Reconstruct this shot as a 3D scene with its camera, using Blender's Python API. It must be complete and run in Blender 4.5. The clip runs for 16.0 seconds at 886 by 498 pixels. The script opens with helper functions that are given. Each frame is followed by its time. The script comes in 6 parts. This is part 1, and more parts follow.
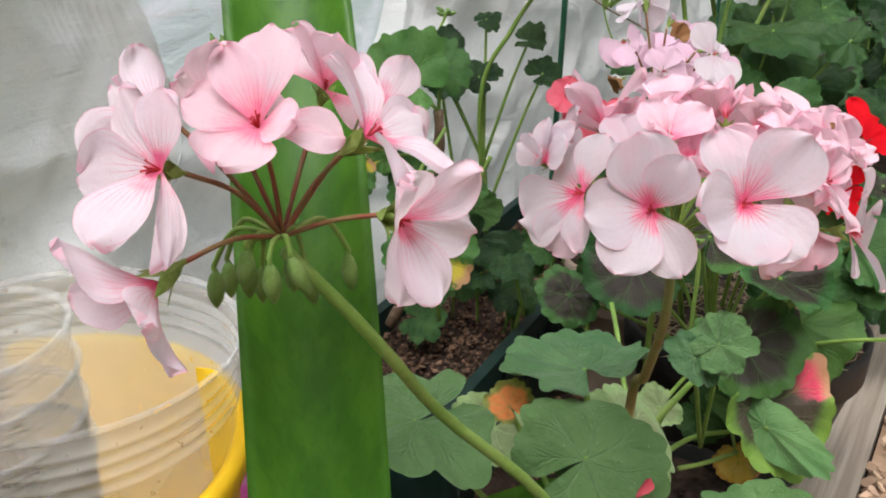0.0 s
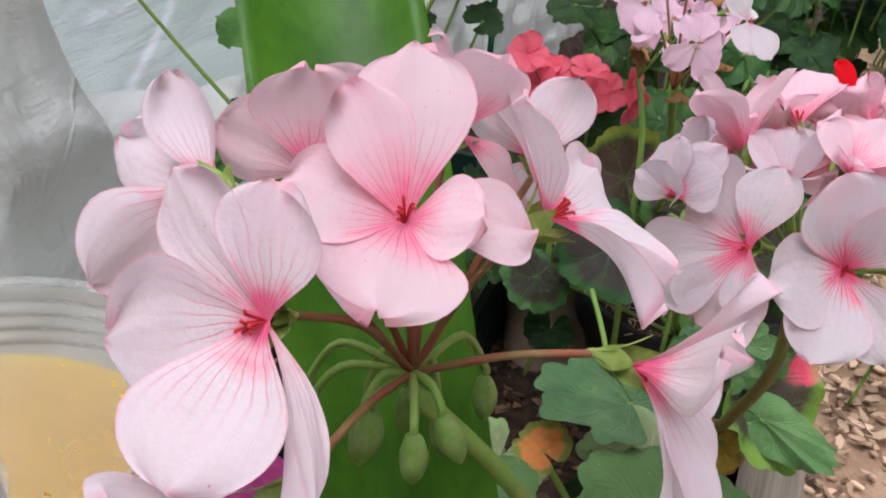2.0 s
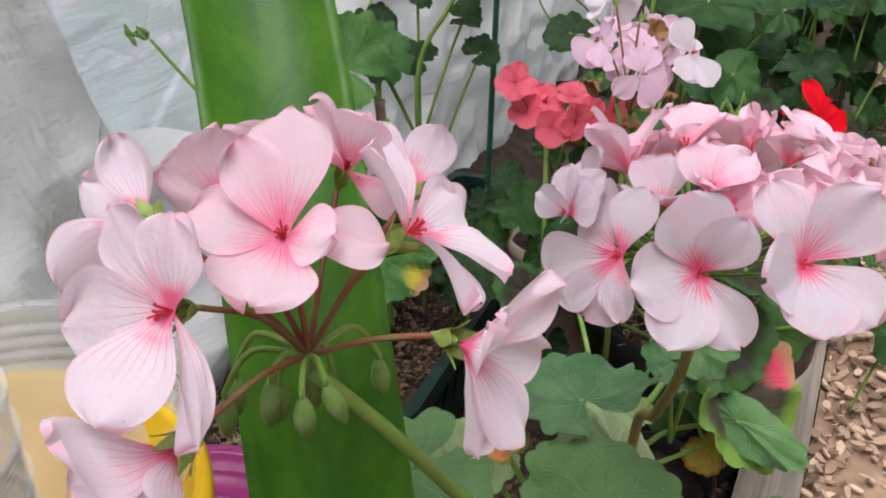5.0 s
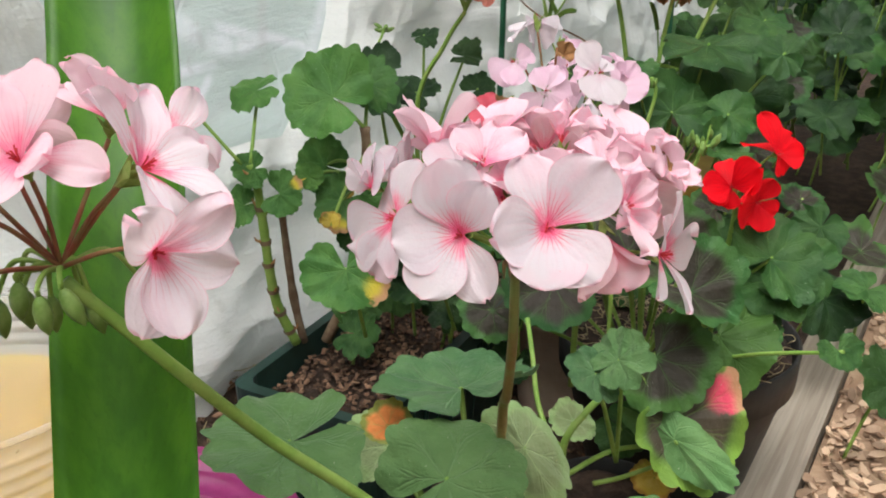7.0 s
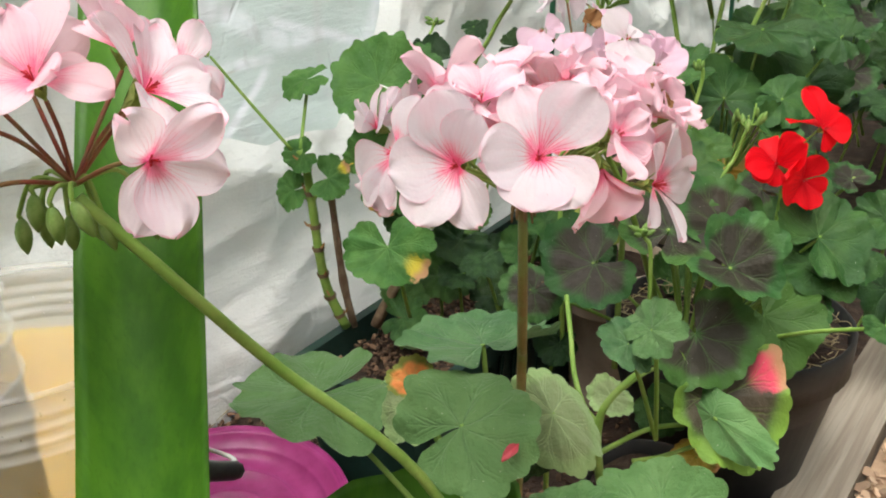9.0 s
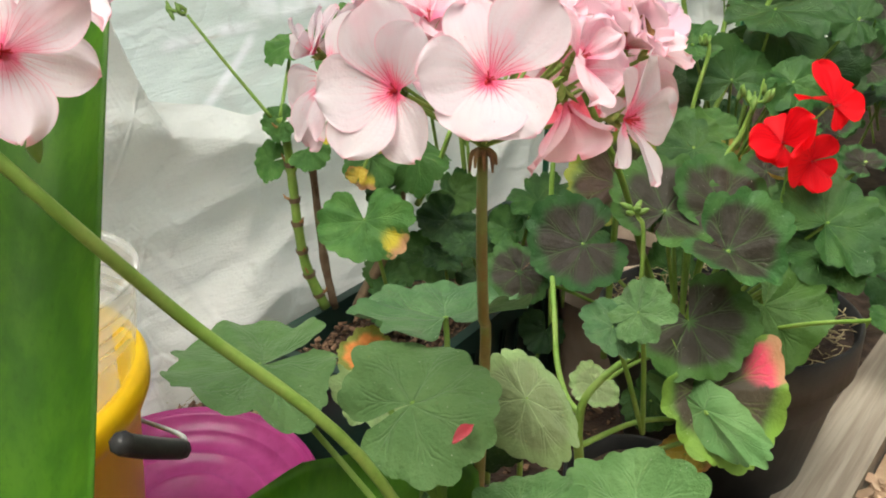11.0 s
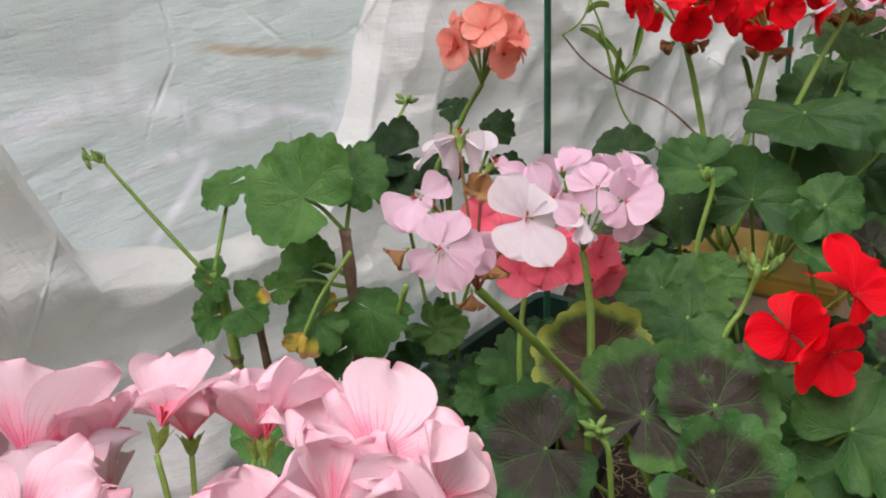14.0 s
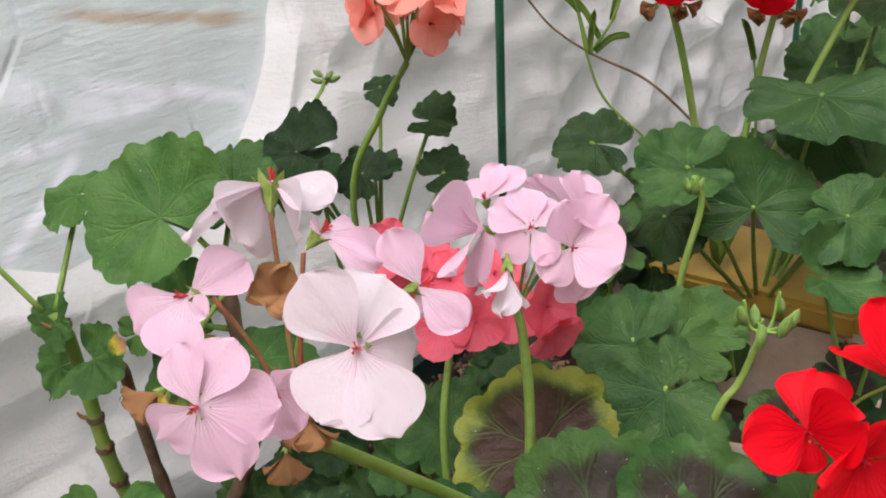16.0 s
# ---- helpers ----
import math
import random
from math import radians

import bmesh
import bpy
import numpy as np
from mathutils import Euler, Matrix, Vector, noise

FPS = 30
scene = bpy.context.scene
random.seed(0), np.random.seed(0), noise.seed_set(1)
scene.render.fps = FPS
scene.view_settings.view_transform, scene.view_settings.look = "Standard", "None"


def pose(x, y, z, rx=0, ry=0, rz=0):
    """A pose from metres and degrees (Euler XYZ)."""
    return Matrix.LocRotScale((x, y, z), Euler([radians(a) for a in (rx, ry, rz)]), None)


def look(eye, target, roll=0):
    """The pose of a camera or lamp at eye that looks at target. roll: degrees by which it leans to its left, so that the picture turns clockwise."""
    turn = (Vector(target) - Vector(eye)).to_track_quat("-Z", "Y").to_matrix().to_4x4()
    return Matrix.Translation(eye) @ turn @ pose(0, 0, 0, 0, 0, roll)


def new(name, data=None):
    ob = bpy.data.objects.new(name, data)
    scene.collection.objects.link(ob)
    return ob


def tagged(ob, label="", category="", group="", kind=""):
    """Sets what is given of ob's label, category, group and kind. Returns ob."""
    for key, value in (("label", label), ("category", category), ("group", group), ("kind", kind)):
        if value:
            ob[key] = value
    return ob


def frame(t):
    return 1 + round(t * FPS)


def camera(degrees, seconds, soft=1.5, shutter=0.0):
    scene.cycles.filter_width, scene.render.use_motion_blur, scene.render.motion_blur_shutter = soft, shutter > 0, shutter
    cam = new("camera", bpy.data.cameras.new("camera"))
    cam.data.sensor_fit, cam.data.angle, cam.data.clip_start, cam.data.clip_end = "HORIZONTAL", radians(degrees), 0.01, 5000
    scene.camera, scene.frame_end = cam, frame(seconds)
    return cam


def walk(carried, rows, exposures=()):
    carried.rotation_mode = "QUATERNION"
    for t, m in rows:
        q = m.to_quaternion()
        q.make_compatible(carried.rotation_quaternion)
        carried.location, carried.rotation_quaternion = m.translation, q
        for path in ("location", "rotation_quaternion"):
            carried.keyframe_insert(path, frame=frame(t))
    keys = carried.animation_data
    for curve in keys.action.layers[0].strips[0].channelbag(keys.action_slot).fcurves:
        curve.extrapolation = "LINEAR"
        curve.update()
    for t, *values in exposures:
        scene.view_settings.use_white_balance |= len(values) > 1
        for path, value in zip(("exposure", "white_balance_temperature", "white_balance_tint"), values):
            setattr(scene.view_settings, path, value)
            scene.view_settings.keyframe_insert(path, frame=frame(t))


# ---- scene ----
cam = camera(55.9, 16.0, 1.9)
EXPOSURES = [(0.0, 1.1, 6200, 12), (1.0, 0.84, 6050, 16), (2.0, 0.87, 6000, 15), (3.2, 0.9, 6000, 16), (6.0, 1.0, 6150, 14), (7.5, 1.27, 6400, 7), (8.5, 1.32, 6450, 7), (11.0, 1.4, 6750, 4), (12.5, 1.54, 6800, 7), (13.0, 1.17, 6500, 11), (13.5, 0.92, 6400, 14), (14.5, 1.04, 6400, 19), (16.0, 1.17, 6400, 19)]
PATH = [
    (0, (0.02768, 0.00090, 0.57926), (-0.0191, 1.8276, -0.2336), -0.68),
    (0.5, (-0.01906, 0.05005, 0.58854), (0.0773, 1.8526, -0.2726), 0.87),
    (1, (-0.03940, 0.08246, 0.57740), (0.1839, 1.8366, -0.3571), 2.38),
    (1.5, (-0.03679, 0.09398, 0.57904), (0.2245, 1.8286, -0.3816), 2.60),
    (2, (-0.03438, 0.09270, 0.57900), (0.2317, 1.8268, -0.3813), 2.33),
    (2.5, (-0.03250, 0.08897, 0.58261), (0.2248, 1.8272, -0.3725), 1.91),
    (3, (-0.03066, 0.08447, 0.58176), (0.2167, 1.8254, -0.3710), 1.79),
    (3.2, (-0.02749, 0.08386, 0.58355), (0.1899, 1.8202, -0.3849), 1.52),
    (5.5, (0.00134, 0.03815, 0.59892), (0.1625, 1.8188, -0.2973), -0.86),
    (6, (0.01714, 0.02761, 0.59585), (0.1479, 1.8229, -0.2758), -1.25),
    (6.5, (0.05556, 0.01121, 0.59111), (0.1157, 1.8338, -0.2302), -0.93),
    (7, (0.08750, 0.00200, 0.58392), (0.0497, 1.8385, -0.2072), -1.11),
    (7.5, (0.11668, 0.00157, 0.56199), (-0.0062, 1.8445, -0.2052), -1.86),
    (8, (0.12525, 0.00010, 0.56267), (-0.0506, 1.8469, -0.1846), -2.79),
    (8.5, (0.11529, -0.01274, 0.56532), (-0.0850, 1.8327, -0.1792), -3.41),
    (8.7, (0.11301, -0.01599, 0.56348), (-0.0939, 1.8272, -0.1849), -3.32),
    (10.8, (0.11420, 0.00966, 0.53865), (-0.1112, 1.8459, -0.2212), -1.95),
    (11, (0.13105, 0.01710, 0.52940), (-0.1061, 1.8535, -0.2265), -1.58),
    (11.5, (0.15859, 0.02988, 0.51069), (-0.1198, 1.8641, -0.2363), -0.95),
    (12, (0.16327, 0.04001, 0.50906), (-0.1553, 1.8648, -0.2450), -0.94),
    (12.5, (0.17187, 0.05053, 0.51220), (-0.1624, 1.8706, -0.2464), -2.22),
    (13, (0.18490, 0.08728, 0.54556), (-0.1876, 1.9017, -0.2090), -3.64),
    (13.5, (0.17674, 0.13853, 0.58465), (-0.2584, 1.9434, -0.1590), -3.83),
    (14, (0.20269, 0.16607, 0.59650), (-0.2109, 1.9846, -0.1259), -4.46),
    (14.5, (0.20520, 0.17019, 0.60011), (-0.1795, 1.9999, -0.1099), -4.14),
    (15, (0.20473, 0.25172, 0.58994), (-0.1856, 2.0586, -0.1734), -3.60),
    (15.5, (0.18803, 0.31343, 0.58424), (-0.2508, 2.0883, -0.2266), -4.21),
    (16, (0.22269, 0.32263, 0.58035), (-0.1859, 2.1011, -0.2383), -4.86),
]
walk(cam, [(t, look(eye, target, roll)) for t, eye, target, roll in PATH], EXPOSURES)

# the world: overcast daylight through the glass roof
world = bpy.data.worlds.new("sky")
scene.world = world
world.use_nodes = True
wn = world.node_tree
sky = wn.nodes.new("ShaderNodeTexSky")
sky.sky_type = "NISHITA"
sky.sun_disc = False
sky.sun_elevation, sky.sun_rotation = radians(62), radians(200)
sky.dust_density = 3.0
wn.nodes["Background"].inputs[1].default_value = 0.07
wn.links.new(sky.outputs[0], wn.nodes["Background"].inputs[0])
sun = new("sun", bpy.data.lights.new("sun", "SUN"))
sun.data.energy, sun.data.angle, sun.data.color = 3.0, radians(70), (1.0, 0.97, 0.93)
sun.matrix_world = look((-1.0, -0.15, 3.0), (0.1, 0.4, 0.3))


# ---- materials ----
class Nodes:
    """Shortcuts for wiring one material's nodes."""

    def __init__(self, name, rough=0.5, gloss=0.3):
        self.mat = bpy.data.materials.new(name)
        self.mat.use_nodes = True
        self.tree = self.mat.node_tree
        self.shader = self.tree.nodes["Principled BSDF"]
        self.shader.inputs["Roughness"].default_value = rough
        self.shader.inputs["Specular IOR Level"].default_value = gloss
        self.out = self.tree.nodes["Material Output"]

    def add(self, kind, **sockets):
        node = self.tree.nodes.new(kind)
        for key, value in sockets.items():
            self.put(node.inputs[int(key[1:]) if key[0] == "i" and key[1:].isdigit() else key.replace("_", " ")], value)
        return node

    def put(self, socket, value):
        if isinstance(value, bpy.types.NodeSocket):
            self.tree.links.new(value, socket)
        elif isinstance(value, (tuple, list)) and len(value) == 3 and socket.type == "RGBA":
            socket.default_value = (*value, 1)
        else:
            socket.default_value = value

    def math(self, op, a, b=0.0, clamp=False):
        node = self.add("ShaderNodeMath", i0=a, i1=b)
        node.operation, node.use_clamp = op, clamp
        return node.outputs[0]

    def step(self, x, lo, hi):
        node = self.add("ShaderNodeMapRange", i0=x, i1=lo, i2=hi)
        node.interpolation_type = "SMOOTHSTEP"
        return node.outputs[0]

    def mix(self, f, a, b):
        node = self.tree.nodes.new("ShaderNodeMix")
        node.data_type = "RGBA"
        self.put(node.inputs[0], f)
        self.put(node.inputs[6], a)
        self.put(node.inputs[7], b)
        return node.outputs[2]

    def noise(self, vec, scale, detail=3.0, rough=0.55):
        node = self.add("ShaderNodeTexNoise", Scale=scale, Detail=detail, Roughness=rough)
        if vec is not None:
            self.put(node.inputs["Vector"], vec)
        return node.outputs[0]

    def coord(self, which="Object"):
        return self.add("ShaderNodeTexCoord").outputs[which]

    def random(self):
        return self.add("ShaderNodeObjectInfo").outputs["Random"]

    def split(self, vec):
        node = self.add("ShaderNodeSeparateXYZ", i0=vec)
        return node.outputs[0], node.outputs[1], node.outputs[2]

    def bump(self, height, strength=0.3, distance=0.001):
        node = self.add("ShaderNodeBump", Strength=strength, Distance=distance, Height=height)
        self.put(self.shader.inputs["Normal"], node.outputs[0])
        return node.outputs[0]

    def thin(self, colour, share, normal=None):
        """Let some of the light through, as leaves, petals and fleece do."""
        back = self.add("ShaderNodeBsdfTranslucent", Color=colour)
        if normal is not None:
            self.put(back.inputs["Normal"], normal)
        both = self.add("ShaderNodeMixShader", Fac=share)
        self.tree.links.new(self.shader.outputs[0], both.inputs[1])
        self.tree.links.new(back.outputs[0], both.inputs[2])
        self.tree.links.new(both.outputs[0], self.out.inputs[0])


def petal_material(name, edge, heart, vein, vein_share, blush=0.5, deep=0.45, reach_to=0.8, tail=0.16, bold=0.13):
    m = Nodes(name, 0.55, 0.15)
    u, v, _ = m.split(m.coord("UV"))
    luck = m.random()
    p = m.add("ShaderNodeVectorMath", i0=m.coord("Object"), i1=m.add("ShaderNodeCombineXYZ", i0=m.math("MULTIPLY", luck, 37.0)).outputs[0]).outputs[0]
    cloud = m.noise(p, 2.4, 3)
    fine = m.noise(p, 34.0, 3)
    # a blush that fades from the claw to the rim, uneven from petal to petal
    reach = m.math("ADD", m.math("MULTIPLY", luck, 0.22), deep)
    near = m.step(m.math("ADD", v, m.math("MULTIPLY", m.math("SUBTRACT", cloud, 0.5), 0.7)), reach, 0.06)
    colour = m.mix(m.math("MULTIPLY", near, blush), edge, heart)
    wash = tuple(0.62 * a + 0.38 * b for a, b in zip(edge, heart))
    colour = m.mix(m.math("MULTIPLY", m.step(m.noise(p, 1.5, 2), 0.42, 0.7), m.math("ADD", 0.06, m.math("MULTIPLY", luck, 0.38))), colour, wash)
    # branching veins that fan out from the claw
    bend = m.math("MULTIPLY", m.math("SUBTRACT", m.noise(p, 3.4, 2), 0.5), 1.1)
    warp = m.math("ADD", m.math("MULTIPLY", u, 4.6), bend)
    coarse = m.math("PINGPONG", warp, 0.5)
    wide = m.math("SUBTRACT", bold, m.math("MULTIPLY", v, bold * 0.72))
    lines = m.step(coarse, wide, 0.0)
    fork = m.math("ABSOLUTE", m.math("SUBTRACT", coarse, m.math("MULTIPLY", m.math("MAXIMUM", m.math("SUBTRACT", v, 0.36), 0.0), 0.62)))
    forks = m.math("MULTIPLY", m.step(fork, 0.045, 0.0), m.step(v, 0.34, 0.42))
    warp2 = m.math("ADD", m.math("MULTIPLY", u, 9.0), m.math("MULTIPLY", m.math("SUBTRACT", m.noise(p, 7.0, 2), 0.5), 2.4))
    hair = m.math("MULTIPLY", m.step(m.math("PINGPONG", warp2, 0.5), 0.1, 0.0), 0.4)
    fade = m.math("ADD", m.math("MULTIPLY", m.step(v, reach_to, 0.15), 1.0 - tail), m.math("MULTIPLY", m.step(v, 1.0, 0.6), tail))
    patchy = m.step(m.noise(p, 5.0, 2), 0.3, 0.6)
    veins = m.math("MULTIPLY", m.math("MAXIMUM", m.math("MAXIMUM", lines, m.math("MULTIPLY", forks, 0.75)), m.math("MULTIPLY", hair, patchy)), m.math("MULTIPLY", fade, vein_share))
    colour = m.mix(veins, colour, vein)
    dots = m.add("ShaderNodeTexVoronoi", Scale=17.0, Vector=p)
    speck = m.math("MULTIPLY", m.step(dots.outputs["Distance"], 0.14, 0.09), m.step(m.noise(p, 9.0, 1), 0.6, 0.68))
    colour = m.mix(m.math("MULTIPLY", speck, 0.6), colour, vein)
    rim = m.math("MULTIPLY", m.step(m.math("MAXIMUM", m.math("ABSOLUTE", u), v), 0.95, 1.0), 0.3)
    colour = m.mix(rim, colour, heart)
    m.put(m.shader.inputs["Base Color"], colour)
    height = m.math("ADD", m.math("MULTIPLY", coarse, 0.25), m.math("ADD", m.math("MULTIPLY", fine, 0.35), m.math("MULTIPLY", m.noise(p, 9.0, 2), 0.8)))
    m.thin(colour, 0.46, m.bump(height, 0.5, 0.0005))
    return m.mat


def leaf_material(name, green, light, zone=None, zone_share=0.0, edge=None, edge_share=0.0, blotch=None, blotch_share=0.0, rough=0.5):
    m = Nodes(name, rough, 0.2)
    if rough > 0.55:
        # soft down on the blade
        m.shader.inputs["Sheen Weight"].default_value = 0.12
        m.shader.inputs["Sheen Roughness"].default_value = 0.5
    ang, rad, _ = m.split(m.coord("UV"))
    luck = m.random()
    p = m.add("ShaderNodeVectorMath", i0=m.coord("Object"), i1=m.add("ShaderNodeCombineXYZ", i0=m.math("MULTIPLY", luck, 41.0)).outputs[0]).outputs[0]
    big, mid, tiny = m.noise(p, 1.6, 3), m.noise(p, 5.0, 3), m.noise(p, 45.0, 3)
    lively = tuple(0.55 * a + 0.45 * b for a, b in zip(green, light))
    colour = m.mix(m.step(big, 0.35, 0.68), green, lively)
    colour = m.mix(m.math("MULTIPLY", m.step(luck, 0.45, 0.0), 0.55), colour, tuple(c * 0.55 for c in green))
    colour = m.mix(m.math("MULTIPLY", m.step(luck, 0.55, 1.0), 0.5), colour, (lively[0] * 1.25, lively[1] * 1.08, lively[2] * 0.75))
    # seven main veins that fork half way, lighter than the blade
    bend = m.math("MULTIPLY", m.math("SUBTRACT", mid, 0.5), 0.16)
    fan = m.math("PINGPONG", m.math("ADD", m.math("ADD", m.math("MULTIPLY", ang, 7.0), 0.5), bend), 0.5)
    main = m.step(m.math("MULTIPLY", fan, m.math("ADD", rad, 0.12)), 0.03, 0.008)
    apart = m.math("ABSOLUTE", m.math("SUBTRACT", fan, m.math("MULTIPLY", m.math("MAXIMUM", m.math("SUBTRACT", rad, 0.42), 0.0), 0.62)))
    forks = m.math("MULTIPLY", m.step(m.math("MULTIPLY", apart, rad), 0.026, 0.004), m.step(rad, 0.4, 0.5))
    apart2 = m.math("ABSOLUTE", m.math("SUBTRACT", fan, m.math("MULTIPLY", m.math("MAXIMUM", m.math("SUBTRACT", rad, 0.2), 0.0), 0.55)))
    forks2 = m.math("MULTIPLY", m.step(m.math("MULTIPLY", apart2, rad), 0.02, 0.003), m.math("MULTIPLY", m.step(rad, 0.2, 0.3), 0.5))
    veins = m.math("MAXIMUM", m.math("MULTIPLY", main, m.step(rad, 0.95, 0.25)), m.math("MULTIPLY", m.math("MAXIMUM", forks, forks2), m.math("MULTIPLY", m.step(rad, 1.0, 0.5), 0.6)))
    wobble = m.math("ADD", rad, m.math("ADD", m.math("MULTIPLY", m.math("SUBTRACT", big, 0.5), 0.3), m.math("MULTIPLY", m.math("SUBTRACT", fan, 0.25), -0.22)))
    if zone:
        ring = m.math("MULTIPLY", m.step(wobble, 0.86, 0.66), m.step(wobble, 0.0, 0.13))
        colour = m.mix(m.math("MULTIPLY", ring, zone_share), colour, m.mix(mid, zone, tuple(c * 1.5 for c in zone)))
    if edge:
        colour = m.mix(m.math("MULTIPLY", m.step(wobble, 0.74, 0.95), edge_share), colour, edge)
    if blotch:
        # one burnt patch that starts at the rim
        off = m.math("ABSOLUTE", m.math("SUBTRACT", ang, 0.36))
        spot = m.math("MULTIPLY", m.step(m.math("ADD", off, m.math("MULTIPLY", m.math("SUBTRACT", m.noise(p, 7.0, 4), 0.5), 0.09)), 0.065, 0.045), m.step(wobble, 0.45, 0.8))
        colour = m.mix(m.math("MULTIPLY", spot, blotch_share), colour, m.mix(m.step(rad, 0.75, 0.95), blotch, (0.5, 0.25, 0.14)))
    colour = m.mix(m.math("MULTIPLY", veins, 0.46), colour, light)
    dust = m.add("ShaderNodeTexVoronoi", Scale=13.0, Vector=p)
    grit = m.math("MULTIPLY", m.step(dust.outputs["Distance"], 0.11, 0.07), m.step(m.noise(p, 6.0, 1), 0.56, 0.62))
    colour = m.mix(m.math("MULTIPLY", grit, 0.6), colour, (0.62, 0.62, 0.52))
    scar = m.math("MULTIPLY", m.step(m.noise(p, 11.0, 4), 0.7, 0.76), 0.45)
    colour = m.mix(scar, colour, (light[0] * 1.3, light[1], light[2] * 0.7))
    m.put(m.shader.inputs["Base Color"], colour)
    height = m.math("ADD", m.math("MULTIPLY", veins, -0.7), m.math("ADD", m.math("MULTIPLY", tiny, 0.16), m.math("ADD", m.math("MULTIPLY", mid, 1.2), m.math("MULTIPLY", m.noise(p, 15.0, 2), 0.5))))
    m.thin(m.mix(0.5, colour, light), 0.13, m.bump(height, 0.7, 0.0018))
    return m.mat


def plain_material(name, base, other, scale, rough=0.6, bump=0.3, depth=0.001, spread=(0.4, 0.65), share=0.0, stretch=None, loose=False):
    m = Nodes(name, rough)
    p = m.coord("Object")
    if stretch:
        p = m.add("ShaderNodeMapping", Vector=p, Scale=stretch).outputs[0]
    low, high = m.noise(p, scale, 4), m.noise(p, scale * 6, 4)
    colour = m.mix(m.step(low, *spread), base, other)
    colour = m.mix(m.math("MULTIPLY", m.step(high, 0.5, 0.75), 0.3), colour, tuple(c * 0.6 for c in base))
    colour = m.mix(m.math("MULTIPLY", m.random(), 0.25), colour, other)
    if loose:
        piece = m.add("ShaderNodeNewGeometry").outputs["Random Per Island"]
        colour = m.mix(m.math("MULTIPLY", m.step(piece, 0.4, 1.0), 0.8), colour, tuple(min(1.0, c * 1.7) for c in other))
        colour = m.mix(m.math("MULTIPLY", m.step(piece, 0.35, 0.0), 0.7), colour, tuple(c * 0.4 for c in base))
    m.put(m.shader.inputs["Base Color"], colour)
    normal = m.bump(m.math("ADD", low, m.math("MULTIPLY", high, 0.6)), bump, depth)
    if share:
        m.thin(colour, share, normal)
    return m.mat


PALE = petal_material("pale pink petal", (0.70, 0.63, 0.67), (0.94, 0.16, 0.33), (0.72, 0.015, 0.09), 1.0, 0.95, 0.30, 0.5, 0.05, 0.22)
ROSE = petal_material("rose pink petal", (0.86, 0.65, 0.715), (0.93, 0.21, 0.37), (0.72, 0.03, 0.12), 0.95, 0.9, 0.44, 0.6, 0.07)
VEINED = petal_material("veined pale petal", (0.87, 0.765, 0.82), (0.94, 0.17, 0.34), (0.72, 0.05, 0.13), 1.0, 1.0, 0.32, 0.62, 0.12, 0.12)
LILAC = petal_material("lilac pink petal", (0.84, 0.585, 0.72), (0.90, 0.76, 0.83), (0.34, 0.03, 0.13), 0.6, 0.6, 0.42, 0.52, 0.03, 0.2)
WHITISH = petal_material("white petal", (0.78, 0.71, 0.75), (0.84, 0.62, 0.73), (0.45, 0.05, 0.16), 0.6, 0.35, 0.3, 0.42, 0.02, 0.16)
CORAL = petal_material("coral petal", (0.84, 0.17, 0.23), (0.75, 0.08, 0.15), (0.5, 0.02, 0.06), 0.6)
SALMON = petal_material("salmon petal", (0.96, 0.42, 0.34), (0.92, 0.24, 0.17), (0.6, 0.04, 0.04), 0.4)
SCARLET = petal_material("scarlet petal", (0.86, 0.006, 0.016), (0.66, 0.004, 0.014), (0.22, 0.0, 0.008), 0.8, 0.7, 0.45)

GREEN = leaf_material("green leaf", (0.021, 0.072, 0.015), (0.088, 0.175, 0.045))
LIVELY = leaf_material("fresh green leaf", (0.042, 0.128, 0.024), (0.13, 0.26, 0.066))
BLOTCHED = leaf_material("green leaf with a yellow patch", (0.042, 0.128, 0.024), (0.13, 0.26, 0.066), None, 0, None, 0, (0.6, 0.47, 0.04), 0.85)
SPOTTED = leaf_material("spotted yellow leaf", (0.30, 0.36, 0.08), (0.5, 0.5, 0.15), (0.78, 0.25, 0.08), 0.85)
# deep green, darkened further to hold the shade between back leaves in its colour
DEEP_SHADED = leaf_material("deep green leaf", (0.009, 0.034, 0.008), (0.046, 0.1, 0.027))
GREY = leaf_material("grey green leaf", (0.05, 0.128, 0.046), (0.14, 0.255, 0.1), rough=0.6)
PALEGREEN = leaf_material("pale green leaf", (0.09, 0.2, 0.062), (0.2, 0.34, 0.13), rough=0.6)
ZONAL = leaf_material("zonal leaf", (0.024, 0.088, 0.021), (0.095, 0.19, 0.055), (0.029, 0.019, 0.018), 0.92)
FADED = leaf_material("faded zonal leaf", (0.31, 0.46, 0.18), (0.46, 0.58, 0.28), (0.12, 0.09, 0.07), 0.34, rough=0.6)
RUSTY = leaf_material("rust rimmed leaf", (0.03, 0.075, 0.02), (0.13, 0.2, 0.05), (0.05, 0.024, 0.02), 0.92, (0.24, 0.27, 0.035), 0.8)
AUTUMN = leaf_material("turning leaf", (0.06, 0.136, 0.04), (0.192, 0.288, 0.072), (0.06, 0.04, 0.036), 0.9, (0.20, 0.35, 0.05), 0.75, (0.80, 0.07, 0.15), 0.95)
YELLOW = leaf_material("yellowed leaf", (0.5, 0.38, 0.05), (0.62, 0.5, 0.15), None, 0, (0.3, 0.12, 0.03), 0.6, (0.13, 0.2, 0.05), 0.7)

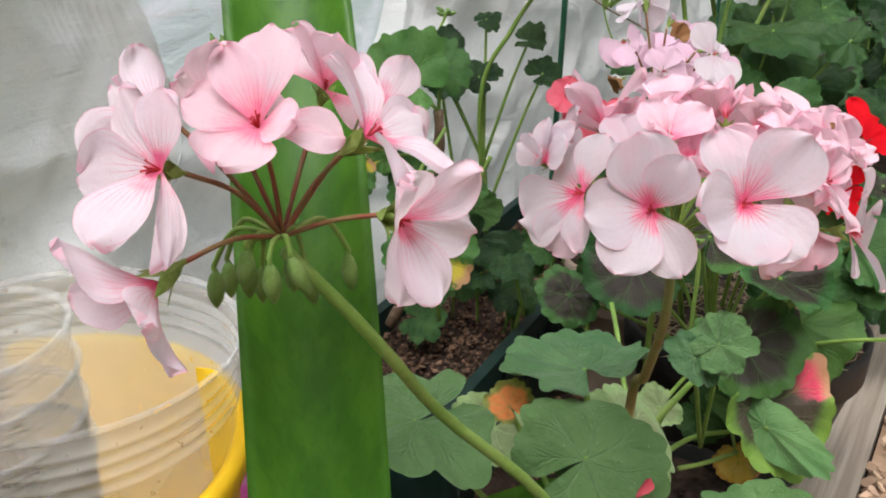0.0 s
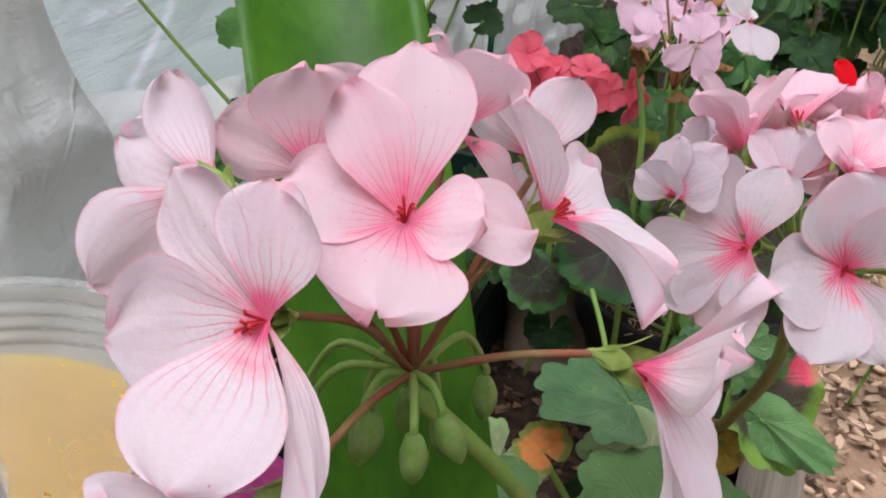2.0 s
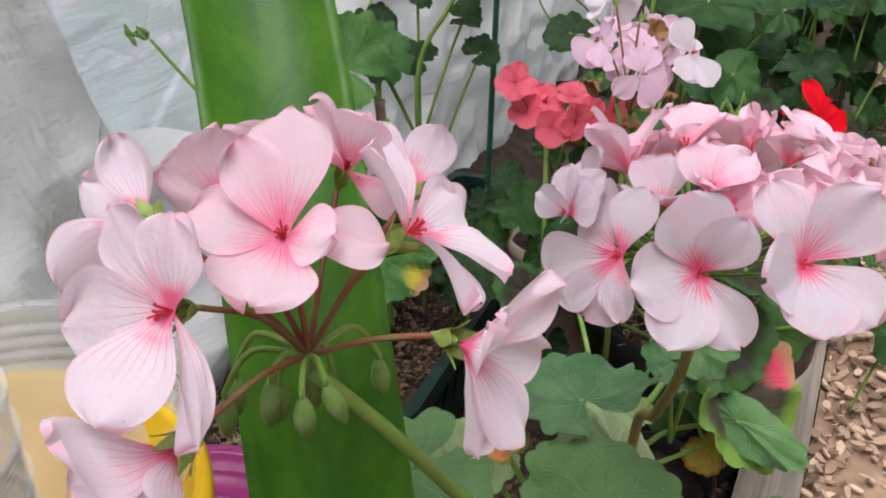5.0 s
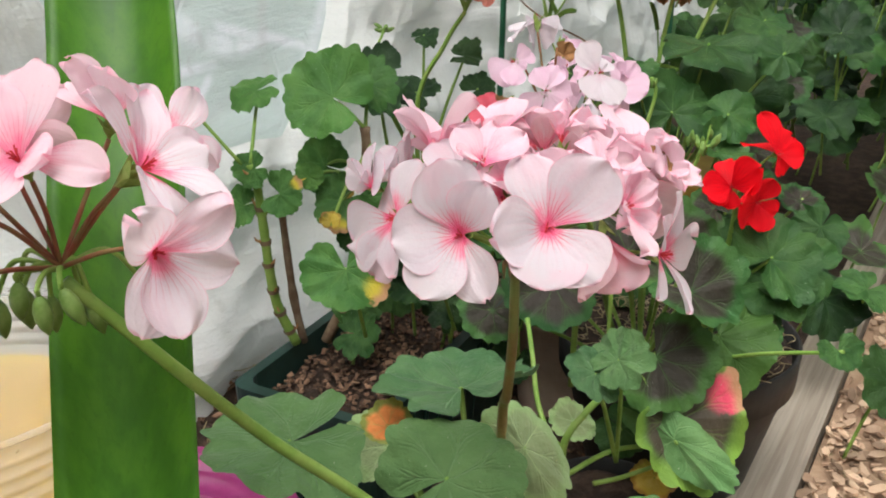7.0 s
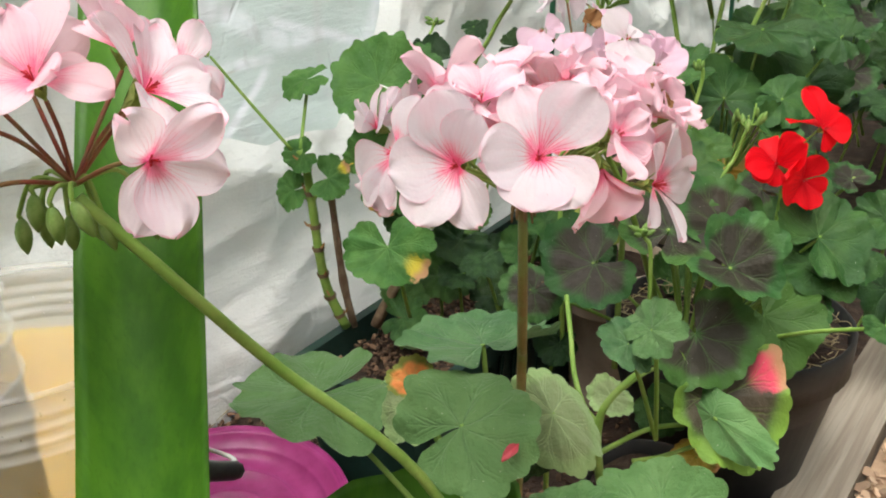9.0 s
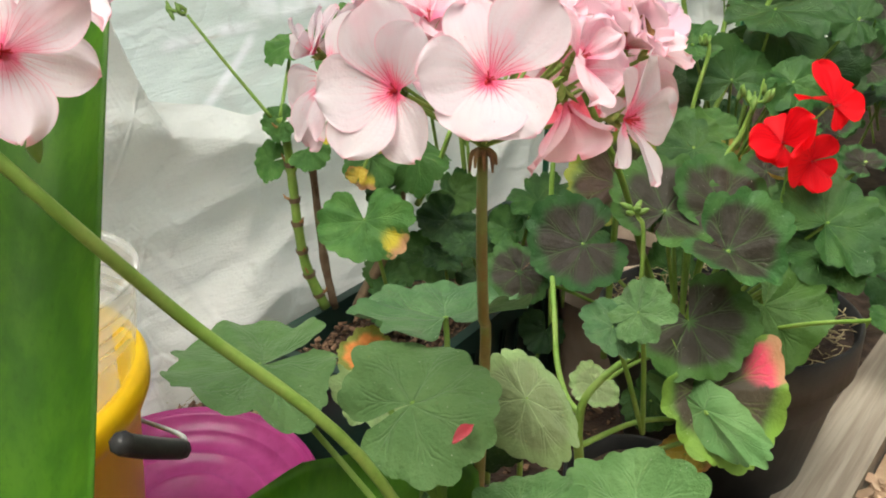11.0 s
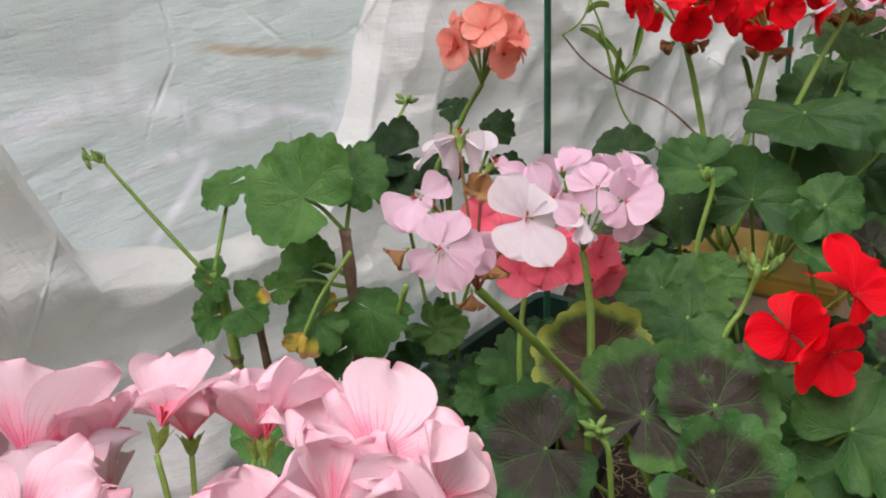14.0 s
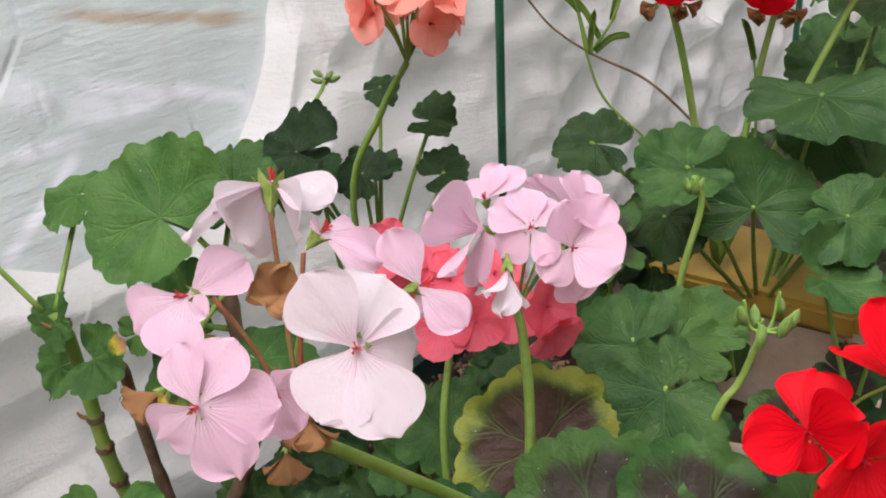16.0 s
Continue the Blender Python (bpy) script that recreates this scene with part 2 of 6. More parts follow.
STEM = plain_material("green stem", (0.18, 0.32, 0.055), (0.25, 0.37, 0.085), 60.0, 0.5, 0.3, 0.0005, share=0.12)
BROWN_STEM = plain_material("brownish stem", (0.22, 0.15, 0.05), (0.2, 0.24, 0.07), 60.0, 0.5, 0.3, 0.0005, share=0.1)
RED_STALK = plain_material("reddish flower stalk", (0.24, 0.06, 0.035), (0.20, 0.13, 0.05), 120.0, 0.45, 0.3, 0.0004, share=0.1)
WOODY = plain_material("woody stem", (0.16, 0.10, 0.06), (0.24, 0.17, 0.11), 70.0, 0.8, 0.7, 0.002)
BRACT = plain_material("papery bract", (0.24, 0.13, 0.07), (0.33, 0.22, 0.10), 160.0, 0.7, 0.4, 0.0004, share=0.15)
SEPAL = plain_material("green sepal", (0.19, 0.30, 0.05), (0.29, 0.38, 0.1), 4.0, 0.5, 0.3, 0.0005, share=0.2)
BUD = plain_material("green bud", (0.13, 0.24, 0.045), (0.20, 0.31, 0.085), 1.1, 0.5, 0.4, 0.0005, share=0.1)
DRY = plain_material("dried petal", (0.42, 0.24, 0.1), (0.3, 0.13, 0.05), 120.0, 0.8, 0.5, 0.001, share=0.2)
STAMEN = plain_material("red stamen", (0.6, 0.04, 0.04), (0.45, 0.02, 0.03), 200.0, 0.5)
STRAP = plain_material("strap leaf", (0.040, 0.135, 0.008), (0.075, 0.205, 0.012), 16.0, 0.38, 0.15, 0.0006, (0.3, 0.7), 0.25, (6.0, 6.0, 0.35))
SOIL = plain_material("soil", (0.026, 0.016, 0.011), (0.07, 0.043, 0.03), 45.0, 0.95, 1.0, 0.006)
CLOD = plain_material("bark crumb", (0.06, 0.034, 0.022), (0.16, 0.094, 0.058), 60.0, 0.9, 0.8, 0.002, loose=True)
FLAKE = plain_material("bark flake", (0.11, 0.06, 0.036), (0.22, 0.13, 0.08), 40.0, 0.9, 0.6, 0.001, loose=True)
CHIP = plain_material("wood chip", (0.33, 0.215, 0.14), (0.49, 0.35, 0.24), 30.0, 0.85, 0.6, 0.001, loose=True)
MOSS = plain_material("dry moss", (0.36, 0.28, 0.15), (0.5, 0.42, 0.25), 90.0, 0.9, 0.5, 0.001)
TIMBER = plain_material("weathered timber", (0.22, 0.18, 0.14), (0.35, 0.30, 0.24), 110.0, 0.88, 1.0, 0.002, (0.36, 0.66), stretch=(1.0, 0.03, 1.0))
BLACK_PLASTIC = plain_material("black pot plastic", (0.012, 0.012, 0.013), (0.028, 0.027, 0.027), 25.0, 0.5, 0.25, 0.0006)
GREEN_PLASTIC = plain_material("dark green plastic", (0.008, 0.026, 0.02), (0.016, 0.042, 0.034), 20.0, 0.4, 0.2, 0.0005)
YELLOW_PLASTIC = plain_material("yellow plastic", (0.92, 0.60, 0.014), (0.88, 0.54, 0.014), 10.0, 0.35, 0.1, 0.0004, share=0.1)
GRIP_PLASTIC = plain_material("black grip", (0.02, 0.02, 0.02), (0.04, 0.04, 0.04), 60.0, 0.4, 0.2, 0.0005)
PURPLE_PLASTIC = plain_material("magenta plastic", (0.30, 0.03, 0.155), (0.40, 0.06, 0.22), 18.0, 0.3, 0.15, 0.0005, share=0.1)
OCHRE_PLASTIC = plain_material("ochre plastic", (0.5, 0.33, 0.06), (0.4, 0.25, 0.05), 18.0, 0.5)
STAKE_GREEN = plain_material("dark green coated metal", (0.012, 0.07, 0.035), (0.02, 0.1, 0.05), 60.0, 0.4, 0.3, 0.0005)
LABEL_WHITE = plain_material("white plastic", (0.72, 0.74, 0.74), (0.6, 0.63, 0.64), 30.0, 0.4)
TERRACOTTA = plain_material("pale clay", (0.5, 0.38, 0.28), (0.6, 0.48, 0.38), 25.0, 0.8)
HOUSE = plain_material("weathered shading cloth", (0.16, 0.18, 0.14), (0.24, 0.25, 0.2), 4.0, 0.9)
PATH_DUST = plain_material("wood dust", (0.30, 0.19, 0.12), (0.42, 0.29, 0.19), 40.0, 0.95, 0.8, 0.004)
ALUMINIUM = plain_material("bar paint", (0.5, 0.52, 0.5), (0.42, 0.44, 0.43), 20.0, 0.5)


def fleece_material(name, base, other, share, lines=0.6, stain=0.5, folds=()):
    m = Nodes(name, 0.85)
    p = m.coord("Object")
    weave = m.noise(p, 420.0, 2)
    fibre = m.noise(m.add("ShaderNodeMapping", Vector=p, Scale=(1.0, 1.0, 6.0)).outputs[0], 60.0, 5, 0.7)
    low = m.noise(p, 5.0, 4)
    colour = m.mix(m.step(low, 0.38, 0.66), base, other)
    colour = m.mix(m.math("MULTIPLY", m.step(fibre, 0.5, 0.72), 0.3), colour, (0.86, 0.87, 0.86))
    thread = m.noise(m.add("ShaderNodeMapping", Vector=p, Scale=(1.0, 1.0, 4.0)).outputs[0], 190.0, 4, 0.7)
    colour = m.mix(m.math("MULTIPLY", m.step(thread, 0.52, 0.7), 0.28), colour, tuple(c * 0.72 for c in base))
    crease_mask = m.step(m.noise(p, 8.0, 3), 0.35, 0.62)
    creases = None
    swing = m.add("ShaderNodeVectorMath", i0=m.add("ShaderNodeTexNoise", Vector=p, Scale=3.0).outputs[1], i1=(0.05, 0.05, 0.05))
    swing.operation = "MULTIPLY"
    bent = m.add("ShaderNodeVectorMath", i0=p, i1=swing.outputs[0]).outputs[0]
    for stretch, thin in (((2.6, 2.6, 7.0), 0.045), ((7.0, 7.0, 3.4), 0.03), ((11.0, 11.0, 9.0), 0.04)):
        cells = m.add("ShaderNodeTexVoronoi", Vector=m.add("ShaderNodeMapping", Vector=bent, Scale=stretch).outputs[0], Scale=1.0)
        cells.feature = "DISTANCE_TO_EDGE"
        line = m.math("MULTIPLY", m.step(cells.outputs[0], thin, 0.0), m.step(m.noise(p, 6.0 + stretch[0], 2), 0.42, 0.64))
        creases = line if creases is None else m.math("MAXIMUM", creases, line)
    creases = m.math("MULTIPLY", creases, crease_mask)
    colour = m.mix(m.math("MULTIPLY", creases, lines), colour, (0.94, 0.95, 0.94))
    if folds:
        # long creases, each from one place along the wall and height to the next
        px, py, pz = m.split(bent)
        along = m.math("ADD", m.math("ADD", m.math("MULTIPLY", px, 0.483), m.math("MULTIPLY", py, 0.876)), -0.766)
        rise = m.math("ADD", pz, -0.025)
        fold_light = None
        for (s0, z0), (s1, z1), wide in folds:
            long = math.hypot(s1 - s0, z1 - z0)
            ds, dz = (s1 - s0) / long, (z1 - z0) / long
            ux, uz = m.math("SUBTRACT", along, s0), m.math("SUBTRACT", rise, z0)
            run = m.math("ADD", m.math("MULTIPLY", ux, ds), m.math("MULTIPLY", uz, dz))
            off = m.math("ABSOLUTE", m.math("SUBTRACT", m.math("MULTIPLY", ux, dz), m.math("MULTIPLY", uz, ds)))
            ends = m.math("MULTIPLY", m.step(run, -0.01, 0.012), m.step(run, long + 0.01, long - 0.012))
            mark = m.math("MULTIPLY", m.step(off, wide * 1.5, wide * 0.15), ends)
            fold_light = mark if fold_light is None else m.math("MAXIMUM", fold_light, mark)
        # pale streaks where the folds catch light, put into the colour
        fold_light = m.math("MULTIPLY", fold_light, m.math("ADD", 0.5, m.math("MULTIPLY", m.step(m.noise(p, 22.0, 3), 0.35, 0.65), 0.48)))
        colour = m.mix(fold_light, colour, (0.97, 0.98, 0.97))
    dirt = m.math("MULTIPLY", m.step(m.noise(m.add("ShaderNodeMapping", Vector=p, Scale=(2.0, 2.0, 16.0)).outputs[0], 1.6, 5, 0.65), 0.64, 0.8), stain)
    colour = m.mix(dirt, colour, (0.52, 0.40, 0.25))
    if stain > 0.5:
        # a brown tide mark left by standing water
        height = m.math("ADD", m.split(p)[2], m.math("MULTIPLY", m.math("SUBTRACT", m.noise(p, 7.0, 3), 0.5), 0.05))
        px, py, _ = m.split(p)
        level = m.math("ADD", m.math("ADD", m.math("MULTIPLY", px, 0.0966), m.math("MULTIPLY", py, 0.1752)), -0.644)  # the mark sinks along the wall
        stretch_of_wall = m.math("MULTIPLY", m.step(level, -0.513, -0.505), m.step(level, -0.474, -0.482))
        mark = m.math("MULTIPLY", m.step(m.math("ABSOLUTE", m.math("ADD", height, level)), 0.009, 0.001), m.math("MULTIPLY", m.step(m.noise(p, 14.0, 3), 0.3, 0.5), stretch_of_wall))
        colour = m.mix(m.math("MULTIPLY", mark, 0.75), colour, (0.5, 0.36, 0.2))
    # greyer lines along the creases: their shade, put into the colour
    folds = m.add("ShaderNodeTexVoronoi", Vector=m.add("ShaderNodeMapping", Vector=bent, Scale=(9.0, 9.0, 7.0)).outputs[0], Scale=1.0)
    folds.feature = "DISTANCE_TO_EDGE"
    crease_shade = m.math("MULTIPLY", m.step(folds.outputs[0], 0.11, 0.0), m.step(m.noise(p, 9.0, 3), 0.4, 0.66))
    colour = m.mix(m.math("MULTIPLY", crease_shade, 0.4), colour, (0.60, 0.59, 0.54))
    smudge = m.math("MULTIPLY", m.step(m.noise(p, 26.0, 4, 0.7), 0.62, 0.75), 0.28)
    colour = m.mix(smudge, colour, (0.45, 0.43, 0.38))
    # small flat facets between sharp crumples
    facet = m.add("ShaderNodeTexVoronoi", Vector=m.add("ShaderNodeMapping", Vector=bent, Scale=(17.0, 17.0, 26.0)).outputs[0], Scale=1.0)
    ripple = m.noise(m.add("ShaderNodeMapping", Vector=bent, Scale=(6.0, 6.0, 40.0)).outputs[0], 1.0, 4, 0.6)
    crumple = m.math("ADD", m.math("MULTIPLY", facet.outputs["Distance"], 1.8), m.math("MULTIPLY", ripple, 2.2))
    m.put(m.shader.inputs["Base Color"], colour)
    m.thin(colour, share, m.bump(m.math("ADD", m.math("ADD", m.math("MULTIPLY", weave, 0.3), m.math("MULTIPLY", fibre, 0.5)), m.math("ADD", m.math("MULTIPLY", low, 3.0), m.math("ADD", m.math("MULTIPLY", creases, 0.9), crumple))), 0.7, 0.003))
    return m.mat


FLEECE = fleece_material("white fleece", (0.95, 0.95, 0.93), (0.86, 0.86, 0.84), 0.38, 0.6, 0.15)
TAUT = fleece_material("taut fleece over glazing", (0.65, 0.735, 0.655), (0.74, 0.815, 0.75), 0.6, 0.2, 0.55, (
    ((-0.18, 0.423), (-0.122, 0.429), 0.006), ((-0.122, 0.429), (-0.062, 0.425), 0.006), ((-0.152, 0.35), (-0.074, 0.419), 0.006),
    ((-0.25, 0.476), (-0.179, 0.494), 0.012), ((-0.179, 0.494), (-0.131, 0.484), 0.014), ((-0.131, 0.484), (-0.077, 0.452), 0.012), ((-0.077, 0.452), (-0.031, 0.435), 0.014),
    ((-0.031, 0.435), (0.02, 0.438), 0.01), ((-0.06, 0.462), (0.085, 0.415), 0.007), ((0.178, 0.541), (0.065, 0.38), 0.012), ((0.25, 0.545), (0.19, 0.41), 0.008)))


def clear_plastic(name, tint, haze):
    m = Nodes(name, 0.25)
    p = m.coord("Object")
    specks = m.step(m.noise(p, 150.0, 2), 0.70, 0.75)
    smear = m.math("ADD", haze, m.math("MULTIPLY", m.noise(p, 9.0, 3), 0.16))
    m.put(m.shader.inputs["Base Color"], m.mix(specks, tint, (0.25, 0.18, 0.12)))
    clear = m.add("ShaderNodeBsdfTransparent", Color=(0.95, 0.95, 0.94))
    both = m.add("ShaderNodeMixShader", Fac=m.math("MAXIMUM", smear, m.math("MULTIPLY", specks, 0.7)))
    m.tree.links.new(clear.outputs[0], both.inputs[1])
    m.tree.links.new(m.shader.outputs[0], both.inputs[2])
    m.tree.links.new(both.outputs[0], m.out.inputs[0])
    return m.mat


CLEAR = clear_plastic("clear plastic", (0.80, 0.77, 0.70), 0.24)
CUP = clear_plastic("clear cup plastic", (0.86, 0.84, 0.79), 0.0)
CLEAR_RIM = clear_plastic("clear plastic rim", (0.9, 0.89, 0.86), 0.12)
GLASS = Nodes("roof glass", 0.0)
GLASS.shader.inputs["Transmission Weight"].default_value = 1.0
GLASS = GLASS.mat


# ---- building helpers ----
PLACE = {}  # where each object stands in the world
UP = Vector((0, 0, 1))


def thing(name, at, label, category, group="", kind=""):
    ob = tagged(new(name), label, category, group, kind)
    ob.location = at
    PLACE[ob] = Matrix.Translation(at)
    return ob


def solid(name, mesh, material, m=None, parent=None, label="", category="", group="", kind=""):
    """A mesh object at the world pose m, as a part of parent where one is given."""
    if material and not mesh.materials:
        mesh.materials.append(material)
    ob = tagged(new(name, mesh), label, category, group, kind)
    m = m or Matrix()
    PLACE[ob] = m
    if parent:
        ob.parent = parent
        ob.matrix_parent_inverse = PLACE[parent].inverted()
    ob.matrix_basis = m
    return ob


def mesh_of(name, verts, faces, uvs=None, smooth=True):
    mesh = bpy.data.meshes.new(name)
    mesh.from_pydata([tuple(v) for v in verts], [], faces)
    if uvs is not None:
        layer = mesh.uv_layers.new(name="UVMap")
        for loop in mesh.loops:
            layer.data[loop.index].uv = uvs[loop.vertex_index]
    if smooth:
        mesh.polygons.foreach_set("use_smooth", [True] * len(mesh.polygons))
    mesh.update()
    return mesh


def grid_faces(rows, cols, closed=False):
    faces = []
    for i in range(rows - 1):
        for j in range(cols if closed else cols - 1):
            a, b = i * cols + j, i * cols + (j + 1) % cols
            faces.append((a, b, b + cols, a + cols))
    return faces


def glide(points, steps):
    """A smooth line through the points."""
    pts = [Vector(p) for p in points]
    if len(pts) == 2:
        return [pts[0].lerp(pts[1], i / steps) for i in range(steps + 1)]
    ext = [pts[0] * 2 - pts[1], *pts, pts[-1] * 2 - pts[-2]]
    out = []
    for i in range(len(pts) - 1):
        p0, p1, p2, p3 = ext[i:i + 4]
        for k in range(steps):
            t = k / steps
            out.append(0.5 * (2 * p1 + (p2 - p0) * t + (2 * p0 - 5 * p1 + 4 * p2 - p3) * t * t + (3 * p1 - p0 - 3 * p2 + p3) * t ** 3))
    return out + [pts[-1]]


def tube_mesh(name, points, r0, r1, sides=8, steps=6, knots=0.0):
    line = glide(points, steps)
    verts = []
    side = None
    for i, p in enumerate(line):
        way = (line[min(i + 1, len(line) - 1)] - line[max(i - 1, 0)]).normalized()
        ref = side if side is not None else (Vector((1, 0, 0)) if abs(way.x) < 0.8 else Vector((0, 1, 0)))
        a = (ref - way * ref.dot(way)).normalized()
        side = a
        b = way.cross(a)
        k = i / (len(line) - 1)
        r = (r0 + (r1 - r0) * k) * (1 + knots * (0.5 * noise.noise(p * 90) + (0.6 if i % steps == 0 and 0 < i else 0)))
        verts += [p + (a * math.cos(q) + b * math.sin(q)) * r for q in (2 * math.pi * j / sides for j in range(sides))]
    faces = grid_faces(len(line), sides, True)
    faces += [tuple(range(sides))[::-1], tuple(range(len(verts) - sides, len(verts)))]
    return mesh_of(name, verts, faces)


def stem(parent, points, r0, r1, material=None, name="stem", knots=0.0, label=""):
    return solid(name, tube_mesh(name, points, r0, r1, knots=knots), material or STEM, None, parent, label)


def lathe_mesh(name, profile, sides=48, ribs=0.0):
    verts = []
    for r, z in profile:
        for j in range(sides):
            a = 2 * math.pi * j / sides
            rr = r * (1 + (ribs if j % 2 else 0))
            verts.append((rr * math.cos(a), rr * math.sin(a), z))
    return mesh_of(name, verts, grid_faces(len(profile), sides, True))


def box_mesh(name, sx, sy, sz, bevel=0.003, wear=0.0):
    bm = bmesh.new()
    bmesh.ops.create_cube(bm, size=1.0)
    bmesh.ops.scale(bm, vec=(sx, sy, sz), verts=bm.verts)
    if wear:
        bmesh.ops.subdivide_edges(bm, edges=bm.edges, cuts=6, use_grid_fill=True)
        for v in bm.verts:
            v.co += Vector((noise.noise(v.co * 23), noise.noise(v.co * 23 + Vector((7, 0, 0))), noise.noise(v.co * 23 + Vector((0, 9, 0))))) * wear
    else:
        bmesh.ops.bevel(bm, geom=bm.edges, offset=bevel, segments=2, affect="EDGES")
    mesh = bpy.data.meshes.new(name)
    bm.to_mesh(mesh)
    bm.free()
    return mesh


def frame_of(axis, up):
    """A turn whose z is axis and whose y is as near to up as can be."""
    z = Vector(axis).normalized()
    y = Vector(up) - z * Vector(up).dot(z)
    if y.length < 1e-4:
        y = Vector((0.3, 1, 0.2)) - z * Vector((0.3, 1, 0.2)).dot(z)
    y.normalize()
    return Matrix((y.cross(z), y, z)).transposed()


def posed(at, turn, scale=1.0):
    return Matrix.Translation(at) @ turn.to_4x4() @ Matrix.Diagonal((scale, scale, scale, 1))


# ---- petals and flowers ----
def petal_mesh(name, wide, arch, cup, wave, seed, rows=16, cols=17):
    """One petal of unit length along +y, its face towards +z."""
    rnd = random.Random(seed)
    ph, ph2, skew, dent = rnd.uniform(0, 6.3), rnd.uniform(0, 6.3), rnd.uniform(-0.08, 0.08), max(0.0, rnd.uniform(-0.03, 0.05))
    verts, uvs = [], []
    for i in range(rows):
        v = math.sin(math.pi / 2 * i / (rows - 1)) * 0.998
        body = 0.07 + 0.93 * math.sin(min(v / 0.68, 1.0) * math.pi / 2) ** 1.55
        tip = max(0.0, 1 - (max(0.0, v - 0.6) / 0.4) ** 2.3) ** 0.45
        half = wide * body * tip
        for j in range(cols):
            u = 2 * j / (cols - 1) - 1
            x = half * u + skew * v * v
            y = v * (1 - 0.03 * u * u * v) - dent * math.exp(-(u / 0.3) ** 2) * v ** 8
            y += 0.014 * math.sin(4 * u + ph) * v * v
            z = arch * (v - 1.15 * v * v) + cup * u * u * half * 1.6
            z += wave * (math.sin(4.2 * u + ph) * v ** 2 + 0.6 * math.sin(7.5 * u * v + ph2) * v ** 3)
            z += 0.006 * math.sin(u * 9.4 + ph2) * math.sin(math.pi * v) + 0.022 * noise.noise(Vector((x * 4.5 + seed % 50, y * 4.5, 0))) * v
            verts.append((x, y, z))
            uvs.append((u, v))
    return mesh_of(name, verts, grid_faces(rows, cols), uvs)


PETALS = {}


def petal_set(material, kind):
    """Eight petals of a kind in one material, made once and shared."""
    key = (material.name, kind)
    if key not in PETALS:
        wide, arch, cup, wave = {"open": (0.53, 0.20, 0.08, 0.03), "upper": (0.45, 0.14, 0.14, 0.035), "crumpled": (0.42, 0.3, 0.3, 0.10), "folded": (0.42, 0.2, 0.75, 0.06), "slim": (0.41, 0.24, 0.12, 0.06), "slim_upper": (0.37, 0.18, 0.20, 0.06)}[kind]
        rnd = random.Random(len(PETALS) * 7 + 3)
        PETALS[key] = [petal_mesh("petal", wide * rnd.uniform(0.92, 1.1), arch * rnd.uniform(0.5, 1.4), cup * rnd.uniform(0.6, 1.3), wave * rnd.uniform(0.6, 1.5), rnd.random() * 999) for _ in range(8)]
        for mesh in PETALS[key]:
            mesh.materials.append(material)
    return PETALS[key]


def calyx_mesh():
    """Five pointed sepals round a short tube, unit size, along +z."""
    verts, faces = [], []
    for k in range(5):
        a = 2 * math.pi * k / 5
        base = len(verts)
        for i in range(6):
            v = i / 5
            half = 0.17 * math.sin(math.pi * (0.18 + 0.82 * v)) + 0.01
            out = 0.09 + 0.42 * v ** 1.5
            z = -0.35 + 0.75 * v
            for u in (-1, 0, 1):
                c, s = math.cos(a), math.sin(a)
                r = out + (0.03 if u == 0 else 0)
                verts.append((r * c - half * u * s, r * s + half * u * c, z))
        faces += [tuple(base + f for f in face) for face in grid_faces(6, 3)]
    base = len(verts)
    for z, r in ((-0.55, 0.05), (-0.3, 0.12), (0.0, 0.12), (0.15, 0.05)):
        verts += [(r * math.cos(2 * math.pi * j / 8), r * math.sin(2 * math.pi * j / 8), z) for j in range(8)]
    faces += [tuple(base + f for f in face) for face in grid_faces(4, 8, True)]
    return mesh_of("calyx", verts, faces)


def stamen_mesh():
    verts, faces = [], []
    rnd = random.Random(5)
    for k in range(7):
        a, lean = rnd.uniform(0, 6.28), rnd.uniform(0.03, 0.16)
        tip = Vector((lean * math.cos(a), lean * math.sin(a), rnd.uniform(0.28, 0.5)))
        part = tube_mesh("s", [(0, 0, 0), tip * 0.55, tip, tip + Vector((0.05 * math.cos(a), 0.05 * math.sin(a), 0))], 0.02, 0.03, 5, 2)
        base = len(verts)
        verts += [v.co.copy() for v in part.vertices]
        faces += [tuple(base + i for i in p.vertices) for p in part.polygons]
        bpy.data.meshes.remove(part)
    return mesh_of("stamen", verts, faces)


CALYX, STAMENS = calyx_mesh(), stamen_mesh()
CALYX.materials.append(SEPAL)
STAMENS.materials.append(STAMEN)
rand = random.Random(11)


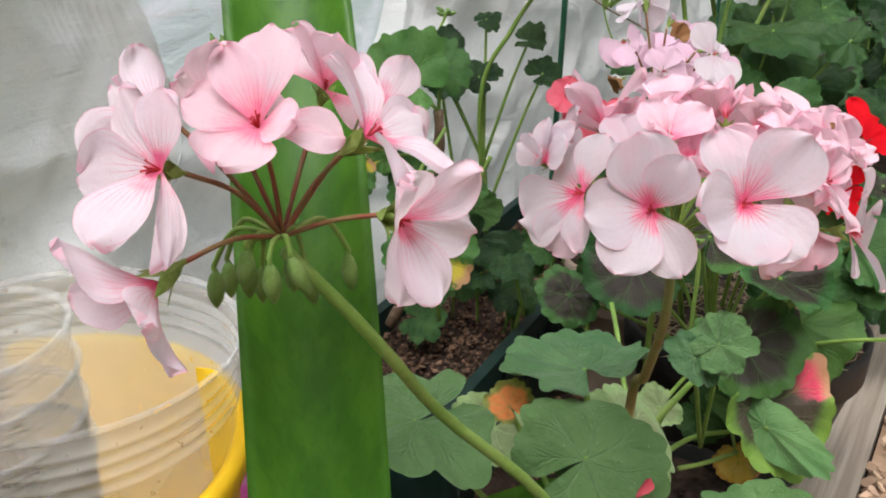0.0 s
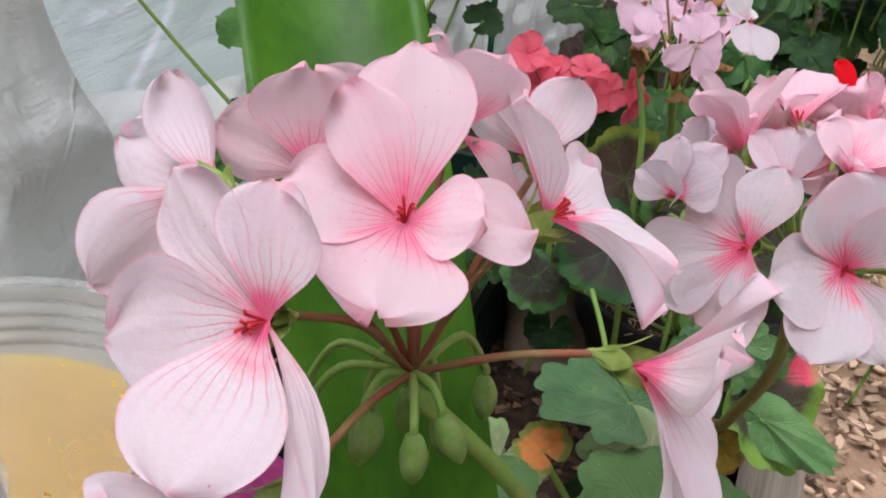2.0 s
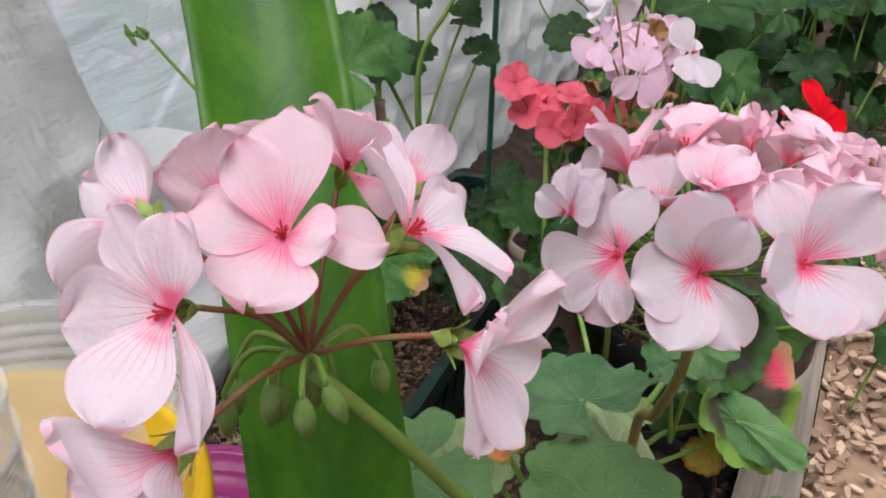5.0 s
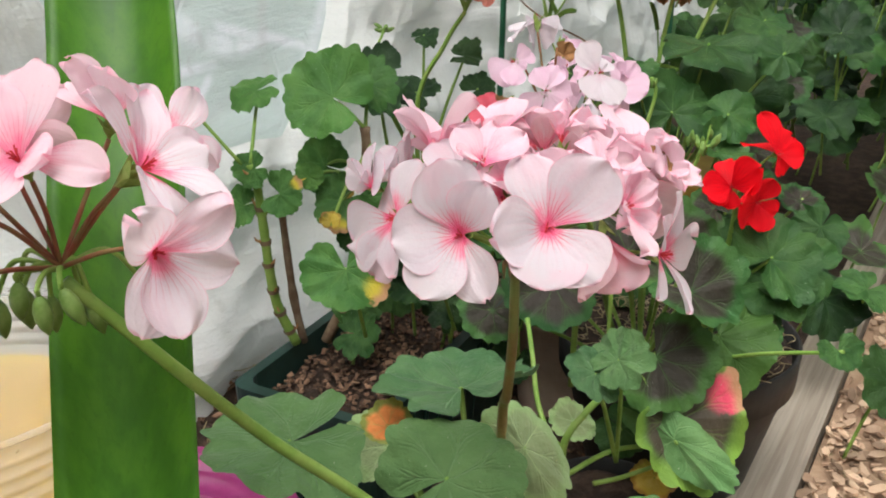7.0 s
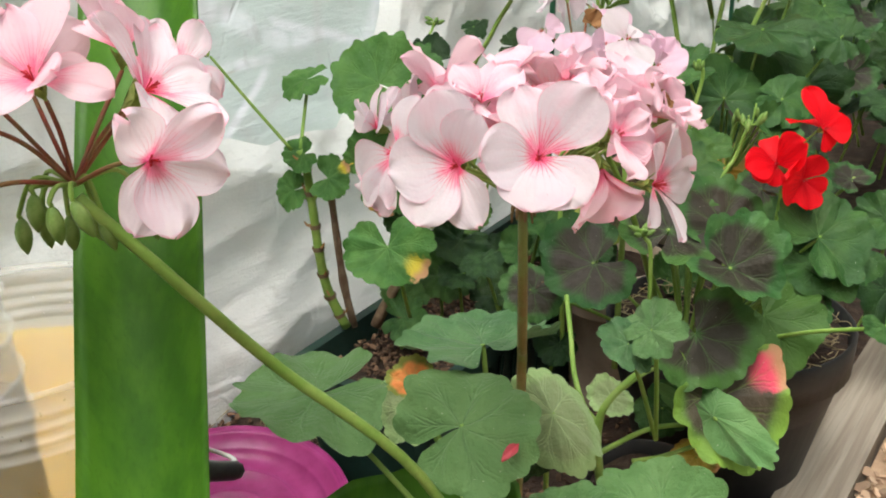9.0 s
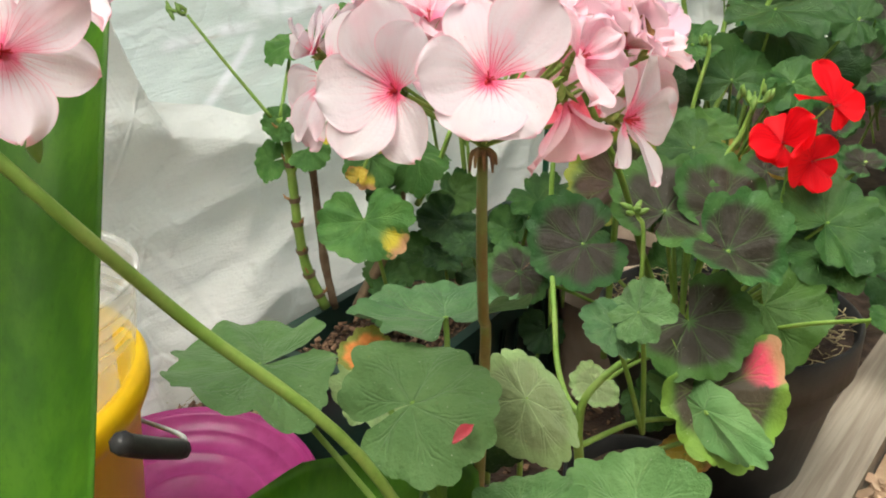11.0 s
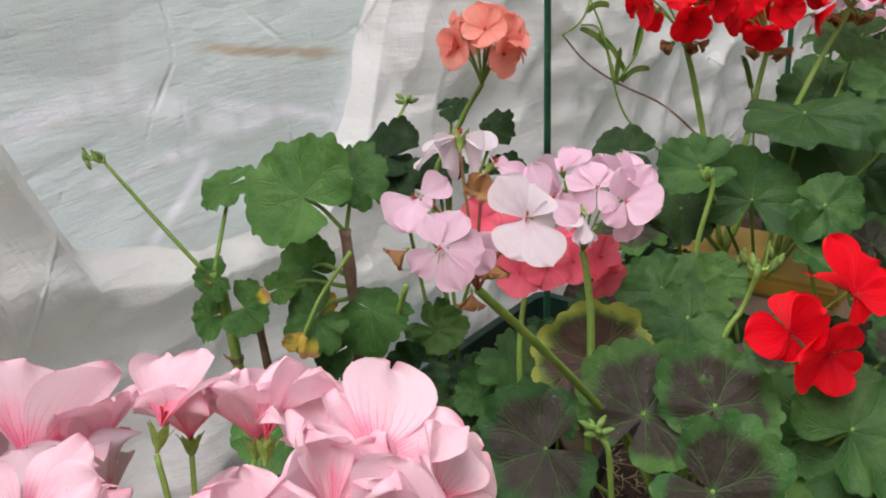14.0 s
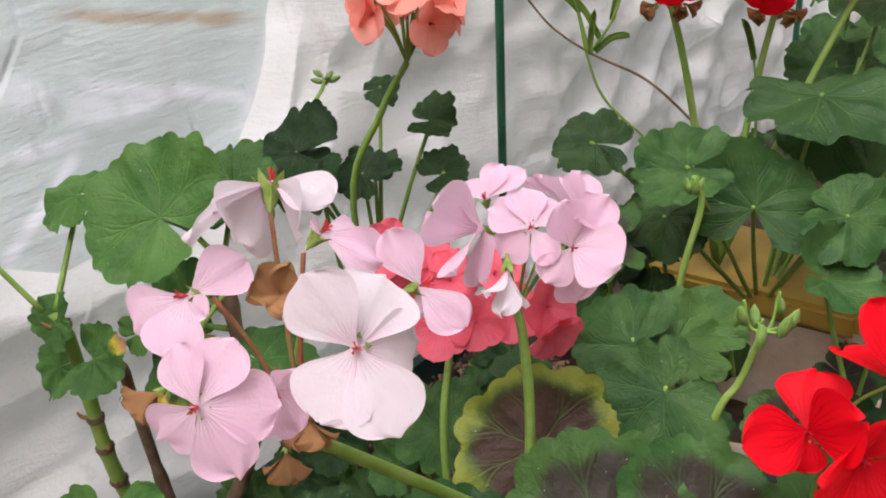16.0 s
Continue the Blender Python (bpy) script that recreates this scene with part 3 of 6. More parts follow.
def flower(plant, at, axis, up, size, material, tilt=14, kind="open", missing=(), tweak=None, stamens=True, green=0.36):
    """A flower of five petals round at, that faces along axis, its upper petals towards up."""
    at = Vector(at)
    m = posed(at - Vector(axis).normalized() * size * (0.16 if tilt < 26 else 0.06), frame_of(axis, up), size * green)
    calyx = solid("flower", CALYX, None, m, plant)
    turn = frame_of(axis, up)
    for k, phi in enumerate((62, 118, 200, 270, 340)):
        if k in missing:
            continue
        upper = k < 2
        meshes = petal_set(material, {"open": "upper", "slim": "slim_upper"}.get(kind, kind) if upper else kind)
        lift = tilt + (8 if upper else 0) + rand.uniform(-7, 7)
        roll = rand.uniform(-9, 9)
        long = size * (1.02 if upper else 0.98) * rand.uniform(0.95, 1.05)
        if tweak and k in tweak:
            dphi, dlift, droll, dlong = tweak[k]
            phi, lift, roll, long = phi + dphi, lift + dlift, roll + droll, long * dlong
        local = pose(0, 0, size * 0.004 * k, 0, 0, phi - 90 + rand.uniform(-5, 5)) @ pose(0, 0, 0, lift, roll, 0)
        solid("petal", rand.choice(meshes), None, Matrix.Translation(at) @ turn.to_4x4() @ local @ Matrix.Diagonal((long, long, long, 1)), calyx)
    if stamens:
        solid("stamen", STAMENS, None, posed(at, turn, size * 0.42), calyx, "red stamens and pistil")
    return calyx


def stalk(plant, hub, at, axis, r=0.0007, material=None, bow=0.012):
    """A thin stalk from the hub to the back of a flower."""
    hub, at, axis = Vector(hub), Vector(at), Vector(axis).normalized()
    end = at - axis * 0.004
    mid = hub.lerp(end, 0.55) + UP * bow * 0.5 - axis * bow * 0.4
    stem(plant, [hub, mid, end], r, r * 0.95, material or RED_STALK, "flower_stalk")


luck = random.Random(17)


def bloom(plant, hub, at, axis, tips, material, kind="open", size=0.02, stamens=True, green=0.36, bow=0.003, stalk_material=None):
    """A flower whose petals, with their breadths (and facings, where they differ from the axis), each reach from at to a tip of their own; a thin stalk joins it to the hub."""
    at, axis = Vector(at), Vector(axis).normalized()
    turn = frame_of(axis, UP)
    calyx = solid("flower", CALYX, None, posed(at - axis * size * 0.1, turn, size * green), plant)
    for k, (x, y, z, wide, *lean) in enumerate(tips):
        way = Vector((x, y, z)) - at
        face = Vector(lean) if lean else axis
        long = way.length
        blade = frame_of(face - way * face.dot(way) / long ** 2, way)
        m = Matrix.Translation(at + axis * size * 0.004 * k) @ blade.to_4x4() @ pose(0, 0, 0, 0, luck.uniform(-8, 8), 0)
        solid("petal", luck.choice(petal_set(material, kind)), None, m @ Matrix.Diagonal((long * wide, long, long, 1)), calyx)
    if stamens:
        solid("stamen", STAMENS, None, posed(at, turn, size * 0.42), calyx, "red stamens and pistil")
    stalk(plant, hub, at - axis * size * 0.12, axis, 0.00072, stalk_material, bow)
    return calyx


def bud_mesh():
    profile = [(0.0, -1.0), (0.12, -0.98), (0.3, -0.7), (0.42, -0.2), (0.41, 0.25), (0.29, 0.7), (0.15, 0.98), (0.05, 1.14), (0.0, 1.18)]
    return lathe_mesh("bud", profile, 10, 0.1)


BUD_MESH = bud_mesh()
BUD_MESH.materials.append(BUD)


def bud(plant, hub, at, axis, size=0.0065):
    """A hanging bud and its curved stalk."""
    hub, at, axis = Vector(hub), Vector(at), Vector(axis).normalized()
    solid("bud", BUD_MESH, None, posed(at, frame_of(axis, (0.2, 1, 0.3)), size), plant)
    top = at - axis * size
    way = top - hub
    side = Vector((way.x, way.y, 0)) * 0.9
    stem(plant, [hub, hub + side * 0.7 + UP * 0.002, top + UP * 0.002, top], 0.0008, 0.0007, STEM, "bud_stalk")


def umbel(plant, centre, hub, radii, count, size, material, seed, tilt=16, kind="open", low=-0.25, other=None, share=0.0, stalks=True):
    """A dome of flowers round a centre, on stalks from the hub."""
    rnd = random.Random(seed)
    centre = Vector(centre)
    for i in range(count):
        z = 1 - (i + 0.5) / count * (1 - low)
        a = i * 2.399963 + rnd.uniform(-0.3, 0.3)
        r = math.sqrt(max(0, 1 - z * z))
        way = Vector((r * math.cos(a), r * math.sin(a), z))
        at = centre + Vector((way.x * radii[0], way.y * radii[1], way.z * radii[2])) * rnd.uniform(0.88, 1.05)
        axis = (way + Vector((rnd.uniform(-0.25, 0.25), rnd.uniform(-0.25, 0.25), rnd.uniform(-0.1, 0.2)))).normalized()
        flower(plant, at, axis, UP, size * rnd.uniform(0.88, 1.08), other if other and rnd.random() < share else material, tilt + rnd.uniform(-6, 14), kind)
        if stalks:
            stalk(plant, hub, at, axis, 0.0009, STEM, 0.004)


# ---- leaves ----
def leaf_mesh(name, seed, lobes=7, depth=0.095, cup=0.10, pleat=0.06, fold=0.0, droop=0.15, gap=0.3, wave=1.45, broad=1.08, rows=13, cols=155):
    """A round, scalloped leaf of unit radius: its stalk at the origin, its tip along +y, its face towards +z."""
    rnd = random.Random(seed)
    ph, lean = [rnd.uniform(0, 6.3) for _ in range(6)], rnd.uniform(-0.14, 0.14)
    size = [rnd.uniform(0.92, 1.07) for _ in range(lobes + 1)]
    tall = [rnd.uniform(-0.09, 0.09) for _ in range(lobes + 1)]
    gap += rnd.uniform(-0.25, 0.3)
    vale = rnd.uniform(-0.12, 0.28)
    verts, uvs = [], []
    for i in range(rows):
        s = (i / (rows - 1)) ** 0.8
        for j in range(cols):
            k = j / (cols - 1)
            a = (k - 0.5) * (2 * math.pi - gap)
            back = abs(k - 0.5) * 2
            which = min(int(k * lobes), lobes - 1)
            inside = math.sin(math.pi * (k * lobes - which))  # 0 in the notches, 1 on a lobe's vein
            out = (1.0 - 0.25 * back ** 3 - 0.28 * max(0.0, back - 0.88) ** 2 * 70 * 0.5) * (1 + (size[which] - 1) * inside)
            notch = 1 - depth * (1 - inside) ** 2.0
            teeth = 1 + 0.07 * (abs(math.sin(math.pi * lobes * 2.5 * k + ph[0])) ** 0.7 - 0.6) + 0.025 * math.sin(7 * a + ph[1])
            r = s * out * (1 + (notch * teeth - 1) * s ** 2.4)
            x, y = r * math.sin(a) * broad, r * math.cos(a) + lean * r * r * math.sin(a)
            z = cup * r * r - droop * max(0, r - 0.35) ** 2 - pleat * r * (inside - 0.6) + tall[which] * inside * r * r
            z += wave * (0.10 * r * r * math.sin(2 * a + ph[2]) + 0.07 * r * r * math.sin(3 * a + ph[3])) + fold * abs(x) ** 1.2 + vale * abs(x) * r
            z += 0.12 * (k - 0.5) * r * back ** 3 + wave * 0.035 * s ** 4 * math.sin(10 * a + ph[4]) + 0.05 * noise.noise(Vector((x * 3.0 + seed, y * 3.0, 0))) + 0.013 * noise.noise(Vector((x * 9.0 + seed, y * 9.0, 4))) * s
            verts.append((x, y, z))
            uvs.append((k, s))
    return mesh_of(name, verts, grid_faces(rows, cols), uvs)


LEAVES = {}
SHAPES = {"flat": dict(cup=0.05, droop=0.1), "cupped": dict(cup=0.3, droop=0.0), "drooping": dict(cup=-0.12, droop=0.35), "folded": dict(fold=0.75, cup=0.0), "tented": dict(fold=-0.7, cup=0.0, wave=0.6), "lobed": dict(depth=0.22, pleat=0.05), "hanging": dict(gap=-0.35, broad=0.66, fold=-0.75, cup=-0.1, droop=0.3, wave=0.6), "narrow": dict(broad=0.36, wave=0.5, fold=-0.6, gap=-0.1), "heart": dict(gap=0.85, depth=0.05, cup=0.1), "smooth": dict(depth=0.05, pleat=0.03, cup=-0.04, droop=0.1, wave=1.5, gap=0.42, broad=0.98)}


def leaf(plant, at, tip, normal, material, shape="flat", root=None, stalk_material=None, name="leaf", label=""):
    """A leaf whose stalk meets it at at, whose tip lies at tip, and whose face looks along normal."""
    at, tip = Vector(at), Vector(tip)
    key = (material.name, shape)
    if key not in LEAVES:
        LEAVES[key] = []
        for k in range(5):
            mesh = leaf_mesh("leaf", hash_of(key) + k * 17, **SHAPES[shape])
            mesh.materials.append(material)
            LEAVES[key].append(mesh)
    turn = frame_of(normal, tip - at)
    size = (tip - at).length
    ob = solid(name, rand.choice(LEAVES[key]), None, posed(at, turn, size), plant, label)
    if root is not None:
        n = Vector(normal).normalized()
        root = Vector(root)
        mid = root.lerp(at, 0.6) - n * size * 0.2 + UP * 0.006
        stem(plant, [root, mid, at - n * 0.004, at - n * 0.0014], 0.0018, 0.0011, stalk_material, "leaf_stalk")
    return ob


def hash_of(key):
    return sum(ord(c) * (i + 3) for i, c in enumerate("".join(key))) % 1000


def joints(plant, points, r, every=0.028, seed=1):
    """Brown rings with dry scales where leaves once stood on a stem."""
    rnd = random.Random(seed)
    line = glide(points, 12)
    run, mark = 0.0, every * 0.6
    for p, q in zip(line, line[1:]):
        run += (q - p).length
        if run > mark:
            mark += every * rnd.uniform(0.7, 1.3)
            way = (q - p).normalized()
            side = Vector((rnd.uniform(-1, 1), rnd.uniform(-1, 0.3), 0.4)).normalized()
            ring = stem(plant, [p - way * 0.0022, p, p + way * 0.002], r * 1.12, r * 1.14, WOODY, "node", 0.3)
            stem(ring, [p, p + side * r * 1.6, p + side * r * 2.2 + way * 0.003], 0.0018, 0.0006, DRY, "scale")


# ---- the setting ----
ALONG, INWARD = Vector((0.483, 0.876, 0)), Vector((0.876, -0.483, 0))  # along the greenhouse's side, and in from it
CORNER = Vector((-0.035, 0.859, 0))
GROUND = 0.03
WALL = -0.085  # where the sheeting hangs


def in_bed(s, d, z=0.0):
    """A place s metres along the side wall and d metres in from it."""
    return CORNER + ALONG * s + INWARD * d + UP * z


BED = Matrix((INWARD, ALONG, UP)).transposed()  # x in from the wall, y along it


def sheet(name, s0, s1, z0, z1, cols, rows, shape, material, label, kind="", category=""):
    verts = []
    for i in range(rows):
        for j in range(cols):
            s, z = s0 + (s1 - s0) * j / (cols - 1), z0 + (z1 - z0) * i / (rows - 1)
            d = shape(s, z)
            verts.append(in_bed(s, d[0], d[1]) if isinstance(d, tuple) else in_bed(s, d, z))
    return solid(name, mesh_of(name, verts, grid_faces(rows, cols)), material, label=label, kind=kind, category=category)


def soil_height(p):
    """The bed's surface, banked up against the sheeting."""
    flat = Vector((p.x, p.y, 0))
    near = (flat - CORNER).dot(INWARD) - WALL
    bank = 0.092 * max(0.0, 1 - max(0.0, near) / 0.2) ** 1.3 if -0.5 < near else 0.0
    return GROUND + bank + 0.012 * noise.noise(flat * 7) + 0.006 * noise.noise(flat * 23)


def ground_mesh():
    n = 150
    verts = []
    for i in range(n):
        for j in range(n):
            x, y = -2.5 + 6.5 * (i / (n - 1)), -2.2 + 6.2 * (j / (n - 1))
            p = Vector((x, y, 0))
            verts.append((x, y, soil_height(p)))
    return mesh_of("ground", verts, grid_faces(n, n))


solid("ground", ground_mesh(), SOIL, label="dark brown crumbly greenhouse soil", kind="structure")


def taut(s, z):
    fold = 1 - abs(noise.noise(Vector((s * 2.2 + z * 3.0, z * 7.0 - s * 1.5, 4)))) * 2.4
    return WALL - 0.016 + 0.008 * noise.noise(Vector((s * 3, z * 3, 1))) + 0.006 * max(0.0, fold) ** 2


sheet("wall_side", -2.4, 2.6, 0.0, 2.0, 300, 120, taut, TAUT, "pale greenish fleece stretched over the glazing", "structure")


def scattered(name, mesh_list, count, where, size, material, label, category, seed):
    """Many small pieces joined into one mesh."""
    rnd = random.Random(seed)
    verts, faces = [], []
    for _ in range(count):
        m = rnd.choice(mesh_list)
        k = rnd.uniform(*size)
        turn = Euler((rnd.uniform(-0.6, 0.6), rnd.uniform(-0.6, 0.6), rnd.uniform(0, 6.3))).to_matrix()
        at = where(rnd)
        base = len(verts)
        verts += [at + turn @ (v.co * k) for v in m.vertices]
        faces += [tuple(base + i for i in p.vertices) for p in m.polygons]
    return solid(name, mesh_of(name, verts, faces, smooth=False), material, label=label, category=category, kind="stuff")

# ---- the front geranium, with an open umbel and a full one ----
front = thing("geranium_plant", (0.095, 0.305, 0.17), "geranium with two pale pink flower heads in a white pot", "plant", "geraniums")

HUB = Vector((-0.021, 0.208, 0.491))
bloom(front, HUB, (-0.0431, 0.1865, 0.5171), (-0.54, -0.75, 0.38), ((-0.0536, 0.1992, 0.5345, 0.72), (-0.0396, 0.1891, 0.5358, 1), (-0.0638, 0.1882, 0.5162, 1.2), (-0.0529, 0.1665, 0.5063, 1.2), (-0.0375, 0.1665, 0.5004, 0.42, 0.75, -0.6, 0.2)), VEINED, "slim", 0.0235, bow=0.006)
bloom(front, HUB, (-0.0233, 0.2035, 0.5222), (-0.04, -0.46, 0.89), ((-0.0209, 0.2173, 0.5459, 0.8), (-0.0322, 0.211, 0.5416, 0.72), (-0.0413, 0.2011, 0.5299, 1.0), (-0.0292, 0.1834, 0.5192, 1.25), (-0.0128, 0.196, 0.526, 1.25, -0.5, -0.5, 0.7), (-0.002, 0.2067, 0.5181, 0.85)), ROSE, "slim", 0.0225, bow=0.006)
bloom(front, HUB, (0.0018, 0.2155, 0.516), (0.84, 0.03, 0.54), ((-0.0056, 0.21, 0.5398, 0.8), (-0.0035, 0.2409, 0.532, 0.7), (0.0165, 0.232, 0.517, 0.8), (0.0255, 0.2137, 0.5062, 0.8), (0.0162, 0.195, 0.5093, 0.95)), VEINED, "slim", 0.024, green=0.5)
bloom(front, HUB, (0.0112, 0.1918, 0.5025), (0.68, -0.72, 0.12), ((0.0327, 0.1934, 0.5142, 0.75), (0.0307, 0.1963, 0.4959, 0.95), (0.0207, 0.1774, 0.486, 0.95), (0.0124, 0.1728, 0.4888, 0.75), (0.0167, 0.1718, 0.5179, 0.75)), VEINED, "slim", 0.0205, green=0.52, bow=0.002)
bloom(front, HUB, (-0.0515, 0.212, 0.525), (-0.52, 0.84, -0.14), ((-0.0581, 0.2228, 0.5398, 0.8), (-0.0702, 0.2035, 0.514, 1), (-0.067, 0.224, 0.528, 1)), VEINED, "slim", 0.0195, green=0.45)
bloom(front, HUB, (-0.037, 0.225, 0.521), (-0.28, 0.94, 0.2), ((-0.0369, 0.2242, 0.5409, 1.15), (-0.053, 0.2325, 0.528, 1.05), (-0.026, 0.24, 0.534, 1), (-0.022, 0.235, 0.518, 0.9)), ROSE, "slim", 0.021)
bloom(front, HUB, (-0.011, 0.233, 0.525), (0.35, -0.3, 0.88), ((-0.0049, 0.2235, 0.5424, 0.8), (-0.0165, 0.2255, 0.5445, 0.95), (0, 0.23, 0.5135, 0.8), (-0.027, 0.244, 0.534, 0.9)), ROSE, "slim", 0.021)
bloom(front, HUB, (0.0045, 0.234, 0.519), (0.39, 0.91, 0.17), ((0.0122, 0.2399, 0.5331, 1), (0.0176, 0.2365, 0.5107, 1), (0.006, 0.245, 0.505, 0.9), (-0.008, 0.245, 0.53, 0.9)), VEINED, "slim", 0.0205)
bloom(front, HUB, (-0.0443, 0.1767, 0.4925), (-0.75, -0.39, -0.53), ((-0.0604, 0.1616, 0.5064, 0.95), (-0.0608, 0.1654, 0.4938, 1), (-0.0402, 0.1650, 0.4740, 1.0), (-0.041, 0.158, 0.4905, 0.9)), VEINED, "slim", 0.022, green=0.5, bow=0.004)
for at, lean in (((-0.0412, 0.2084, 0.475), -0.1), ((-0.0405, 0.2196, 0.4726), -0.05), ((-0.0053, 0.2206, 0.4746), 0.05), ((-0.0155, 0.199, 0.4837), 0.35), ((-0.0221, 0.1959, 0.4829), 0), ((-0.0302, 0.2036, 0.4806), -0.1), ((-0.0293, 0.1989, 0.4857), -0.15), ((-0.0152, 0.2105, 0.4751), 0.15), ((-0.021, 0.2155, 0.4765), 0), ((-0.0295, 0.2145, 0.4735), -0.1)):
    bud(front, HUB, at, (lean, 0.05, -1), 0.0056)
stem(front, [HUB - UP * 0.004, (-0.006, 0.213, 0.466), (0.005, 0.222, 0.445), (0.021, 0.243, 0.408), (0.066, 0.268, 0.342), (0.098, 0.303, 0.235)], 0.0019, 0.0024, name="flower_stem")
HEAD = Vector((0.1095, 0.2998, 0.4520))
bloom(front, HEAD, (0.0886, 0.2535, 0.4807), (-0.26, -0.9, 0.34), ((0.0801, 0.2513, 0.5065, 0.78), (0.0952, 0.2444, 0.5015, 0.7), (0.0662, 0.2455, 0.4801, 0.87), (0.0764, 0.2364, 0.4654, 0.8), (0.0965, 0.2353, 0.4654, 0.65)), PALE, "open", 0.0222, stalk_material=STEM)
bloom(front, HEAD, (0.1154, 0.248, 0.4848), (0.07, -0.92, 0.38), ((0.1098, 0.26, 0.5062, 0.74), (0.1325, 0.2462, 0.5079, 0.74), (0.0972, 0.232, 0.4903, 0.91), (0.1144, 0.2246, 0.4743, 0.87), (0.1281, 0.2281, 0.4745, 0.78)), PALE, "open", 0.0222, stalk_material=STEM)
bloom(front, HEAD, (0.0677, 0.2611, 0.4836), (-0.76, -0.59, 0.27), ((0.0642, 0.2859, 0.4923, 0.78), (0.0488, 0.2765, 0.4666, 0.78), (0.0583, 0.2619, 0.4609, 0.78), (0.0745, 0.2665, 0.5025, 0.7), (0.0645, 0.2505, 0.4665, 0.61)), PALE, "open", 0.021, stalk_material=STEM)
bloom(front, HEAD, (0.1393, 0.2504, 0.4903), (0.71, -0.55, 0.44), ((0.1374, 0.2682, 0.5013, 0.8), (0.1439, 0.2315, 0.4825, 1), (0.1515, 0.258, 0.4955, 0.7), (0.1345, 0.2485, 0.504, 0.7)), ROSE, "slim", 0.018, stalk_material=STEM)
bloom(front, HEAD, (0.1529, 0.2545, 0.4725), (0.86, -0.5, 0.12), ((0.1625, 0.2676, 0.4897, 0.72), (0.1691, 0.2691, 0.4702, 0.8), (0.1623, 0.2419, 0.4569, 0.75), (0.1502, 0.2396, 0.4634, 0.5), (0.152, 0.247, 0.4885, 0.6)), PALE, "open", 0.0215, stalk_material=STEM)
bloom(front, HEAD, (0.137, 0.262, 0.476), (0.27, -0.49, -0.82), ((0.1279, 0.2449, 0.4601, 1), (0.1416, 0.2445, 0.4637, 1), (0.15, 0.252, 0.47, 0.8)), ROSE, "open", 0.021, stalk_material=STEM)
bloom(front, HEAD, (0.0794, 0.2936, 0.4956), (0.1, 0.62, 0.77), ((0.0708, 0.3127, 0.5106, 1), (0.0937, 0.3087, 0.5134, 0.95), (0.0655, 0.2995, 0.511, 0.8)), ROSE, "open", 0.021, stalk_material=STEM)
bloom(front, HEAD, (0.103, 0.3086, 0.497), (0.1, 0.5, 0.85), ((0.1087, 0.3229, 0.5095, 1), (0.096, 0.3255, 0.506, 0.8), (0.1185, 0.3195, 0.506, 0.8)), ROSE, "open", 0.02, stalk_material=STEM)
bloom(front, HEAD, (0.096, 0.271, 0.498), (-0.1, -0.45, 0.88), ((0.1015, 0.287, 0.5085, 0.9), (0.0865, 0.2735, 0.511, 0.9), (0.1105, 0.2765, 0.508, 0.9), (0.0885, 0.261, 0.507, 0.8)), ROSE, "slim", 0.019, stalk_material=STEM)
bloom(front, HEAD, (0.057, 0.283, 0.487), (-0.85, -0.3, 0.42), ((0.0471, 0.2898, 0.4917, 0.8), (0.0575, 0.29, 0.5015, 0.8), (0.054, 0.2753, 0.4927, 0.8), (0.066, 0.281, 0.5025, 0.7), (0.0625, 0.2735, 0.4985, 1), (0.0505, 0.28, 0.4985, 1)), PALE, "open", 0.017, stalk_material=STEM)
bloom(front, HEAD, (0.152, 0.307, 0.491), (0.31, 0.3, 0.9), ((0.1519, 0.3325, 0.5019, 0.8), (0.1709, 0.3174, 0.4949, 0.9), (0.141, 0.32, 0.5015, 0.8), (0.16, 0.294, 0.5005, 0.6)), ROSE, "open", 0.021, stalk_material=STEM)
bloom(front, HEAD, (0.1555, 0.288, 0.487), (0.64, -0.3, 0.7), ((0.1646, 0.2966, 0.5004, 1.1), (0.1744, 0.2879, 0.4894, 0.9), (0.163, 0.276, 0.492, 0.7)), ROSE, "open", 0.02, stalk_material=STEM)
bloom(front, HEAD, (0.127, 0.31, 0.494), (0, 0.5, 0.86), ((0.1303, 0.3229, 0.5074, 0.5), (0.1185, 0.3205, 0.505, 0.9), (0.139, 0.3225, 0.5025, 0.9)), ROSE, "crumpled", 0.019, stalk_material=STEM)
flower(front, (0.1381, 0.2625, 0.4852), (0.71, -0.55, 0.44), (0, 0.2, 1), 0.017, ROSE, tilt=42, kind="crumpled")
stalk(front, HEAD, (0.1381, 0.2625, 0.4882), (0.71, -0.55, 0.44), 0.0007, STEM, 0.003)
flower(front, (0.1546, 0.2885, 0.4872), (0.64, -0.43, 0.64), (0, 0.2, 1), 0.017, ROSE, tilt=48, kind="crumpled")
stalk(front, HEAD, (0.1546, 0.2885, 0.4902), (0.64, -0.43, 0.64), 0.0007, STEM, 0.003)
flower(front, (0.1536, 0.2895, 0.4892), (0.64, -0.43, 0.64), (0, 0.2, 1), 0.011, DRY, tilt=55, kind="crumpled")
stalk(front, HEAD, (0.1536, 0.2895, 0.4922), (0.64, -0.43, 0.64), 0.0007, STEM, 0.003)
flower(front, (0.1326, 0.3265, 0.4782), (0.22, 0.92, 0.32), (0, 0.2, 1), 0.022, ROSE, tilt=16)
stalk(front, HEAD, (0.1326, 0.3265, 0.4882), (0.22, 0.92, 0.32), 0.0007, STEM, 0.003)
flower(front, (0.1606, 0.3265, 0.4662), (0.81, 0.59, 0), (0, 0.2, 1), 0.021, ROSE, tilt=14)
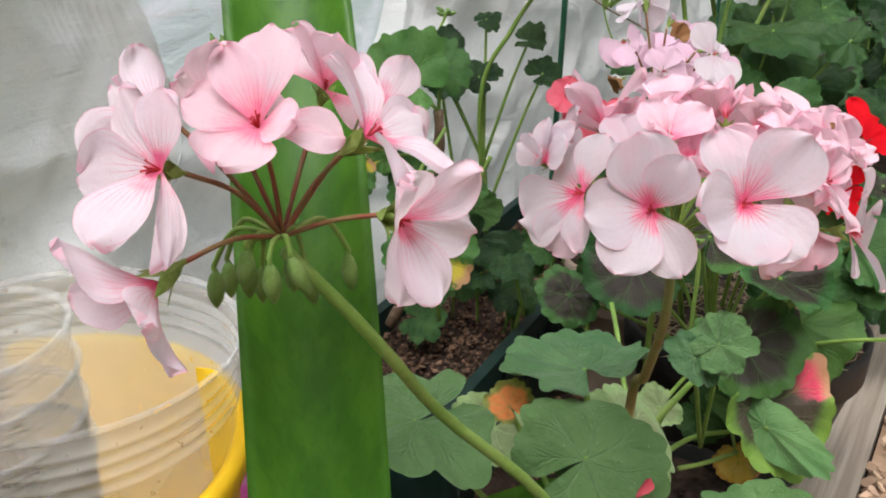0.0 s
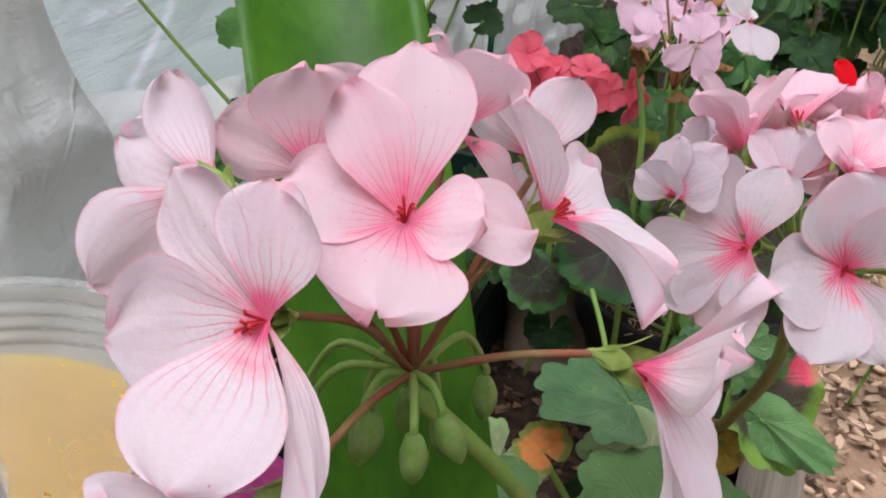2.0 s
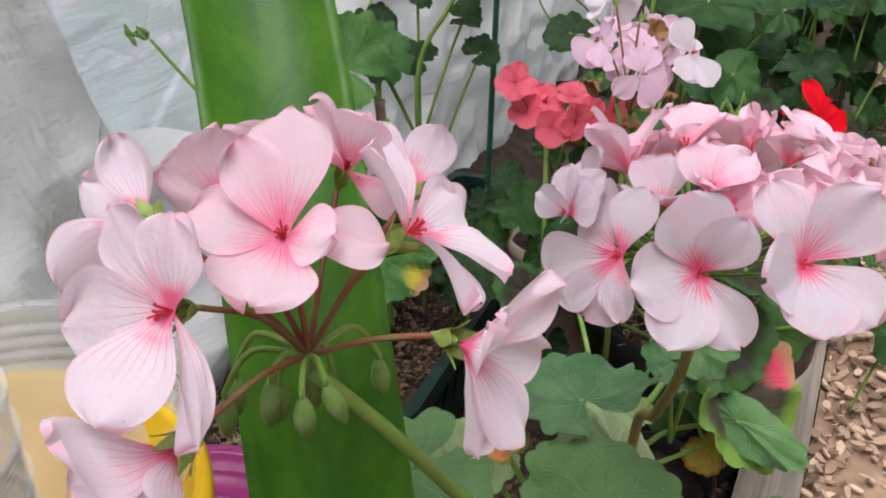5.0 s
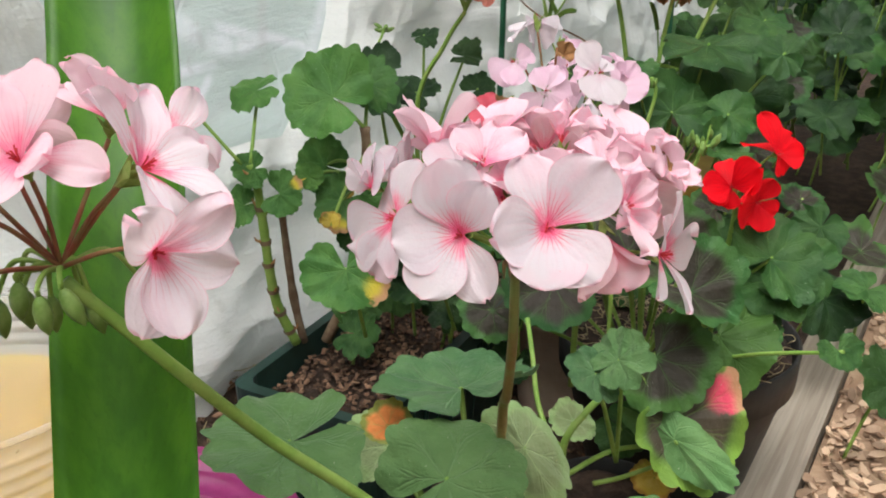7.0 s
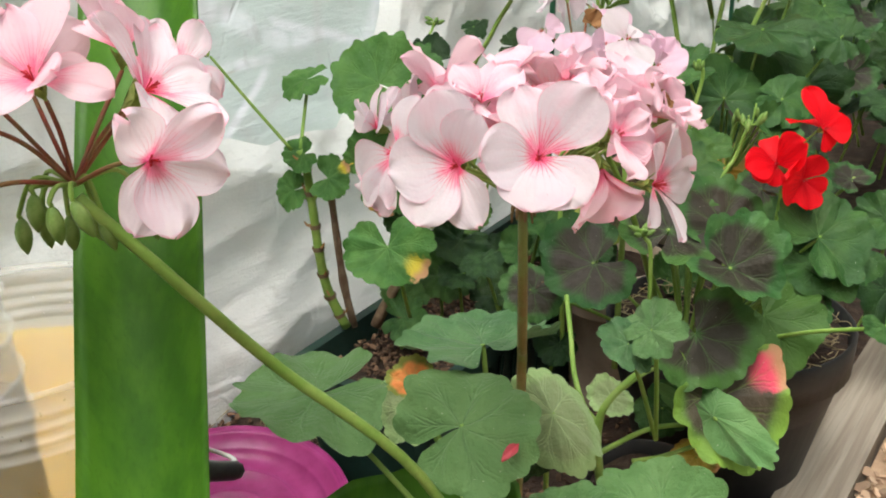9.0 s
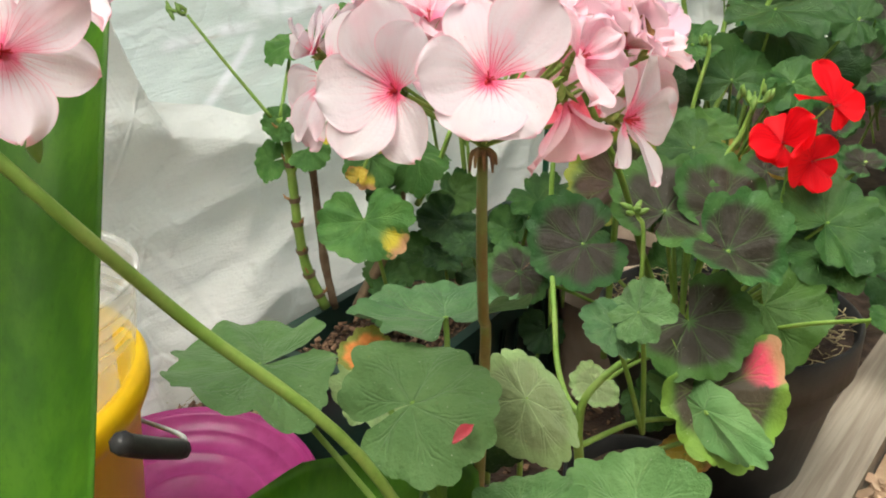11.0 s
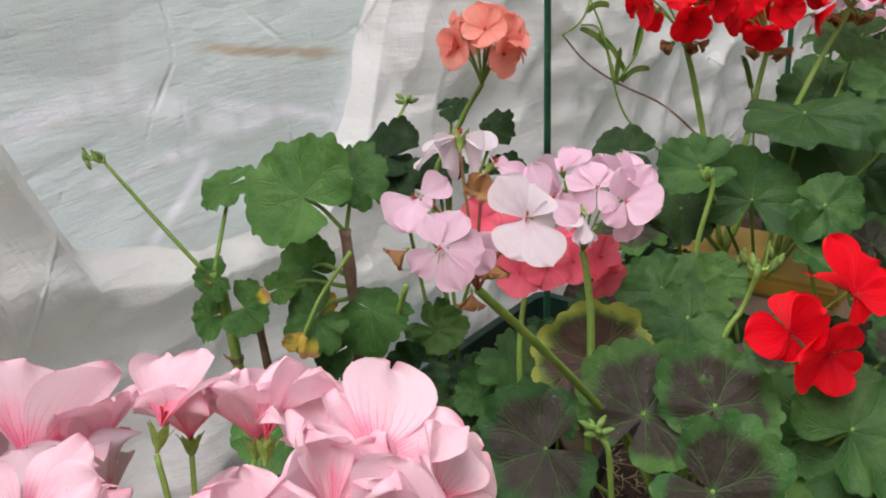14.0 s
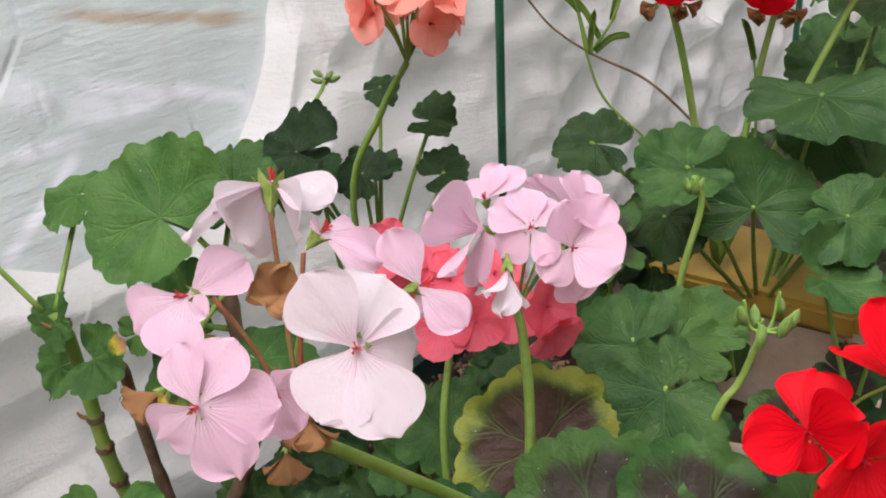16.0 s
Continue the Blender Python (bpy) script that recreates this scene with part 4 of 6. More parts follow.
stalk(front, HEAD, (0.1606, 0.3265, 0.4762), (0.81, 0.59, 0), 0.0007, STEM, 0.003)
flower(front, (0.1039, 0.2752, 0.4834), (-0.26, -0.49, 0.83), (0, 0.2, 1), 0.0177, ROSE, tilt=46, kind="crumpled")
stalk(front, HEAD, (0.1039, 0.2752, 0.4864), (-0.26, -0.49, 0.83), 0.0007, STEM, 0.003)
flower(front, (0.0913, 0.3007, 0.4809), (-0.51, 0.21, 0.83), (0, 0.2, 1), 0.0165, PALE, tilt=34, kind="crumpled")
stalk(front, HEAD, (0.0913, 0.3007, 0.4839), (-0.51, 0.21, 0.83), 0.0007, STEM, 0.003)
for at, axis, size, kind, material, tilt in (
    ((0.088, 0.284, 0.487), (-0.2, -0.1, 1), 0.0185, "open", PALE, 46), ((0.105, 0.273, 0.488), (0, -0.3, 0.95), 0.017, "crumpled", ROSE, 40),
    ((0.122, 0.27, 0.487), (0.1, -0.35, 0.93), 0.0175, "crumpled", ROSE, 36), ((0.136, 0.277, 0.489), (0.3, -0.2, 0.93), 0.018, "crumpled", ROSE, 36),
    ((0.147, 0.292, 0.488), (0.4, 0.1, 0.91), 0.0185, "crumpled", ROSE, 34), ((0.14, 0.308, 0.489), (0.2, 0.3, 0.93), 0.019, "crumpled", ROSE, 34),
    ((0.121, 0.316, 0.489), (0, 0.4, 0.9), 0.0185, "open", ROSE, 42), ((0.104, 0.317, 0.488), (-0.1, 0.4, 0.9), 0.0185, "crumpled", ROSE, 34),
    ((0.085, 0.308, 0.488), (-0.3, 0.3, 0.9), 0.0185, "open", ROSE, 42), ((0.069, 0.296, 0.485), (-0.6, 0.1, 0.8), 0.018, "open", PALE, 38),
    ((0.164, 0.306, 0.483), (0.7, 0.2, 0.7), 0.018, "open", ROSE, 30)):
    flower(front, at, axis, UP, size, material, tilt, kind)
    stalk(front, HEAD, at, axis, 0.0007, STEM, 0.003)
for k in range(9):
    a = k * 0.698
    out = Vector((math.cos(a), math.sin(a), 0))
    stem(front, [HEAD - UP * 0.0015 + out * 0.0018, HEAD + out * 0.0042 - UP * 0.003, HEAD + out * 0.0048 - UP * (0.0065 + 0.001 * (k % 3))], 0.0012, 0.0004, BRACT, "bract", label="brown papery bract")
stem(front, [HEAD, (0.109, 0.298, 0.417), (0.108, 0.316, 0.378), (0.107, 0.335, 0.345), (0.1, 0.32, 0.19)], 0.0019, 0.0026, BROWN_STEM, "flower_stem")
CROWN = Vector((0.098, 0.305, 0.238))
stem(front, [(0.095, 0.305, 0.165), (0.09, 0.304, 0.22), (0.086, 0.310, 0.279), (0.087, 0.307, 0.311)], 0.008, 0.0055, name="main_stem", knots=0.15)
for k in range(5):
    base = Vector((0.086, 0.310, 0.279)).lerp(Vector((0.087, 0.307, 0.311)), 0.15 + 0.2 * k)
    side = Vector((math.cos(k * 2.2), -abs(math.sin(k * 2.2)) - 0.3, 0.35)).normalized()
    leaf(front, base + side * 0.006, base + side * 0.0125, (-side.y, side.x, 0.6), PALEGREEN, "narrow", name="stipule")
leaf(front, (0.081, 0.295, 0.3485), (0.113, 0.304, 0.3595), (-0.14, -0.55, 0.82), GREY, "smooth", CROWN)
leaf(front, (0.006, 0.335, 0.34), (-0.033, 0.316, 0.338), (-0.05, -0.02, 1), GREY, "flat", CROWN)
leaf(front, (0.088, 0.354, 0.357), (0.081, 0.391, 0.349), (-0.03, 0.17, 0.98), GREY, "flat", CROWN)
leaf(front, (0.124, 0.398, 0.288), (0.143, 0.383, 0.2585), (0.11, -0.72, 0.68), FADED, "hanging", (0.12, 0.43, 0.21))
leaf(front, (0.175, 0.315, 0.283), (0.173, 0.343, 0.297), (0.1, -0.45, 0.89), PALEGREEN, "flat", CROWN)
leaf(front, (0.127, 0.29, 0.297), (0.118, 0.311, 0.307), (-0.1, -0.45, 0.89), PALEGREEN, "flat", CROWN)
leaf(front, (0.104, 0.4, 0.267), (0.122, 0.393, 0.252), (0, -0.9, 0.43), DEEP_SHADED, "drooping", (0.1, 0.44, 0.2))
leaf(front, (0.046, 0.4, 0.289), (0.031, 0.386, 0.276), (-0.21, -0.52, 0.83), FADED, "flat", CROWN)
leaf(front, (0.051, 0.35, 0.338), (0.044, 0.358, 0.344), (0, -0.6, 0.8), SPOTTED, "cupped", CROWN)
solid("fallen_petal", petal_set(CORAL, "folded")[1], None, posed((0.1065, 0.284, 0.3478), frame_of((0.3, -0.5, 0.8), (-0.4, 0.2, -0.7)), 0.0105) @ Matrix.Diagonal((0.5, 1.1, 1, 1)), label="wilted red petal lying on a grey green leaf", category="petal")

# ---- the leggy geranium in the green trough ----
leggy = thing("geranium_plant", (-0.05, 0.70, 0.16), "leggy green geranium with bare jointed stems in a green trough", "plant", "geraniums")
stem(leggy, [(-0.069, 0.7, 0.187), (-0.082, 0.695, 0.229), (-0.085, 0.69, 0.271), (-0.086, 0.69, 0.309), (-0.088, 0.69, 0.353), (-0.092, 0.69, 0.369)], 0.0050, 0.0036, STEM, "main_stem", 0.12)
joints(leggy, [(-0.069, 0.7, 0.187), (-0.082, 0.695, 0.229), (-0.085, 0.69, 0.271), (-0.086, 0.69, 0.309), (-0.088, 0.69, 0.353), (-0.092, 0.69, 0.369)], 0.0045)
stem(leggy, [(-0.066, 0.72, 0.177), (-0.071, 0.715, 0.23), (-0.073, 0.71, 0.316), (-0.074, 0.71, 0.315)], 0.0042, 0.003, WOODY, "woody_stem", 0.35)
stem(leggy, [(-0.044, 0.72, 0.178), (-0.001, 0.72, 0.267), (0.007, 0.71, 0.364), (0.007, 0.71, 0.395)], 0.0055, 0.004, WOODY, "woody_stem", 0.3)
stem(leggy, [(0.018, 0.72, 0.283), (0.037, 0.71, 0.318), (0.052, 0.7, 0.356)], 0.003, 0.002, STEM, "side_stem", 0.1)
leaf(leggy, (-0.018, 0.7, 0.424), (-0.055, 0.71, 0.443), (0.1, -0.72, 0.68), LIVELY, "flat", (0.006, 0.71, 0.395))
leaf(leggy, (0.01, 0.735, 0.427), (0.034, 0.746, 0.437), (0.15, -0.65, 0.75), LIVELY, "lobed", (0.007, 0.71, 0.39))
leaf(leggy, (-0.09, 0.733, 0.424), (-0.114, 0.727, 0.418), (-0.15, -0.4, 0.9), LIVELY, "drooping", (-0.091, 0.69, 0.37))
leaf(leggy, (-0.088, 0.686, 0.366), (-0.105, 0.681, 0.365), (-0.3, -0.8, 0.5), LIVELY, "flat", (-0.087, 0.69, 0.345))
leaf(leggy, (-0.103, 0.693, 0.33), (-0.12, 0.691, 0.325), (-0.2, -0.85, 0.45), LIVELY, "flat", (-0.086, 0.69, 0.315))
leaf(leggy, (-0.066, 0.678, 0.346), (-0.046, 0.679, 0.339), (0, -0.8, 0.6), BLOTCHED, "heart", (-0.085, 0.69, 0.32))
leaf(leggy, (-0.035, 0.733, 0.354), (-0.06, 0.735, 0.362), (0, -0.85, 0.5), BLOTCHED, "flat", (0.003, 0.71, 0.36))
leaf(leggy, (-0.042, 0.69, 0.357), (-0.03, 0.692, 0.363), (0, -0.8, 0.6), LIVELY, "flat", (0.003, 0.71, 0.35))
leaf(leggy, (-0.013, 0.68, 0.338), (-0.034, 0.672, 0.324), (0, -0.82, 0.57), BLOTCHED, "flat", (0.003, 0.71, 0.34))
leaf(leggy, (0.024, 0.698, 0.337), (0.05, 0.692, 0.325), (0.15, -0.6, 0.8), LIVELY, "tented", (0.0, 0.71, 0.32))
leaf(leggy, (-0.005, 0.69, 0.304), (-0.02, 0.684, 0.296), (0, -0.7, 0.7), GREEN, "flat", (-0.01, 0.71, 0.27))
leaf(leggy, (-0.02, 0.66, 0.327), (-0.019, 0.664, 0.335), (0, -0.91, 0.41), YELLOW, "folded", (0.013, 0.7, 0.382))
leaf(leggy, (0.002, 0.575, 0.321), (0.008, 0.555, 0.294), (0, -0.8, 0.6), BLOTCHED, "heart", (0.008, 0.62, 0.238))
leaf(leggy, (-0.016, 0.71, 0.336), (-0.009, 0.713, 0.342), (0, -0.91, 0.41), YELLOW, "flat")
stem(leggy, [(-0.099, 0.69, 0.369), (-0.131, 0.69, 0.412), (-0.161, 0.69, 0.454)], 0.0017, 0.0013, STEM, "bud_stem")
for k in range(6):
    tip = Vector((-0.171, 0.691, 0.457)) + Vector((0.006 * math.cos(k * 1.1), 0.004 * math.sin(k * 1.1), 0.003 * math.cos(k * 2.3)))
    bud(leggy, (-0.162, 0.69, 0.455), tip, (-0.5 + 0.2 * k, -0.2, 0.5 - 0.25 * k), 0.0042)

# ---- the salmon geranium by the stake ----
salmon = thing("geranium_plant", (0.06, 0.86, 0.16), "tall geranium with a salmon flower head by the fleece", "plant", "geraniums")
umbel(salmon, (0.099, 0.82, 0.505), (0.096, 0.819, 0.477), (0.026, 0.022, 0.022), 12, 0.0195, SALMON, 9, 14, "open", -0.3)
stem(salmon, [(0.096, 0.819, 0.477), (0.076, 0.82, 0.446), (0.046, 0.83, 0.376), (0.055, 0.85, 0.2)], 0.002, 0.0027, STEM, "flower_stem")
stem(salmon, [(0.01, 0.908, 0.448), (0.003, 0.88, 0.402), (0.03, 0.87, 0.2)], 0.0014, 0.002, STEM, "bud_stem")
for k in range(5):
    bud(salmon, (0.01, 0.908, 0.444), Vector((0.01, 0.908, 0.448)) + Vector((0.007 * math.cos(k * 1.3), 0.005 * math.sin(k * 1.3), 0.002 * (k % 3))), (math.cos(k * 1.3), math.sin(k * 1.3), 0.4), 0.005)
leaf(salmon, (0.095, 0.87, 0.426), (0.115, 0.871, 0.427), (0, -0.51, 0.86), DEEP_SHADED, "flat", (0.05, 0.86, 0.3))
leaf(salmon, (0.003, 0.85, 0.411), (-0.032, 0.854, 0.413), (0, -0.51, 0.86), DEEP_SHADED, "flat", (0.05, 0.86, 0.3))
leaf(salmon, (0.007, 0.84, 0.398), (0.036, 0.842, 0.4), (0, -0.51, 0.86), DEEP_SHADED, "flat", (0.05, 0.86, 0.3))
leaf(salmon, (0.048, 0.88, 0.391), (0.043, 0.862, 0.38), (0, -0.51, 0.86), DEEP_SHADED, "flat", (0.05, 0.86, 0.3))
leaf(salmon, (0.053, 0.9, 0.442), (0.068, 0.904, 0.444), (0, -0.51, 0.86), DEEP_SHADED, "flat", (0.05, 0.86, 0.3))
leaf(salmon, (0.045, 0.86, 0.39), (0.026, 0.868, 0.396), (0, -0.6, 0.8), DEEP_SHADED, "flat", (0.055, 0.85, 0.25))
leaf(salmon, (0.107, 0.84, 0.397), (0.125, 0.847, 0.402), (0, -0.6, 0.8), DEEP_SHADED, "flat", (0.055, 0.85, 0.25))

# ---- the lilac geranium with coral heads behind it ----
lilac = thing("geranium_plant", (0.17, 0.55, 0.14), "geranium with loose lilac pink and white flowers", "plant", "geraniums")
LILAC_HUB = Vector((0.143, 0.49, 0.449))
stem(lilac, [LILAC_HUB, (0.16, 0.52, 0.412), (0.183, 0.565, 0.357), (0.206, 0.63, 0.283), (0.23, 0.68, 0.2)], 0.002, 0.0026, STEM, "flower_stem")
bloom(lilac, LILAC_HUB, (0.167, 0.4725, 0.4875), (0.29, -0.85, 0.44), ((0.1559, 0.4736, 0.5041, 0.9), (0.1705, 0.4927, 0.4946, 0.9), (0.1771, 0.4874, 0.4809, 0.81), (0.1777, 0.4623, 0.4719, 0.77), (0.16, 0.4598, 0.4765, 0.99)), WHITISH, "open", 0.0182)
bloom(lilac, LILAC_HUB, (0.136, 0.4565, 0.4815), (0.04, -0.93, 0.36), ((0.1424, 0.4644, 0.4941, 0.85), (0.1299, 0.4621, 0.4932, 0.81), (0.1519, 0.4624, 0.4785, 0.85), (0.1438, 0.4547, 0.4649, 0.9), (0.1229, 0.4592, 0.4702, 0.81)), LILAC, "open", 0.0168)
bloom(lilac, LILAC_HUB, (0.1352, 0.5126, 0.5111), (-0.05, 0.62, 0.77), ((0.1205, 0.5027, 0.5072, 1.1, -0.35, -0.15, 1), (0.1515, 0.5121, 0.506, 1.1, 0.4, -0.15, 1), (0.1195, 0.4918, 0.5037, 0.6, -0.3, 0.5, 0.8), (0.1305, 0.4965, 0.5018, 1.3, 0, 0.9, 0.45), (0.1462, 0.5023, 0.5018, 1.2, 0.2, 0.9, 0.45)), WHITISH, "open", 0.0195, green=0.55)
bloom(lilac, LILAC_HUB, (0.1211, 0.4861, 0.492), (-0.77, -0.54, 0.33), ((0.1306, 0.4994, 0.497, 0.85, 0.3, -0.9, 0.35), (0.1276, 0.482, 0.4892, 0.8, 0.2, -0.9, 0.35), (0.1073, 0.4817, 0.4838, 1.05, -0.1, -0.9, 0.4), (0.1189, 0.4748, 0.4808, 1.0, 0, -0.9, 0.3)), LILAC, "open", 0.0165)
bloom(lilac, LILAC_HUB, (0.15, 0.5035, 0.501), (0.56, 0.61, 0.56), ((0.1643, 0.5086, 0.4911, 0.9, 0.2, -0.6, 0.75), (0.158, 0.5125, 0.4965, 1.0, 0.2, -0.6, 0.75), (0.15, 0.499, 0.5058, 1.0, 0.2, -0.6, 0.75)), LILAC, "slim", 0.018)
bloom(lilac, LILAC_HUB, (0.1727, 0.5094, 0.4838), (0.93, 0.19, 0.3), ((0.1844, 0.5052, 0.4735, 0.9, 0.2, -0.85, 0.3), (0.1661, 0.512, 0.4992, 0.85, 0.2, -0.85, 0.3), (0.172, 0.518, 0.47, 0.9, 0.3, -0.85, 0.2)), LILAC, "slim", 0.018)
bloom(lilac, LILAC_HUB, (0.1455, 0.474, 0.475), (0.3, -0.9, -0.2), ((0.156, 0.47, 0.4815, 0.9), (0.1535, 0.467, 0.468, 0.9), (0.141, 0.467, 0.466, 0.72)), LILAC, "open", 0.016)
for p, d in (((0.118, 0.47, 0.475), (-0.7, -0.3, -0.4)), ((0.154, 0.47, 0.47), (0.2, -0.4, -0.8)), ((0.148, 0.48, 0.496), (0.2, -0.5, 0.6)), ((0.142, 0.48, 0.452), (0, -0.4, -0.9))):
    flower(lilac, p, d, UP, 0.009, DRY, 40, "crumpled", stamens=False)
LILAC_HUB2 = Vector((0.181, 0.635, 0.409))
stem(lilac, [LILAC_HUB2, (0.184, 0.63, 0.393), (0.186, 0.62, 0.349), (0.18, 0.6, 0.2)], 0.002, 0.0026, STEM, "flower_stem")
bloom(lilac, LILAC_HUB2, (0.1903, 0.6164, 0.4543), (0.09, -0.81, 0.57), ((0.1868, 0.628, 0.4666, 0.9), (0.2009, 0.628, 0.4605, 0.81), (0.1788, 0.6141, 0.4425, 0.99), (0.1729, 0.6212, 0.4593, 0.81), (0.2, 0.609, 0.443, 0.72)), LILAC, "open", 0.0188, stalk_material=STEM)
bloom(lilac, LILAC_HUB2, (0.2055, 0.6147, 0.4469), (0.42, -0.84, 0.33), ((0.2023, 0.6094, 0.4676, 0.9), (0.2187, 0.6239, 0.4655, 0.72), (0.2239, 0.5962, 0.4498, 0.9), (0.2081, 0.6171, 0.4221, 0.77), (0.1958, 0.607, 0.4355, 0.9)), LILAC, "open", 0.0188, stalk_material=STEM)
bloom(lilac, LILAC_HUB2, (0.1704, 0.634, 0.459), (-0.12, -0.27, 0.96), ((0.1767, 0.642, 0.4718, 0.81), (0.1864, 0.64, 0.4699, 0.81), (0.159, 0.645, 0.462, 0.81)), LILAC, "open", 0.017, stalk_material=STEM)
bloom(lilac, LILAC_HUB2, (0.1706, 0.6252, 0.4493), (-0.65, -0.52, 0.55), ((0.1557, 0.5981, 0.4693, 0.72), (0.157, 0.6163, 0.4668, 0.72), (0.1682, 0.5804, 0.4548, 0.54), (0.174, 0.598, 0.4405, 0.72)), LILAC, "open", 0.017, stalk_material=STEM)
bloom(lilac, LILAC_HUB2, (0.1829, 0.6009, 0.4441), (0.1, -0.5, -0.8), ((0.1757, 0.5859, 0.441, 0.72), (0.1899, 0.5962, 0.4305, 0.72), (0.183, 0.585, 0.433, 0.72)), WHITISH, "slim", 0.013, stamens=False, green=0.6, stalk_material=STEM)
flower(lilac, (0.2099, 0.6301, 0.4545), (0.71, -0.04, 0.7), (0, 0.36, 0.93), 0.0188, LILAC, tilt=8)
stalk(lilac, LILAC_HUB2, (0.2118, 0.63, 0.4564), (0.71, -0.04, 0.7), 0.00065, STEM, 0.003)
flower(lilac, (0.2001, 0.6487, 0.4516), (0.21, 0.5, 0.84), (0, 0.36, 0.93), 0.0188, LILAC, tilt=8)
stalk(lilac, LILAC_HUB2, (0.2007, 0.65, 0.4538), (0.21, 0.5, 0.84), 0.00065, STEM, 0.003)
coral = thing("geranium_plant", (0.15, 0.68, 0.14), "geranium with a coral pink flower head", "plant", "geraniums")
CORAL_HUB = Vector((0.14, 0.68, 0.362))
stem(coral, [CORAL_HUB, (0.137, 0.66, 0.312), (0.14, 0.66, 0.18)], 0.0018, 0.0024, STEM, "flower_stem")
flower(coral, (0.1397, 0.6625, 0.3822), (0, -0.93, 0.36), (0, 0.36, 0.93), 0.0165, CORAL, tilt=14)
stalk(coral, CORAL_HUB, (0.1397, 0.66, 0.3832), (0, -0.93, 0.36), 0.00065, RED_STALK, 0.003)
flower(coral, (0.1728, 0.6721, 0.3858), (0.28, -0.8, 0.52), (0, 0.36, 0.93), 0.0165, CORAL, tilt=14)
stalk(coral, CORAL_HUB, (0.1735, 0.67, 0.3872), (0.28, -0.8, 0.52), 0.00065, RED_STALK, 0.003)
flower(coral, (0.1897, 0.6718, 0.3905), (0.68, -0.68, 0.27), (0, 0.36, 0.93), 0.0165, CORAL, tilt=14)
stalk(coral, CORAL_HUB, (0.1915, 0.67, 0.3913), (0.68, -0.68, 0.27), 0.00065, RED_STALK, 0.003)
flower(coral, (0.1128, 0.6821, 0.413), (-0.12, -0.77, 0.62), (0, 0.36, 0.93), 0.0165, CORAL, tilt=14)
stalk(coral, CORAL_HUB, (0.1125, 0.68, 0.4147), (-0.12, -0.77, 0.62), 0.00065, RED_STALK, 0.003)
flower(coral, (0.1401, 0.6916, 0.3927), (0.16, -0.58, 0.8), (0, 0.36, 0.93), 0.0165, CORAL, tilt=14)
stalk(coral, CORAL_HUB, (0.1405, 0.69, 0.3948), (0.16, -0.58, 0.8), 0.00065, RED_STALK, 0.003)
flower(coral, (0.163, 0.6909, 0.3965), (0.12, -0.32, 0.94), (0, 0.36, 0.93), 0.0165, CORAL, tilt=14)
stalk(coral, CORAL_HUB, (0.1633, 0.69, 0.399), (0.12, -0.32, 0.94), 0.00065, RED_STALK, 0.003)
flower(coral, (0.1231, 0.6822, 0.3892), (-0.22, -0.82, 0.53), (0, 0.36, 0.93), 0.0165, CORAL, tilt=14)
stalk(coral, CORAL_HUB, (0.1225, 0.68, 0.3906), (-0.22, -0.82, 0.53), 0.00065, RED_STALK, 0.003)
flower(coral, (0.1915, 0.6718, 0.3763), (0.65, -0.69, -0.31), (0, 0.36, 0.93), 0.0165, CORAL, tilt=14)
stalk(coral, CORAL_HUB, (0.1932, 0.67, 0.3754), (0.65, -0.69, -0.31), 0.00065, RED_STALK, 0.003)
flower(coral, (0.1575, 0.6626, 0.3869), (0.19, -0.97, 0.17), (0, 0.36, 0.93), 0.0165, CORAL, tilt=14)
stalk(coral, CORAL_HUB, (0.158, 0.66, 0.3874), (0.19, -0.97, 0.17), 0.00065, RED_STALK, 0.003)
flower(coral, (0.1283, 0.7007, 0.3966), (-0.12, -0.27, 0.96), (0, 0.36, 0.93), 0.0165, CORAL, tilt=14)
stalk(coral, CORAL_HUB, (0.128, 0.7, 0.3992), (-0.12, -0.27, 0.96), 0.00065, RED_STALK, 0.003)

# ---- the zonal geranium with scarlet flowers in the black pot ----
zonal = thing("geranium_plant", (0.25, 0.62, 0.18), "zonal geranium with dark ringed leaves and scarlet flowers", "plant", "geraniums")
leaf(zonal, (0.161, 0.587, 0.301), (0.122, 0.578, 0.29), (-0.1, -0.6, 0.8), ZONAL, "heart", (0.24, 0.62, 0.2))
leaf(zonal, (0.217, 0.59, 0.326), (0.24, 0.621, 0.346), (0, -0.55, 0.83), ZONAL, "flat", (0.24, 0.62, 0.2))
leaf(zonal, (0.256, 0.593, 0.331), (0.271, 0.621, 0.35), (0.1, -0.6, 0.8), ZONAL, "flat", (0.24, 0.62, 0.2))
leaf(zonal, (0.187, 0.645, 0.328), (0.175, 0.668, 0.358), (0, -0.8, 0.6), RUSTY, "flat", (0.24, 0.62, 0.2))
leaf(zonal, (0.33, 0.6, 0.315), (0.36, 0.621, 0.329), (0.1, -0.65, 0.75), GREEN, "flat", (0.24, 0.62, 0.2))
leaf(zonal, (0.325, 0.61, 0.288), (0.314, 0.625, 0.297), (0, -0.51, 0.86), DEEP_SHADED, "flat", (0.24, 0.62, 0.2))
leaf(zonal, (0.245, 0.66, 0.352), (0.22, 0.647, 0.339), (-0.1, -0.6, 0.8), GREEN, "lobed", (0.24, 0.62, 0.2))
leaf(zonal, (0.253, 0.71, 0.352), (0.28, 0.713, 0.354), (0, -0.51, 0.86), GREEN, "lobed", (0.24, 0.62, 0.2))
leaf(zonal, (0.231, 0.7, 0.354), (0.2, 0.698, 0.352), (0, -0.51, 0.86), GREEN, "flat", (0.24, 0.62, 0.2))
